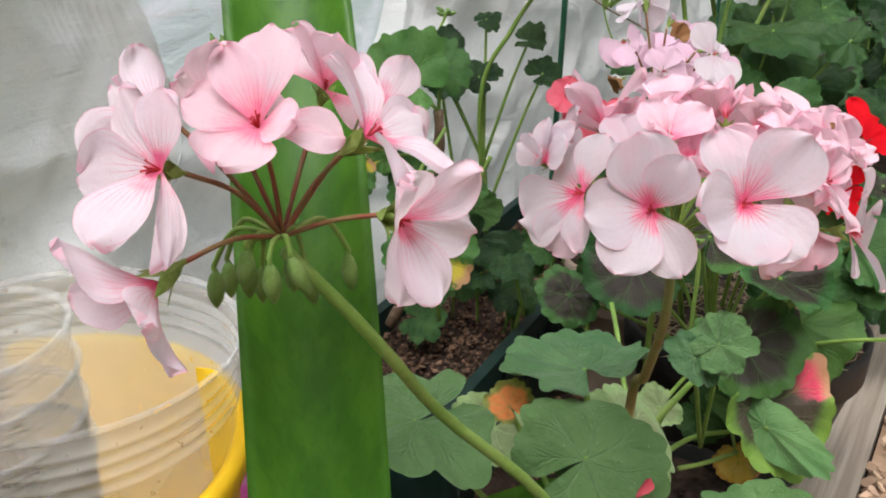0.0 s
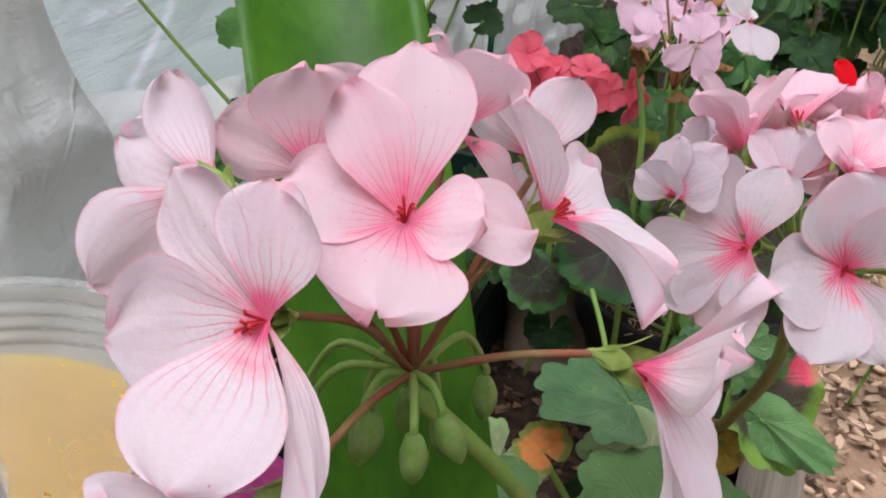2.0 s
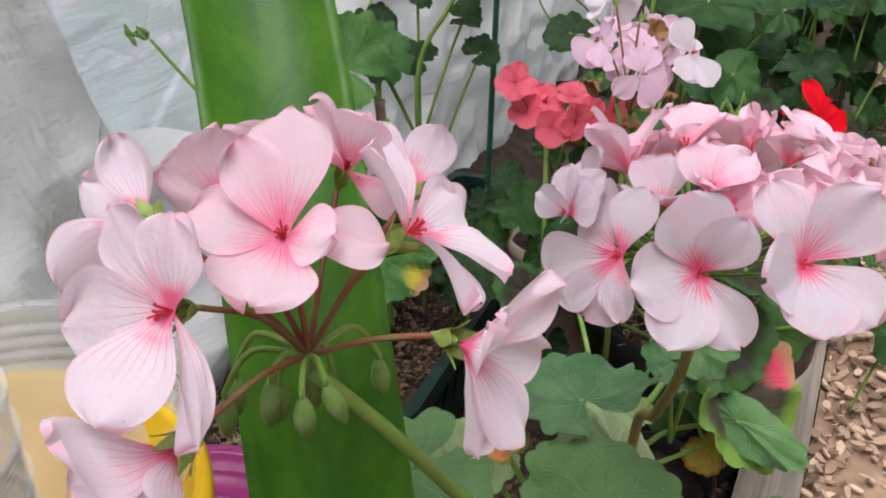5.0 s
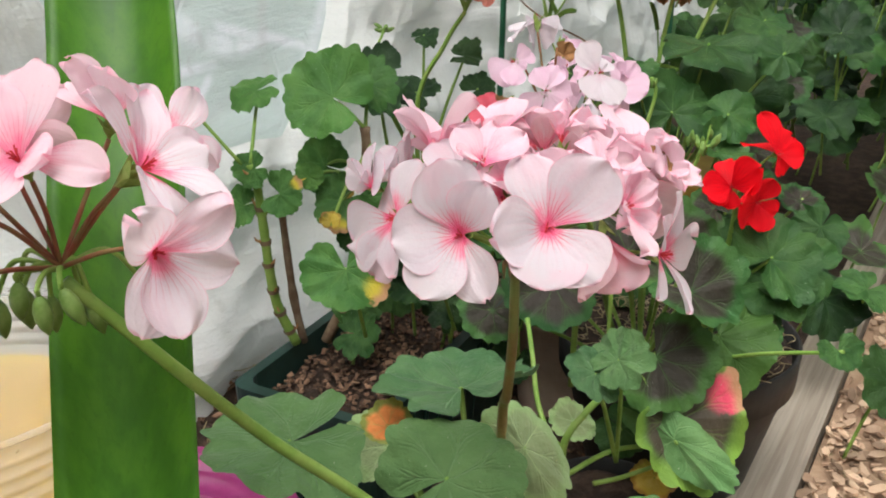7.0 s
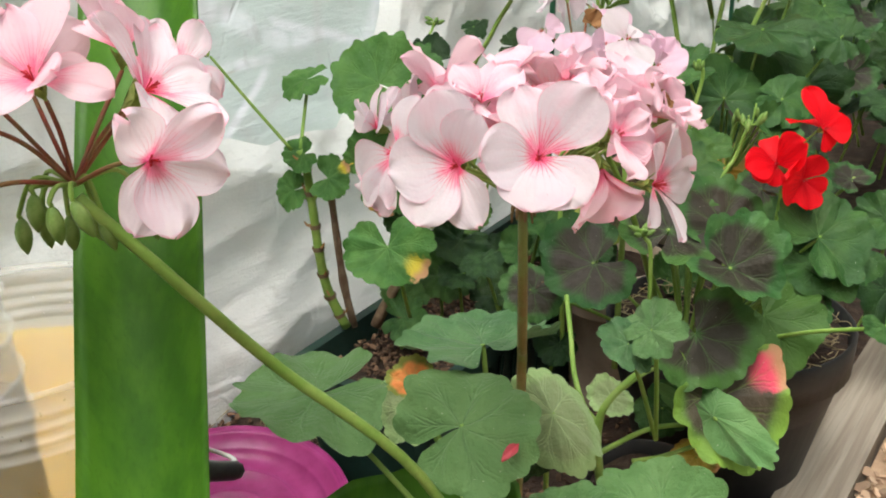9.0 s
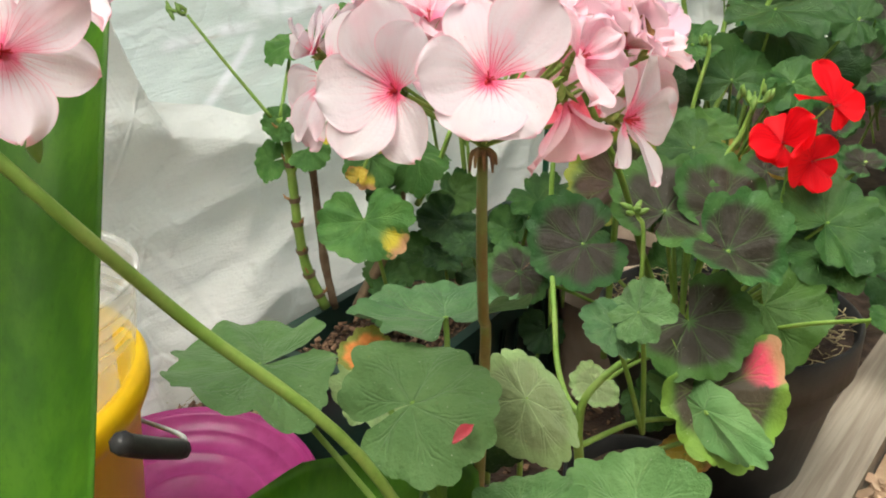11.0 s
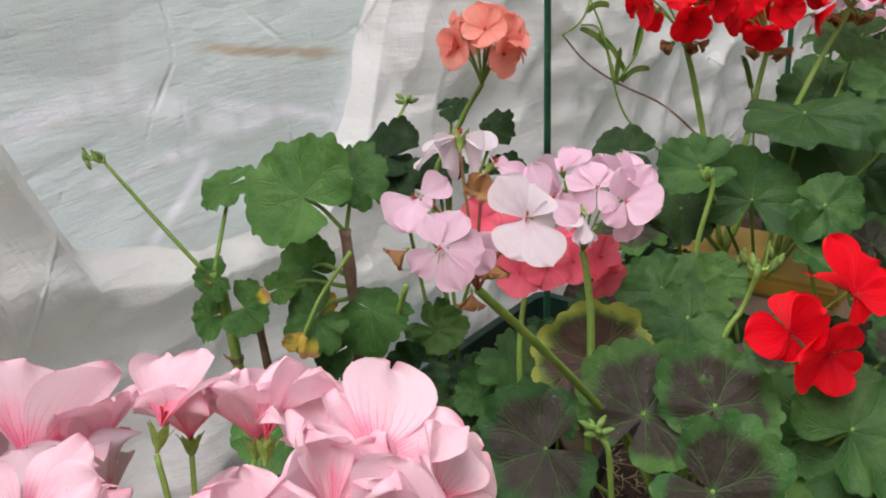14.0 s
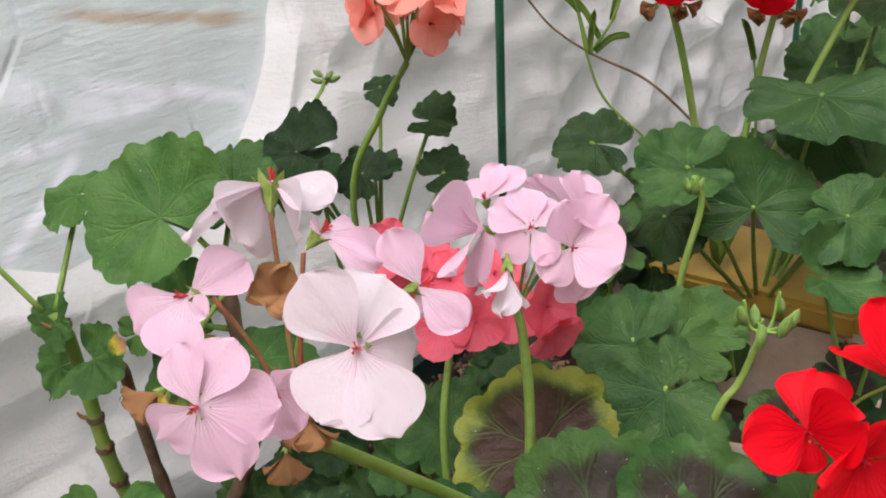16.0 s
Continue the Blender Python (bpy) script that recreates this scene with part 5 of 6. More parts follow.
leaf(zonal, (0.263, 0.72, 0.354), (0.249, 0.741, 0.366), (0, -0.51, 0.86), GREEN, "flat", (0.24, 0.62, 0.2))
leaf(zonal, (0.301, 0.66, 0.335), (0.285, 0.67, 0.345), (0, -0.71, 0.71), ZONAL, "flat", (0.24, 0.62, 0.2))
leaf(zonal, (0.363, 0.64, 0.348), (0.354, 0.653, 0.356), (0, -0.51, 0.86), ZONAL, "flat", (0.24, 0.62, 0.2))
leaf(zonal, (0.227, 0.52, 0.275), (0.243, 0.493, 0.247), (0, -0.72, 0.69), ZONAL, "heart", (0.235, 0.56, 0.22))
leaf(zonal, (0.243, 0.496, 0.239), (0.283, 0.497, 0.21), (0.3, -0.72, 0.63), AUTUMN, "flat", (0.24, 0.62, 0.2))
leaf(zonal, (0.233, 0.476, 0.236), (0.276, 0.466, 0.206), (-0.5, -0.6, 0.62), PALEGREEN, "narrow", (0.24, 0.62, 0.2))
leaf(zonal, (0.284, 0.56, 0.269), (0.307, 0.535, 0.241), (0.1, -0.7, 0.7), GREEN, "heart", (0.24, 0.62, 0.2))
leaf(zonal, (0.185, 0.45, 0.315), (0.202, 0.453, 0.329), (-0.54, -0.4, 0.74), GREY, "flat", (0.2, 0.5, 0.2))
leaf(zonal, (0.172, 0.45, 0.305), (0.155, 0.444, 0.302), (0.1, -0.62, 0.78), GREY, "flat", (0.2, 0.5, 0.2))
leaf(zonal, (0.114, 0.6, 0.272), (0.095, 0.588, 0.258), (0, -0.76, 0.65), ZONAL, "flat", (0.24, 0.62, 0.2))
leaf(zonal, (0.168, 0.5, 0.235), (0.155, 0.493, 0.228), (0, -0.6, 0.8), FADED, "flat", (0.24, 0.62, 0.2))
leaf(zonal, (0.229, 0.5, 0.187), (0.233, 0.49, 0.173), (-0.21, -0.83, 0.52), YELLOW, "drooping", (0.24, 0.62, 0.2))
leaf(zonal, (0.207, 0.52, 0.215), (0.224, 0.508, 0.207), (-0.21, -0.74, 0.64), GREEN, "flat", (0.24, 0.62, 0.2))
leaf(zonal, (0.335, 0.6, 0.296), (0.345, 0.572, 0.28), (0, -0.51, 0.86), GREEN, "flat", (0.24, 0.62, 0.2))
leaf(zonal, (0.328, 0.62, 0.301), (0.352, 0.653, 0.32), (0, -0.51, 0.86), GREEN, "flat", (0.24, 0.62, 0.2))
leaf(zonal, (0.249, 0.53, 0.321), (0.279, 0.515, 0.311), (0, -0.57, 0.82), ZONAL, "folded", (0.24, 0.62, 0.2))
leaf(zonal, (0.32, 0.58, 0.267), (0.335, 0.572, 0.255), (0, -0.85, 0.53), ZONAL, "flat", (0.24, 0.62, 0.2))
leaf(zonal, (0.339, 0.488, 0.298), (0.343, 0.476, 0.288), (0.1, -0.62, 0.78), GREEN, "heart", (0.24, 0.62, 0.2))
leaf(zonal, (0.296, 0.66, 0.233), (0.321, 0.66, 0.233), (0, -0.51, 0.86), GREEN, "flat", (0.24, 0.62, 0.2))
leaf(zonal, (0.335, 0.64, 0.265), (0.349, 0.621, 0.253), (0, -0.51, 0.86), DEEP_SHADED, "flat", (0.24, 0.62, 0.2))
leaf(zonal, (0.365, 0.62, 0.3), (0.331, 0.63, 0.306), (0, -0.51, 0.86), GREEN, "flat", (0.24, 0.62, 0.2))
SCARLET_HUB = Vector((0.309, 0.625, 0.365))
stem(zonal, [SCARLET_HUB, (0.308, 0.63, 0.333), (0.3, 0.63, 0.22)], 0.0018, 0.0024, STEM, "flower_stem")
bloom(zonal, SCARLET_HUB, (0.296, 0.6104, 0.3707), (-0.13, -0.86, 0.5), ((0.2698, 0.5931, 0.3759, 0.8), (0.3006, 0.6303, 0.3874, 0.95), (0.2956, 0.6049, 0.3545, 0.85), (0.3086, 0.5849, 0.3932, 0.85), (0.278, 0.601, 0.363, 0.8)), SCARLET, "open", 0.0225, stalk_material=STEM)
bloom(zonal, SCARLET_HUB, (0.3236, 0.5997, 0.3995), (0.42, -0.81, 0.42), ((0.314, 0.615, 0.4283, 0.7), (0.3403, 0.6202, 0.4101, 0.85), (0.3434, 0.5987, 0.3982, 1), (0.3295, 0.5979, 0.3836, 0.9), (0.3102, 0.6295, 0.3988, 0.8)), SCARLET, "open", 0.0225, stalk_material=STEM)
bloom(zonal, SCARLET_HUB, (0.3177, 0.6126, 0.3574), (0.24, -0.96, 0.16), ((0.3281, 0.6107, 0.3769, 0.8), (0.3348, 0.6105, 0.3487, 0.9), (0.3188, 0.5955, 0.3391, 0.9), (0.2949, 0.5792, 0.3691, 0.85), (0.301, 0.6, 0.349, 0.9)), SCARLET, "open", 0.0225, stalk_material=STEM)
stem(zonal, [(0.284, 0.655, 0.387), (0.277, 0.655, 0.364), (0.265, 0.65, 0.339), (0.25, 0.64, 0.24)], 0.0016, 0.002, STEM, "bud_stem")
for k in range(7):
    bud(zonal, (0.284, 0.655, 0.389), Vector((0.285, 0.655, 0.395)) + Vector((0.011 * math.cos(k * 0.9), 0.008 * math.sin(k * 0.9), 0.004 * math.sin(k * 2.1))), (0.3 * math.cos(k * 0.9), 0.3 * math.sin(k), -1 if k % 2 else 0.7), 0.0055)
stem(zonal, [(0.193, 0.55, 0.337), (0.198, 0.55, 0.32), (0.2, 0.56, 0.22)], 0.0014, 0.0018, STEM, "bud_stem")
for k in range(6):
    bud(zonal, (0.193, 0.55, 0.337), Vector((0.191, 0.55, 0.34)) + Vector((0.005 * math.cos(k), 0.005 * math.sin(k), 0.003 * (k % 2))), (math.cos(k), math.sin(k), 0.5), 0.0045)
stem(zonal, [(0.157, 0.473, 0.23), (0.148, 0.486, 0.236), (0.142, 0.505, 0.25), (0.14, 0.525, 0.272), (0.138, 0.552, 0.29)], 0.0022, 0.0018, STEM, "leaf_stalk")
stem(zonal, [(0.157, 0.474, 0.206), (0.196, 0.5, 0.209), (0.233, 0.5, 0.214)], 0.002, 0.0016, STEM, "leaf_stalk")
stem(zonal, [(0.183, 0.49, 0.188), (0.204, 0.5, 0.185), (0.228, 0.5, 0.195)], 0.0019, 0.0016, STEM, "leaf_stalk")
stem(zonal, [(0.162, 0.485, 0.162), (0.157, 0.473, 0.2), (0.156, 0.47, 0.226), (0.16, 0.47, 0.246), (0.176, 0.48, 0.26), (0.192, 0.5, 0.26)], 0.0035, 0.002, STEM, "side_stem")

# ---- the far geraniums: red heads and a mass of leaves ----
far = thing("geranium_plant", (0.33, 0.95, 0.16), "large green geranium with full red flower heads", "plant", "geraniums")
umbel(far, (0.256, 0.93, 0.526), (0.256, 0.93, 0.491), (0.038, 0.034, 0.032), 16, 0.02, SCARLET, 1182, 16, "open", -0.6)
stem(far, [(0.256, 0.93, 0.491), (0.271, 0.937, 0.431), (0.3, 0.95, 0.28)], 0.0022, 0.003, STEM, "flower_stem")
umbel(far, (0.338, 1, 0.507), (0.338, 1, 0.472), (0.038, 0.034, 0.032), 16, 0.02, SCARLET, 1335, 16, "open", -0.6)
stem(far, [(0.338, 1, 0.472), (0.325, 0.983, 0.418), (0.3, 0.95, 0.28)], 0.0022, 0.003, STEM, "flower_stem")
umbel(far, (0.41, 1.02, 0.532), (0.41, 1.02, 0.497), (0.038, 0.034, 0.032), 14, 0.02, SCARLET, 1480, 16, "open", -0.6)
stem(far, [(0.41, 1.02, 0.497), (0.374, 0.997, 0.435), (0.3, 0.95, 0.28)], 0.0022, 0.003, STEM, "flower_stem")
leaf(far, (0.309, 0.85, 0.368), (0.314, 0.87, 0.407), (0.05, -0.8, 0.55), GREEN, "heart", (0.33, 0.93, 0.25))
leaf(far, (0.36, 0.832, 0.37), (0.389, 0.827, 0.36), (0.1, -0.7, 0.7), GREEN, "flat", (0.33, 0.93, 0.25))
leaf(far, (0.353, 0.9, 0.428), (0.38, 0.861, 0.418), (0, -0.25, 0.97), GREEN, "flat", (0.33, 0.93, 0.25))
leaf(far, (0.425, 0.88, 0.42), (0.397, 0.884, 0.423), (0, -0.71, 0.71), GREEN, "flat", (0.33, 0.93, 0.25))
leaf(far, (0.265, 0.82, 0.407), (0.23, 0.816, 0.405), (0, -0.41, 0.91), GREEN, "flat", (0.33, 0.93, 0.25))
leaf(far, (0.208, 0.88, 0.404), (0.179, 0.884, 0.406), (0, -0.51, 0.86), DEEP_SHADED, "flat", (0.33, 0.93, 0.25))
leaf(far, (0.255, 0.86, 0.359), (0.227, 0.844, 0.35), (0, -0.51, 0.86), DEEP_SHADED, "flat", (0.33, 0.93, 0.25))
leaf(far, (0.42, 0.95, 0.359), (0.451, 0.939, 0.336), (0, -0.91, 0.41), DEEP_SHADED, "flat", (0.33, 0.93, 0.25))
leaf(far, (0.439, 1.1, 0.43), (0.469, 1.091, 0.424), (0, -0.51, 0.86), GREEN, "flat", (0.33, 0.93, 0.25))
leaf(far, (0.429, 1.05, 0.466), (0.392, 1.049, 0.465), (0, -0.6, 0.8), GREEN, "flat", (0.33, 0.93, 0.25))
leaf(far, (0.386, 1.05, 0.412), (0.353, 1.044, 0.409), (0, -0.51, 0.86), GREEN, "flat", (0.33, 0.93, 0.25))
leaf(far, (0.444, 1, 0.436), (0.452, 0.973, 0.421), (0, -0.51, 0.86), GREEN, "flat", (0.33, 0.93, 0.25))
umbel(far, (0.446, 1.15, 0.478), (0.446, 1.15, 0.45), (0.034, 0.03, 0.024), 11, 0.018, LILAC, 77, 16, "open", -0.3, PALE, 0.4)
for hub in ((0.256, 0.93, 0.491), (0.338, 1, 0.472), (0.41, 1.02, 0.497)):
    for k in range(5):
        way = Vector((math.cos(k * 1.26), math.sin(k * 1.26), -0.45)).normalized()
        flower(far, Vector(hub) + way * 0.012, way, UP, 0.011, DRY, tilt=58, kind="crumpled", stamens=False)
        stalk(far, hub, Vector(hub) + way * 0.012, way, 0.0008, STEM, 0.003)
stem(far, [(0.446, 1.15, 0.45), (0.43, 1.12, 0.38), (0.4, 1.05, 0.25)], 0.002, 0.003, STEM, "flower_stem")
stem(far, [(0.262, 0.75, 0.424), (0.266, 0.75, 0.41), (0.256, 0.75, 0.358), (0.25, 0.76, 0.25)], 0.0016, 0.002, STEM, "bud_stem")
for k in range(4):
    bud(far, (0.262, 0.75, 0.424), (0.262 + 0.003 * math.cos(k * 1.6), 0.75 + 0.003 * math.sin(k * 1.6), 0.421), (0.3 * math.cos(k * 1.6), 0.3 * math.sin(k * 1.6), 1), 0.0045)
leaf(far, (0.366, 0.945, 0.412), (0.42, 0.95, 0.41), (0, -0.2, 0.98), GREEN, "tented", (0.35, 0.95, 0.28))
leaf(far, (0.43, 1.0, 0.35), (0.47, 0.985, 0.325), (0, -0.8, 0.6), DEEP_SHADED, "flat", (0.38, 1.0, 0.25))
leaf(far, (0.44, 1.2, 0.447), (0.478, 1.19, 0.44), (0, -0.3, 0.95), GREEN, "flat", (0.42, 1.18, 0.3))
leaf(far, (0.41, 0.95, 0.337), (0.45, 0.94, 0.32), (0.05, -0.7, 0.7), DEEP_SHADED, "flat", (0.38, 0.95, 0.25))
leaf(far, (0.248, 0.9, 0.378), (0.272, 0.896, 0.374), (0, -0.35, 0.93), GREEN, "flat", (0.26, 0.92, 0.28))
rnd = random.Random(21)
for k in range(110):
    at = in_bed(rnd.uniform(0.05, 1.35), rnd.uniform(0.16, 0.75), 0)
    at.z = rnd.uniform(0.15, 0.36) + 0.06 * max(0.0, at.y - 0.9)
    tip = at + Vector((rnd.uniform(-1, 1), rnd.uniform(-0.9, 0.3), rnd.uniform(-0.35, 0.3))).normalized() * rnd.uniform(0.026, 0.045)
    if at.y < 0.78 and at.z > 0.26:
        continue
    leaf(far, at, tip, (rnd.uniform(-0.45, 0.45), rnd.uniform(-0.9, -0.2), rnd.uniform(0.55, 1.0)), rnd.choice((GREEN, DEEP_SHADED, GREEN, ZONAL)), rnd.choice(("flat", "cupped", "drooping", "lobed")), at + Vector((rnd.uniform(-0.03, 0.03), rnd.uniform(0.0, 0.04), -0.09)))
rnd = random.Random(27)
for k in range(170):
    at = in_bed(rnd.uniform(0.35, 1.7), rnd.uniform(0.28, 1.0), 0)
    at.z = rnd.uniform(0.22, 0.42) + 0.09 * max(0.0, at.y - 1.0)
    tip = at + Vector((rnd.uniform(-1, 1), rnd.uniform(-0.9, 0.3), rnd.uniform(-0.35, 0.3))).normalized() * rnd.uniform(0.03, 0.05)
    if at.y < 0.9 and at.z > 0.3:
        continue
    leaf(far, at, tip, (rnd.uniform(-0.45, 0.45), rnd.uniform(-0.9, -0.2), rnd.uniform(0.55, 1.0)), rnd.choice((GREEN, DEEP_SHADED, DEEP_SHADED)), rnd.choice(("flat", "cupped", "drooping", "lobed")), at + Vector((rnd.uniform(-0.03, 0.03), rnd.uniform(0.0, 0.04), -0.1)))
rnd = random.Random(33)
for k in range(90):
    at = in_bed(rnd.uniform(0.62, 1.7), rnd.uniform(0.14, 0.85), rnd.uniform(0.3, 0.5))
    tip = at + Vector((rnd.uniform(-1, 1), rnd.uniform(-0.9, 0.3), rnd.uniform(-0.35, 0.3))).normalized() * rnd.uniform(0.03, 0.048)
    leaf(far, at, tip, (rnd.uniform(-0.45, 0.45), rnd.uniform(-0.9, -0.2), rnd.uniform(0.55, 1.0)), rnd.choice((GREEN, DEEP_SHADED, DEEP_SHADED)), rnd.choice(("flat", "cupped", "drooping", "lobed")), at + Vector((rnd.uniform(-0.03, 0.03), rnd.uniform(0.0, 0.04), -0.1)))
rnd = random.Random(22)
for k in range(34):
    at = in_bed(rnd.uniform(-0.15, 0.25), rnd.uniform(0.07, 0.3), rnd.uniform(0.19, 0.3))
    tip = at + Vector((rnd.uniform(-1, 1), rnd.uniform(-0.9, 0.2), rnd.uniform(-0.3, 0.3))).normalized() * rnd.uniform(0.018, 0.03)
    leaf(coral, at, tip, (rnd.uniform(-0.4, 0.4), rnd.uniform(-0.9, -0.3), rnd.uniform(0.5, 1.0)), rnd.choice((GREEN, DEEP_SHADED)), rnd.choice(("flat", "lobed", "cupped")), at + Vector((rnd.uniform(-0.02, 0.02), 0.02, -0.06)))

# ---- the strap leaf and its neighbour ----
def strap_mesh(name, spine, face, wide, gutter):
    verts = []
    line = glide(spine, 8)
    for i, p in enumerate(line):
        way = (line[min(i + 1, len(line) - 1)] - line[max(i - 1, 0)]).normalized()
        n = (Vector(face) - way * Vector(face).dot(way)).normalized()
        across = way.cross(n)
        k = i / (len(line) - 1)
        w = wide * (0.92 + 0.1 * math.sin(k * 3.1)) * (1 - max(0, k - 0.85) * 5.5)
        for j in range(13):
            u = j / 6 - 1
            verts.append(p + across * u * w / 2 + n * (gutter * (u * u) + 0.0006 * math.cos(u * 18) - 0.004 * (1 - u * u)))
        for j in range(12, -1, -1):
            u = j / 6 - 1
            verts.append(p + across * u * w / 2 + n * (gutter * (u * u) - 0.004 * (1 - u * u) - 0.0016 * (1 - abs(u)) - 0.0004))
    return mesh_of(name, verts, grid_faces(len(line), 26, True))


amaryllis = thing("strap_leaf_plant", (0.0, 0.05, 0.03), "broad bright green strap leaf standing behind the flowers", "plant")
solid("leaf", strap_mesh("leaf", [(0.01, 0.05, 0.03), (-0.006, 0.14, 0.27), (-0.019, 0.221, 0.415), (-0.026, 0.261, 0.477), (-0.034, 0.305, 0.538), (-0.05, 0.36, 0.61), (-0.07, 0.43, 0.69)], (0.1, -0.8, 0.5), 0.044, 0.006), STRAP, None, amaryllis)
solid("leaf", strap_mesh("leaf", [(0.0, 0.05, 0.03), (0.03, 0.16, 0.2), (0.088, 0.3, 0.289), (0.038, 0.33, 0.268), (-0.013, 0.34, 0.247)], (0.0, -0.4, 0.9), 0.04, 0.01), STRAP, None, amaryllis)
STAKE_FOOT, STAKE_TOP = (0.126, 0.93, 0.039), (0.142, 0.93, 0.594)
STAKE_FOOT2, STAKE_TOP2 = (0.406, 1.3, -0.033), (0.413, 1.3, 0.559)
vine = thing("climbing_stem", (0.301, 1.04, 0.352), "thin wiry climbing stem with sparse narrow leaves", "plant")
stem(vine, [(0.297, 1.03, 0.361), (0.248, 1.03, 0.409), (0.203, 1.03, 0.433), (0.169, 1.03, 0.457), (0.146, 1.03, 0.485)], 0.0012, 0.0009, WOODY, "stem")
stem(vine, [(0.255, 1.03, 0.352), (0.214, 1.03, 0.392), (0.198, 1.03, 0.428), (0.186, 1.03, 0.485), (0.173, 1.03, 0.523), (0.178, 1.03, 0.55)], 0.0012, 0.0009, STEM, "stem")
stem(vine, [(0.146, 1.03, 0.485), (0.164, 1.03, 0.497), (0.173, 1.03, 0.518), (0.17, 1.03, 0.545)], 0.0012, 0.0009, STEM, "stem")
stem(vine, [(0.2, 1.03, 0.436), (0.217, 1.03, 0.461), (0.224, 1.03, 0.488), (0.211, 1.03, 0.516)], 0.0012, 0.0009, STEM, "stem")
stem(vine, [(0.198, 1.03, 0.436), (0.192, 1.03, 0.462), (0.181, 1.03, 0.49), (0.164, 1.03, 0.494)], 0.0012, 0.0009, STEM, "stem")
solid("leaf", strap_mesh("leaf", [(0.217, 1.03, 0.461), (0.221, 1.03, 0.482), (0.225, 1.03, 0.494)], (0.0, -0.8, 0.6), 0.005, 0.001), STEM, None, vine)
solid("leaf", strap_mesh("leaf", [(0.198, 1.03, 0.433), (0.201, 1.03, 0.456), (0.203, 1.03, 0.47)], (0.0, -0.8, 0.6), 0.005, 0.001), STEM, None, vine)
solid("leaf", strap_mesh("leaf", [(0.192, 1.03, 0.468), (0.178, 1.03, 0.483), (0.164, 1.03, 0.491)], (0.0, -0.8, 0.6), 0.005, 0.001), STEM, None, vine)
solid("leaf", strap_mesh("leaf", [(0.203, 1.03, 0.436), (0.217, 1.03, 0.447), (0.231, 1.03, 0.449)], (0.0, -0.8, 0.6), 0.005, 0.001), STEM, None, vine)
solid("leaf", strap_mesh("leaf", [(0.17, 1.03, 0.507), (0.181, 1.03, 0.513), (0.192, 1.03, 0.512)], (0.0, -0.8, 0.6), 0.005, 0.001), STEM, None, vine)
solid("leaf", strap_mesh("leaf", [(0.208, 1.03, 0.445), (0.195, 1.03, 0.469), (0.181, 1.03, 0.485)], (0.0, -0.8, 0.6), 0.005, 0.001), STEM, None, vine)
solid("leaf", strap_mesh("leaf", [(0.331, 1.03, 0.384), (0.361, 1.03, 0.375), (0.392, 1.03, 0.359)], (0.0, -0.8, 0.6), 0.005, 0.001), STEM, None, vine)
solid("leaf", strap_mesh("leaf", [(0.26, 1.03, 0.367), (0.294, 1.03, 0.365), (0.327, 1.03, 0.354)], (0.0, -0.8, 0.6), 0.005, 0.001), STEM, None, vine)
stem(vine, [(0.335, 1.03, 0.352), (0.333, 1.03, 0.39), (0.329, 1.03, 0.426)], 0.0012, 0.0009, STEM, "stem")
solid("leaf", strap_mesh("leaf", [(0.329, 1.03, 0.424), (0.324, 1.03, 0.444), (0.319, 1.03, 0.457)], (0.0, -0.8, 0.6), 0.005, 0.001), STEM, None, vine)
solid("seed_tray", box_mesh("seed_tray", 0.2, 0.12, 0.02, 0.004), OCHRE_PLASTIC, Matrix.Translation((0.331, 0.98, 0.264)) @ BED.to_4x4(), label="ochre plastic tray half hidden by leaves", category="tray")
solid("tray_stand", box_mesh("tray_stand", 0.18, 0.1, 0.2, 0.004, 0.001), TERRACOTTA, Matrix.Translation((0.331, 0.98, 0.149)) @ BED.to_4x4(), label="pale block under the ochre tray", category="block")


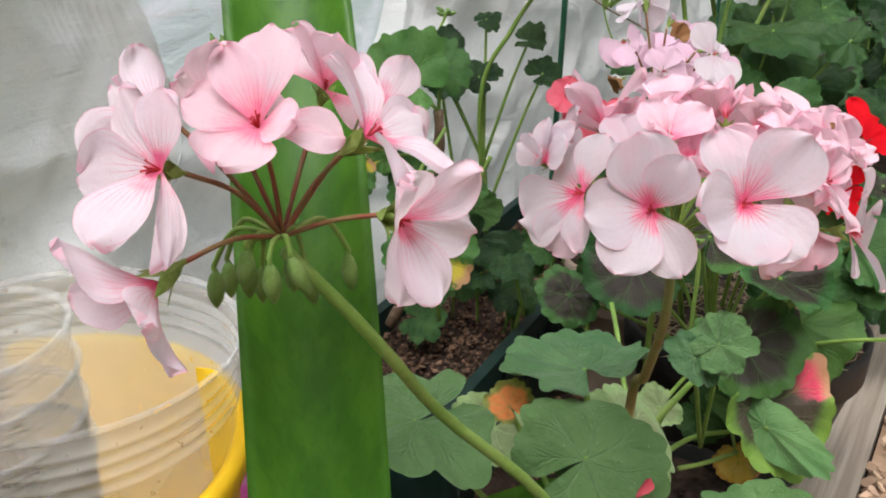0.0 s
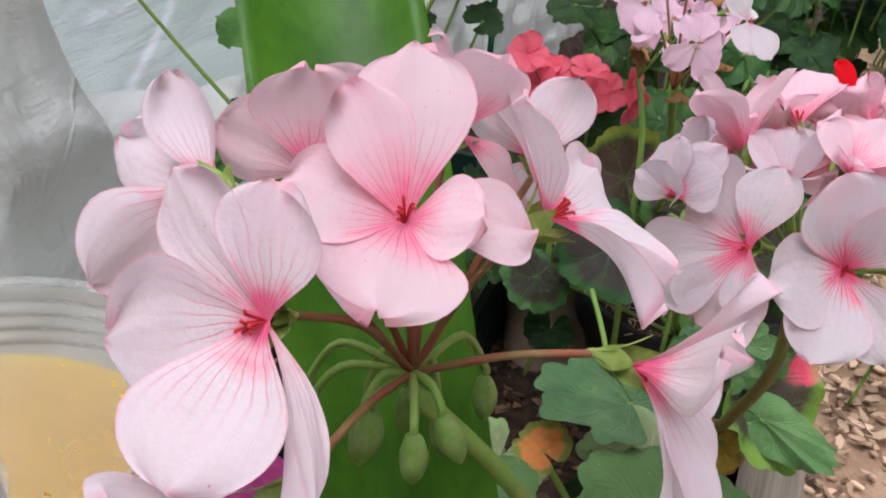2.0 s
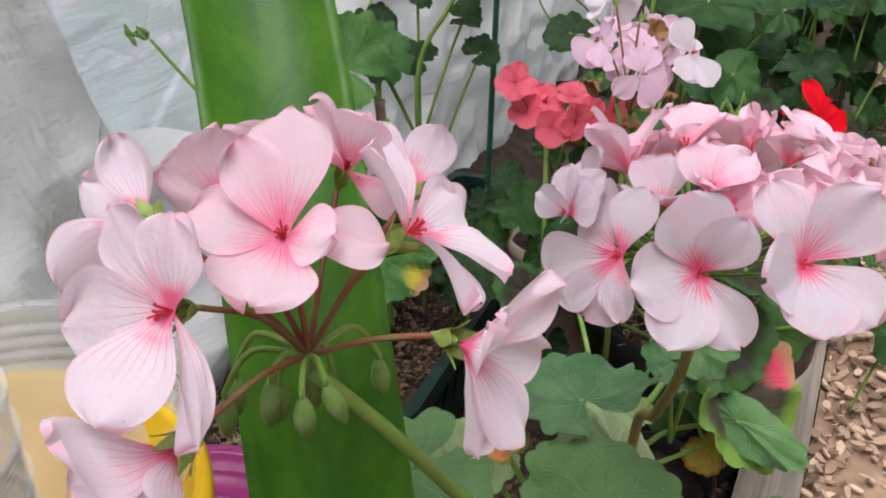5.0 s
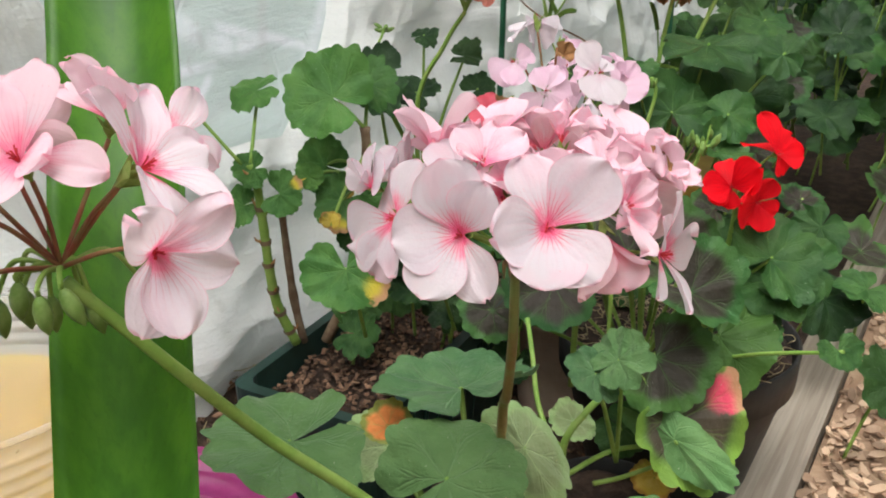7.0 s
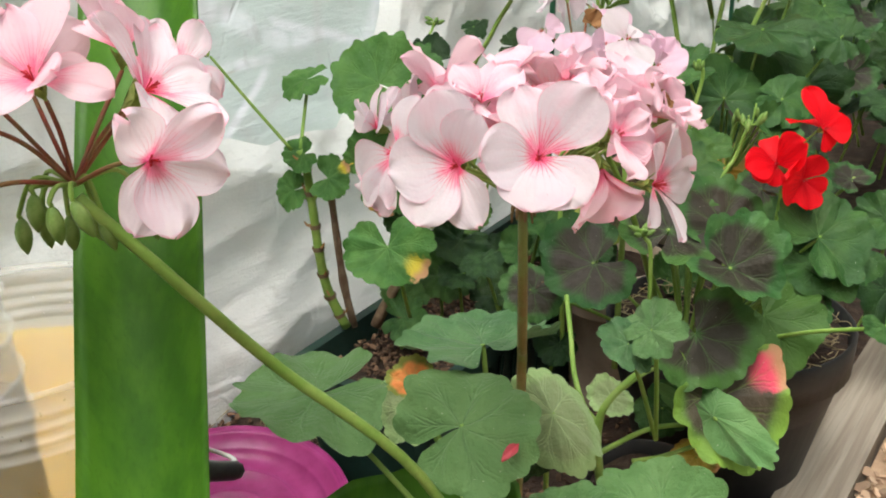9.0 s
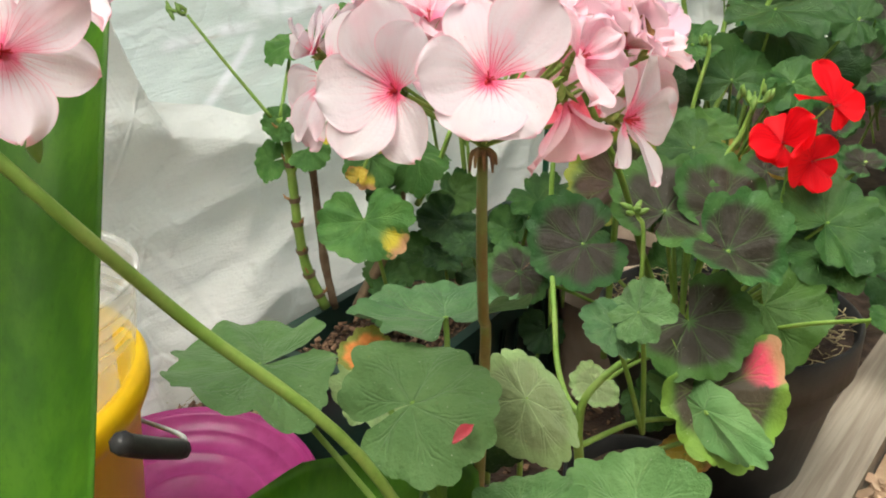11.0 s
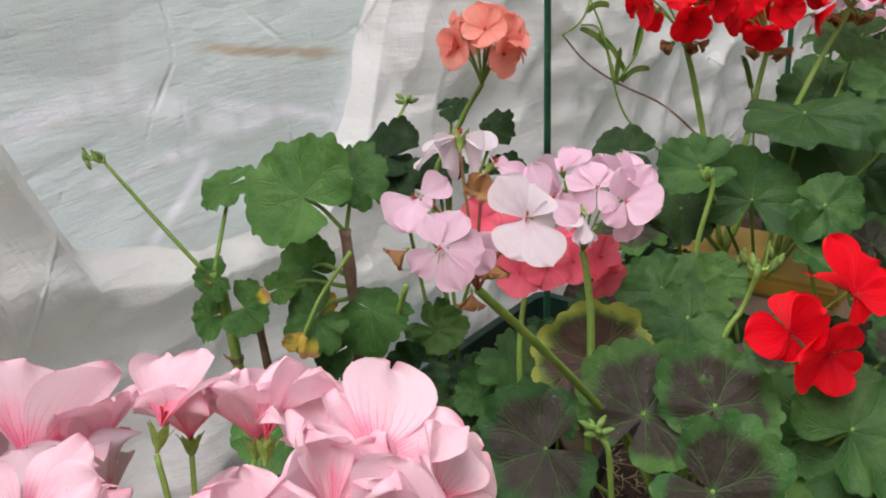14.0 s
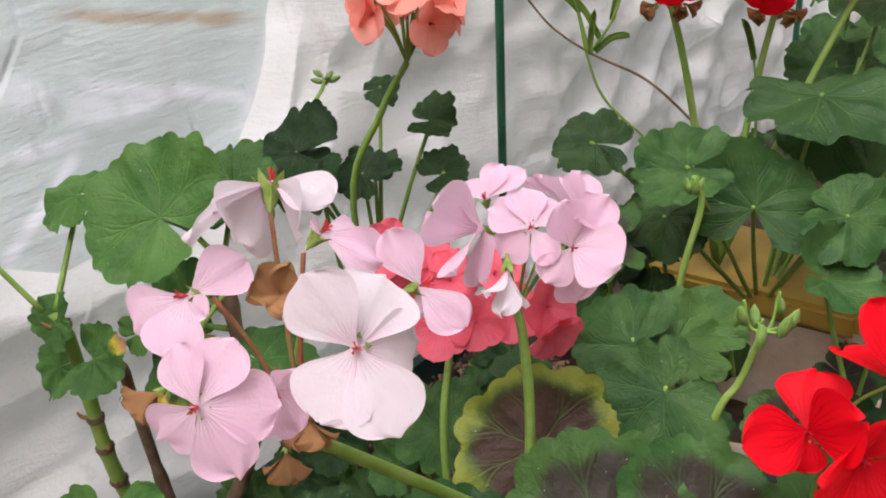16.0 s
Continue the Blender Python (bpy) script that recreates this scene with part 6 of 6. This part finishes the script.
# ---- pots and things round the plants ----
def trough(at, turn, wide, long, high):
    """A long planter with a folded rim and ribbed sides."""
    ob = thing("planter_trough", at, "dark green plastic planter trough with a folded rim", "planter")
    m = Matrix.Translation(at) @ turn.to_4x4()
    bm = bmesh.new()
    rings = []
    for w, l, z in ((wide * 0.8, long - 0.05, 0.0), (wide - 0.014, long - 0.014, high - 0.02), (wide, long, high - 0.02), (wide, long, high), (wide - 0.022, long - 0.022, high), (wide - 0.024, long - 0.024, high - 0.03), (wide * 0.78, long - 0.056, 0.01)):
        ring = []
        for cx, cy in ((-1, -1), (1, -1), (1, 1), (-1, 1)):
            for k in range(5):
                a = math.atan2(cy, cx) + (k / 4 - 0.5) * math.pi / 2
                c = 0.014
                ring.append(bm.verts.new((cx * (w / 2 - c) + c * math.cos(a), cy * (l / 2 - c) + c * math.sin(a), z)))
        rings.append(ring)
    for a, b in zip(rings, rings[1:]):
        for j in range(20):
            bm.faces.new((a[j], a[(j + 1) % 20], b[(j + 1) % 20], b[j]))
    bm.faces.new(rings[0][::-1])
    bm.faces.new(rings[-1])
    mesh = bpy.data.meshes.new("shell")
    bm.to_mesh(mesh)
    bm.free()
    solid("shell", mesh, GREEN_PLASTIC, m, ob)
    rib = box_mesh("rib", 0.006, 0.006, high - 0.03, 0.002)
    rib.materials.append(GREEN_PLASTIC)
    for k in range(16):
        for side in (-1, 1):
            y = -long / 2 + 0.04 + k * (long - 0.08) / 15
            solid("rib", rib, None, m @ pose(side * (wide * 0.45 - 0.004), y, high / 2 - 0.008, 0, side * 7, 0), ob)
    n = 40
    verts = []
    for i in range(n):
        for j in range(n):
            x, y = (i / (n - 1) - 0.5) * (wide - 0.023), (j / (n - 1) - 0.5) * (long - 0.024)
            verts.append((x, y, high - 0.028 + 0.007 * noise.noise(Vector((x, y, 0)) * 30) + 0.005 * noise.noise(Vector((x, y, 3)) * 80)))
    solid("potting_soil", mesh_of("potting_soil", verts, grid_faces(n, n)), SOIL, m, ob)
    return ob


AT = Vector((-0.12, 0.638, 0)) + Vector((0.89, -0.455, 0)) * 0.0775 + Vector((0.455, 0.89, 0)) * 0.25
trough((AT.x, AT.y, GROUND), Matrix(((0.89, 0.455, 0), (-0.455, 0.89, 0), (0, 0, 1))), 0.155, 0.5, 0.15)


def pot(at, r_top, r_foot, high, material, label, fill=None, rim=0.02, name="plant_pot"):
    ob = thing(name, at, label, "pot", "plant pots")
    m = Matrix.Translation(at)
    shell = lathe_mesh("shell", [(0.001, 0.0), (r_foot, 0.0), (r_foot, 0.004), (r_top - 0.006, high - rim), (r_top, high - rim), (r_top + 0.001, high - 0.002), (r_top - 0.001, high), (r_top - 0.003, high - 0.001), (r_top - 0.005, high - rim), (r_foot - 0.003, 0.006), (0.001, 0.006)], 56)
    solid("shell", shell, material, m, ob)
    n = 14
    verts = [(0, 0, high - 0.012)]
    for i in range(1, n):
        for j in range(40):
            a, r = 2 * math.pi * j / 40, (r_top - 0.006) * i / (n - 1)
            p = Vector((r * math.cos(a), r * math.sin(a), 0))
            verts.append((p.x, p.y, high - 0.013 + 0.006 * noise.noise(p * 40)))
    faces = [(0, 1 + j, 1 + (j + 1) % 40) for j in range(40)]
    for i in range(n - 2):
        faces += [(1 + i * 40 + j, 1 + i * 40 + (j + 1) % 40, 1 + (i + 1) * 40 + (j + 1) % 40, 1 + (i + 1) * 40 + j) for j in range(40)]
    solid("potting_soil", mesh_of("potting_soil", verts, faces), fill or SOIL, m, ob)
    return ob


pot((0.29, 0.69, GROUND), 0.108, 0.072, 0.175, BLACK_PLASTIC, "black plastic pot holding the scarlet geranium", SOIL, 0.035)
pot((0.095, 0.305, GROUND), 0.055, 0.04, 0.15, LABEL_WHITE, "white plastic pot under the pale pink geranium")
pot((0.2, 0.53, GROUND), 0.05, 0.038, 0.115, BLACK_PLASTIC, "black plastic pot hidden under zonal leaves")
pot((0.33, 0.95, GROUND), 0.1, 0.07, 0.15, TERRACOTTA, "pale clay pot deep among leaves")
pot((0.2, 0.84, GROUND), 0.06, 0.045, 0.17, TERRACOTTA, "small pale clay pot behind the lilac geranium")


def moss_strands(name, centre, radius, count, z, seed, material, label):
    rnd = random.Random(seed)
    verts, faces = [], []
    for _ in range(count):
        a, r = rnd.uniform(0, 6.28), radius * math.sqrt(rnd.random())
        p = Vector((centre[0] + r * math.cos(a), centre[1] + r * math.sin(a), 0))
        p.z = (soil_height(p) if z is None else z) + rnd.uniform(0, 0.01)
        d = Vector((rnd.uniform(-1, 1), rnd.uniform(-1, 1), rnd.uniform(-0.3, 0.5))) * 0.016
        q = Vector((rnd.uniform(-1, 1), rnd.uniform(-1, 1), rnd.uniform(-0.2, 0.5))) * 0.01
        part = tube_mesh("s", [p, p + d * 0.5 + q * 0.5, p + d], 0.0006, 0.0004, 4, 2)
        base = len(verts)
        verts += [v.co.copy() for v in part.vertices]
        faces += [tuple(base + i for i in f.vertices) for f in part.polygons]
        bpy.data.meshes.remove(part)
    return solid(name, mesh_of(name, verts, faces), material, label=label, category="moss", kind="stuff")


moss_strands("moss", (0.29, 0.69), 0.098, 420, 0.197, 31, MOSS, "dry straw coloured moss in the black pot")
moss_strands("moss", (-0.125, 0.645), 0.035, 420, None, 32, MOSS, "clump of dry moss on the soil by the trough")

# timber edge of the bed
EDGE = Matrix(((0.84, 0.54, 0), (-0.54, 0.84, 0), (0, 0, 1)))
middle = Vector((0.52, 0.82, 0.033)) - Vector((0.84, -0.54, 0)) * 0.027
solid("timber_edging", box_mesh("timber_edging", 0.054, 2.4, 0.055, wear=0.0025), TIMBER, Matrix.Translation(middle) @ EDGE.to_4x4(), label="weathered grey timber edging along the bed", category="timber")

crumbs = []
for k in range(6):
    m = box_mesh("crumb", 1.0, 0.6, 0.3, wear=0.0)
    for v in m.vertices:
        v.co += Vector((noise.noise(v.co * 2 + Vector((k, 0, 0))), noise.noise(v.co * 2 + Vector((0, k, 5))), noise.noise(v.co * 2 + Vector((3, 0, k))))) * 0.25
    crumbs.append(m)


def chip_mesh(seed):
    rnd = random.Random(seed)
    pts = [Vector((rnd.uniform(0.6, 1.0) * math.cos(a) * 0.5, rnd.uniform(0.5, 1.0) * math.sin(a) * 0.28, 0)) for a in (k * 6.283 / 6 for k in range(6))]
    verts = [p + UP * (0.06 + rnd.uniform(-0.03, 0.03)) for p in pts] + [p - UP * 0.05 for p in pts]
    faces = [tuple(range(6)), tuple(range(11, 5, -1))] + [(j, j + 6, (j + 1) % 6 + 6, (j + 1) % 6) for j in range(6)]
    return mesh_of("chip", verts, faces, smooth=False)


chips = [chip_mesh(k) for k in range(7)]


def on_path(rnd):
    return Vector((0.52, 0.82, 0)) + Vector((0.84, -0.54, 0)) * rnd.uniform(0.004, 0.55) + Vector((0.54, 0.84, 0)) * rnd.uniform(-0.6, 1.3) + UP * (GROUND + rnd.uniform(0.012, 0.024))


def on_soil(rnd):
    p = Vector((rnd.uniform(-0.34, 0.42), rnd.uniform(0.3, 0.95), 0))
    return p + UP * (soil_height(p) + rnd.uniform(-0.001, 0.006))


def in_trough(rnd):
    p = AT + Vector((0.89, -0.455, 0)) * rnd.uniform(-0.06, 0.06) + Vector((0.455, 0.89, 0)) * rnd.uniform(-0.22, 0.2)
    return p + UP * (GROUND + 0.125 + rnd.uniform(0.0, 0.008))


def path_mesh():
    verts = []
    for i in range(40):
        for j in range(24):
            p = Vector((0.52, 0.82, 0)) + Vector((0.84, -0.54, 0)) * (0.002 + 0.04 * j) + Vector((0.54, 0.84, 0)) * (-1.6 + 0.09 * i)
            verts.append((p.x, p.y, GROUND + 0.012 + 0.006 * noise.noise(p * 30)))
    return mesh_of("path", verts, grid_faces(40, 24))


solid("path", path_mesh(), PATH_DUST, label="pale brown path of trodden wood dust", kind="structure")
scattered("wood_chips", chips, 9500, on_path, (0.008, 0.026), CHIP, "pale brown wood chips on the path", "wood chips", 41)


def by_trough(rnd):
    p = Vector((rnd.uniform(-0.34, -0.03), rnd.uniform(0.5, 0.86), 0))
    while (p - Vector((-0.15, 0.535, 0))).length < 0.118:  # clear of the saucer
        p = Vector((rnd.uniform(-0.34, -0.03), rnd.uniform(0.5, 0.86), 0))
    return p + UP * (soil_height(p) + rnd.uniform(-0.001, 0.007))


def litter_mesh(name, count, seed):
    """Straws and rootlets strewn over the soil."""
    rnd = random.Random(seed)
    verts, faces = [], []
    for _ in range(count):
        p = by_trough(rnd) + UP * 0.002
        a, long = rnd.uniform(0, 6.3), rnd.uniform(0.012, 0.045)
        d = Vector((math.cos(a), math.sin(a), rnd.uniform(-0.12, 0.2))) * long
        bend = Vector((-d.y, d.x, 0)) * rnd.uniform(-0.25, 0.25)
        part = tube_mesh("s", [p, p + d * 0.5 + bend, p + d], rnd.uniform(0.0004, 0.0011), 0.0004, 4, 3)
        base = len(verts)
        verts += [v.co.copy() for v in part.vertices]
        faces += [tuple(base + i for i in f.vertices) for f in part.polygons]
        bpy.data.meshes.remove(part)
    return mesh_of(name, verts, faces)


solid("straw_litter", litter_mesh("straw_litter", 170, 61), MOSS, label="pale straws and rootlets strewn on the soil", category="litter", kind="stuff")
scattered("bark_flakes", chips, 520, by_trough, (0.004, 0.017), FLAKE, "brown bark flakes on the soil by the trough", "bark", 62)
scattered("soil_crumbs", crumbs, 3200, on_soil, (0.003, 0.011), CLOD, "brown bark crumbs and clods on the bed", "soil", 42)
scattered("soil_crumbs", crumbs, 1900, in_trough, (0.002, 0.0065), CLOD, "reddish brown bark crumbs in the trough", "soil", 43)

# bucket
bucket = thing("bucket", (-0.232, 0.388, GROUND), "bright yellow plastic bucket holding clear plastic pots", "bucket")
at_bucket = Matrix.Translation((-0.232, 0.388, GROUND))
solid("body", lathe_mesh("body", [(0.001, 0.0), (0.1, 0.0), (0.102, 0.004), (0.126, 0.225), (0.131, 0.228), (0.1345, 0.236), (0.135, 0.246), (0.132, 0.252), (0.127, 0.252), (0.1235, 0.246), (0.099, 0.008), (0.001, 0.006)], 96), YELLOW_PLASTIC, at_bucket, bucket)
stem(bucket, [(-0.073, 0.341, 0.289), (-0.075, 0.345, 0.285), (-0.069, 0.362, 0.271), (-0.066, 0.385, 0.254)], 0.0062, 0.0058, GRIP_PLASTIC, "handle_grip")
stem(bucket, [(-0.066, 0.385, 0.254), (-0.084, 0.42, 0.238), (-0.139, 0.47, 0.213)], 0.0016, 0.0016, ALUMINIUM, "handle_wire")
ROOTS = (-0.145, 0.665, soil_height(Vector((-0.145, 0.665, 0))))


def clear_pot(at, r_top, r_foot, high, lean, label, plastic):
    """A clear plastic pot with stepped rings under its lip."""
    prof = [(r_foot - 0.012, 0.001), (r_foot, 0.0)]
    for k in range(4):
        z = high * (0.85 + 0.03 * k)
        r = r_foot + (r_top - r_foot) * z / high
        prof += [(r, z), (r + 0.0013, z + 0.0015), (r + 0.0013, z + 0.0035), (r, z + 0.005)]
    prof += [(r_top, high - 0.0045)]
    m = Matrix.Translation(at) @ pose(0, 0, 0, *lean)
    ob = thing("clear_pot", at, label, "pot", "clear plastic pots")
    solid("wall", lathe_mesh("wall", prof, 64), plastic, m, ob)
    solid("rim", lathe_mesh("rim", [(r_top, high - 0.004), (r_top + 0.003, high - 0.003), (r_top + 0.003, high - 0.0003), (r_top + 0.0012, high), (r_top - 0.0004, high - 0.002)], 64), CLEAR_RIM, m, ob)
    return ob


clear_pot((-0.21, 0.395, 0.06), 0.1, 0.076, 0.285, (-2, 2, 0), "large clear plastic pot standing in the yellow bucket", CLEAR)
for k in range(4):
    clear_pot((-0.198, 0.343, 0.185 + 0.024 * k), 0.044, 0.032, 0.13, (3, -3, 0), "clear plastic cup in a stack in the bucket", CUP)

# magenta saucer
saucer = lathe_mesh("saucer", [(0.001, 0.0), (0.08, 0.0), (0.087, 0.004), (0.094, 0.017), (0.1055, 0.0195), (0.107, 0.0225), (0.105, 0.0238), (0.1025, 0.0222), (0.1005, 0.0222), (0.0985, 0.0238), (0.096, 0.0215), (0.0905, 0.0125), (0.088, 0.0125), (0.0865, 0.0105), (0.082, 0.0055), (0.066, 0.005), (0.064, 0.0078), (0.061, 0.0078), (0.059, 0.005), (0.04, 0.005), (0.0385, 0.0068), (0.036, 0.005), (0.001, 0.005)], 96)
solid("saucer", saucer, PURPLE_PLASTIC, pose(-0.15, 0.535, soil_height(Vector((-0.15, 0.535, 0))) + 0.028, 5, 7, 0), label="magenta plastic plant saucer lying on the soil", category="saucer")

# stake and climbing stem
solid("stake", tube_mesh("stake", [STAKE_FOOT, STAKE_TOP], 0.0035, 0.0032, 10, 12), STAKE_GREEN, label="dark green coated plant stake by the fleece", category="stake")
solid("stake", tube_mesh("stake", [STAKE_FOOT2, STAKE_TOP2], 0.0035, 0.0032, 10, 12), STAKE_GREEN, label="dark green coated plant stake among far leaves", category="stake")


# white fleece hanging in front of the stretched sheet
def ridge(p):
    return 1 - abs(noise.noise(p)) * 2.2


def drape(s, z):
    slow = 0.02 * noise.noise(Vector((s * 2.6, z * 2.2, 3)))
    crease = 0.017 * ridge(Vector((s * 4.5 + z * 2.5, z * 5.0 - s * 2, 7))) + 0.010 * ridge(Vector((s * 9 - z * 7, z * 10 + s * 3, 11)))
    tall = 0.012 * ridge(Vector((s * 5.5 + 0.8 * z, z * 0.7, 5))) * min(1.0, max(0.0, s + 0.1) * 5)
    near = noise.voronoi(Vector((s * 8 + z * 3, z * 9 - s * 2, 2)))[0]
    facets = 0.026 * (near[1] - near[0]) + 0.010 * near[0]
    return 0.012 + slow + crease + tall + facets


HEM = ((-2.3, 1.3), (-0.36, 1.1), (-0.30, 0.62), (-0.268, 0.496), (-0.238, 0.421), (-0.224, 0.382), (-0.177, 0.368), (-0.127, 0.353), (-0.022, 0.347), (0.055, 0.416), (0.109, 0.517), (0.2, 0.75), (0.32, 1.3), (2.6, 1.3))


def hem(s):
    """How high the loose fleece reaches along the wall."""
    for (a, za), (b, zb) in zip(HEM, HEM[1:]):
        if a <= s <= b:
            return za + (zb - za) * (s - a) / (b - a) + 0.006 * noise.noise(Vector((s * 20, 0, 0)))
    return 1.3


def hanging(s, k):
    z = GROUND - 0.02 + k * (hem(s) - GROUND + 0.02)
    return WALL + max(0.002, drape(s, z) - 0.02 * max(0.0, k - 0.92) * 12), z


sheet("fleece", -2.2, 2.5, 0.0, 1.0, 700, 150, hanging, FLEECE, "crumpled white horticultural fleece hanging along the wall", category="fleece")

# the rest of the greenhouse, assumed, behind and beside the camera
# these walls are added in a dim colour to cut bounced light
for name, s, d, turn, w, h in (("wall_end", 2.5, 1.05, 0, 2.5, 2.0), ("wall_front", -2.3, 1.05, 0, 2.5, 2.0), ("wall_far_side", 0.1, 2.2, 90, 4.8, 2.0)):
    p = in_bed(s, d, h / 2)
    solid(name, box_mesh(name, w, 0.03, h, 0.004), HOUSE, Matrix.Translation(p) @ BED.to_4x4() @ pose(0, 0, 0, 0, 0, turn), label="assumed dim grey green wall that cuts bounced light", kind="structure")
roof = thing("ceiling", tuple(in_bed(0.1, 1.1, 2.02)), "glass greenhouse roof on pale bars", "roof", kind="structure")
for k in range(5):
    pane = solid("pane", box_mesh("pane", 2.3, 0.93, 0.006, 0.001), GLASS, Matrix.Translation(in_bed(-1.8 + 0.96 * k, 1.1, 2.03)) @ BED.to_4x4(), roof)
    pane.visible_shadow = False
    solid("bar", box_mesh("bar", 2.3, 0.03, 0.04, 0.003), ALUMINIUM, Matrix.Translation(in_bed(-2.28 + 0.96 * k, 1.1, 2.0)) @ BED.to_4x4(), roof)

# a tangle of dry roots on the soil
def tangle_mesh(name, at, count, seed):
    rnd = random.Random(seed)
    verts, faces = [], []
    for k in range(count):
        p = Vector(at) + Vector((rnd.gauss(0, 0.014), rnd.gauss(0, 0.012), rnd.uniform(0, 0.012)))
        q = p + Vector((rnd.uniform(-0.03, 0.03), rnd.uniform(-0.03, 0.03), rnd.uniform(-0.004, 0.012)))
        mid = p.lerp(q, 0.5) + Vector((rnd.uniform(-0.01, 0.01), rnd.uniform(-0.01, 0.01), rnd.uniform(0, 0.012)))
        strand = tube_mesh("strand", [p, mid, q], 0.0007, 0.0003, 4, 4)
        base = len(verts)
        verts += [v.co.copy() for v in strand.vertices]
        faces += [tuple(base + i for i in f.vertices) for f in strand.polygons]
        bpy.data.meshes.remove(strand)
    return mesh_of(name, verts, faces)


solid("dry_roots", tangle_mesh("dry_roots", ROOTS, 46, 4), MOSS, label="tangle of pale dry roots on dark soil", category="roots", kind="stuff")
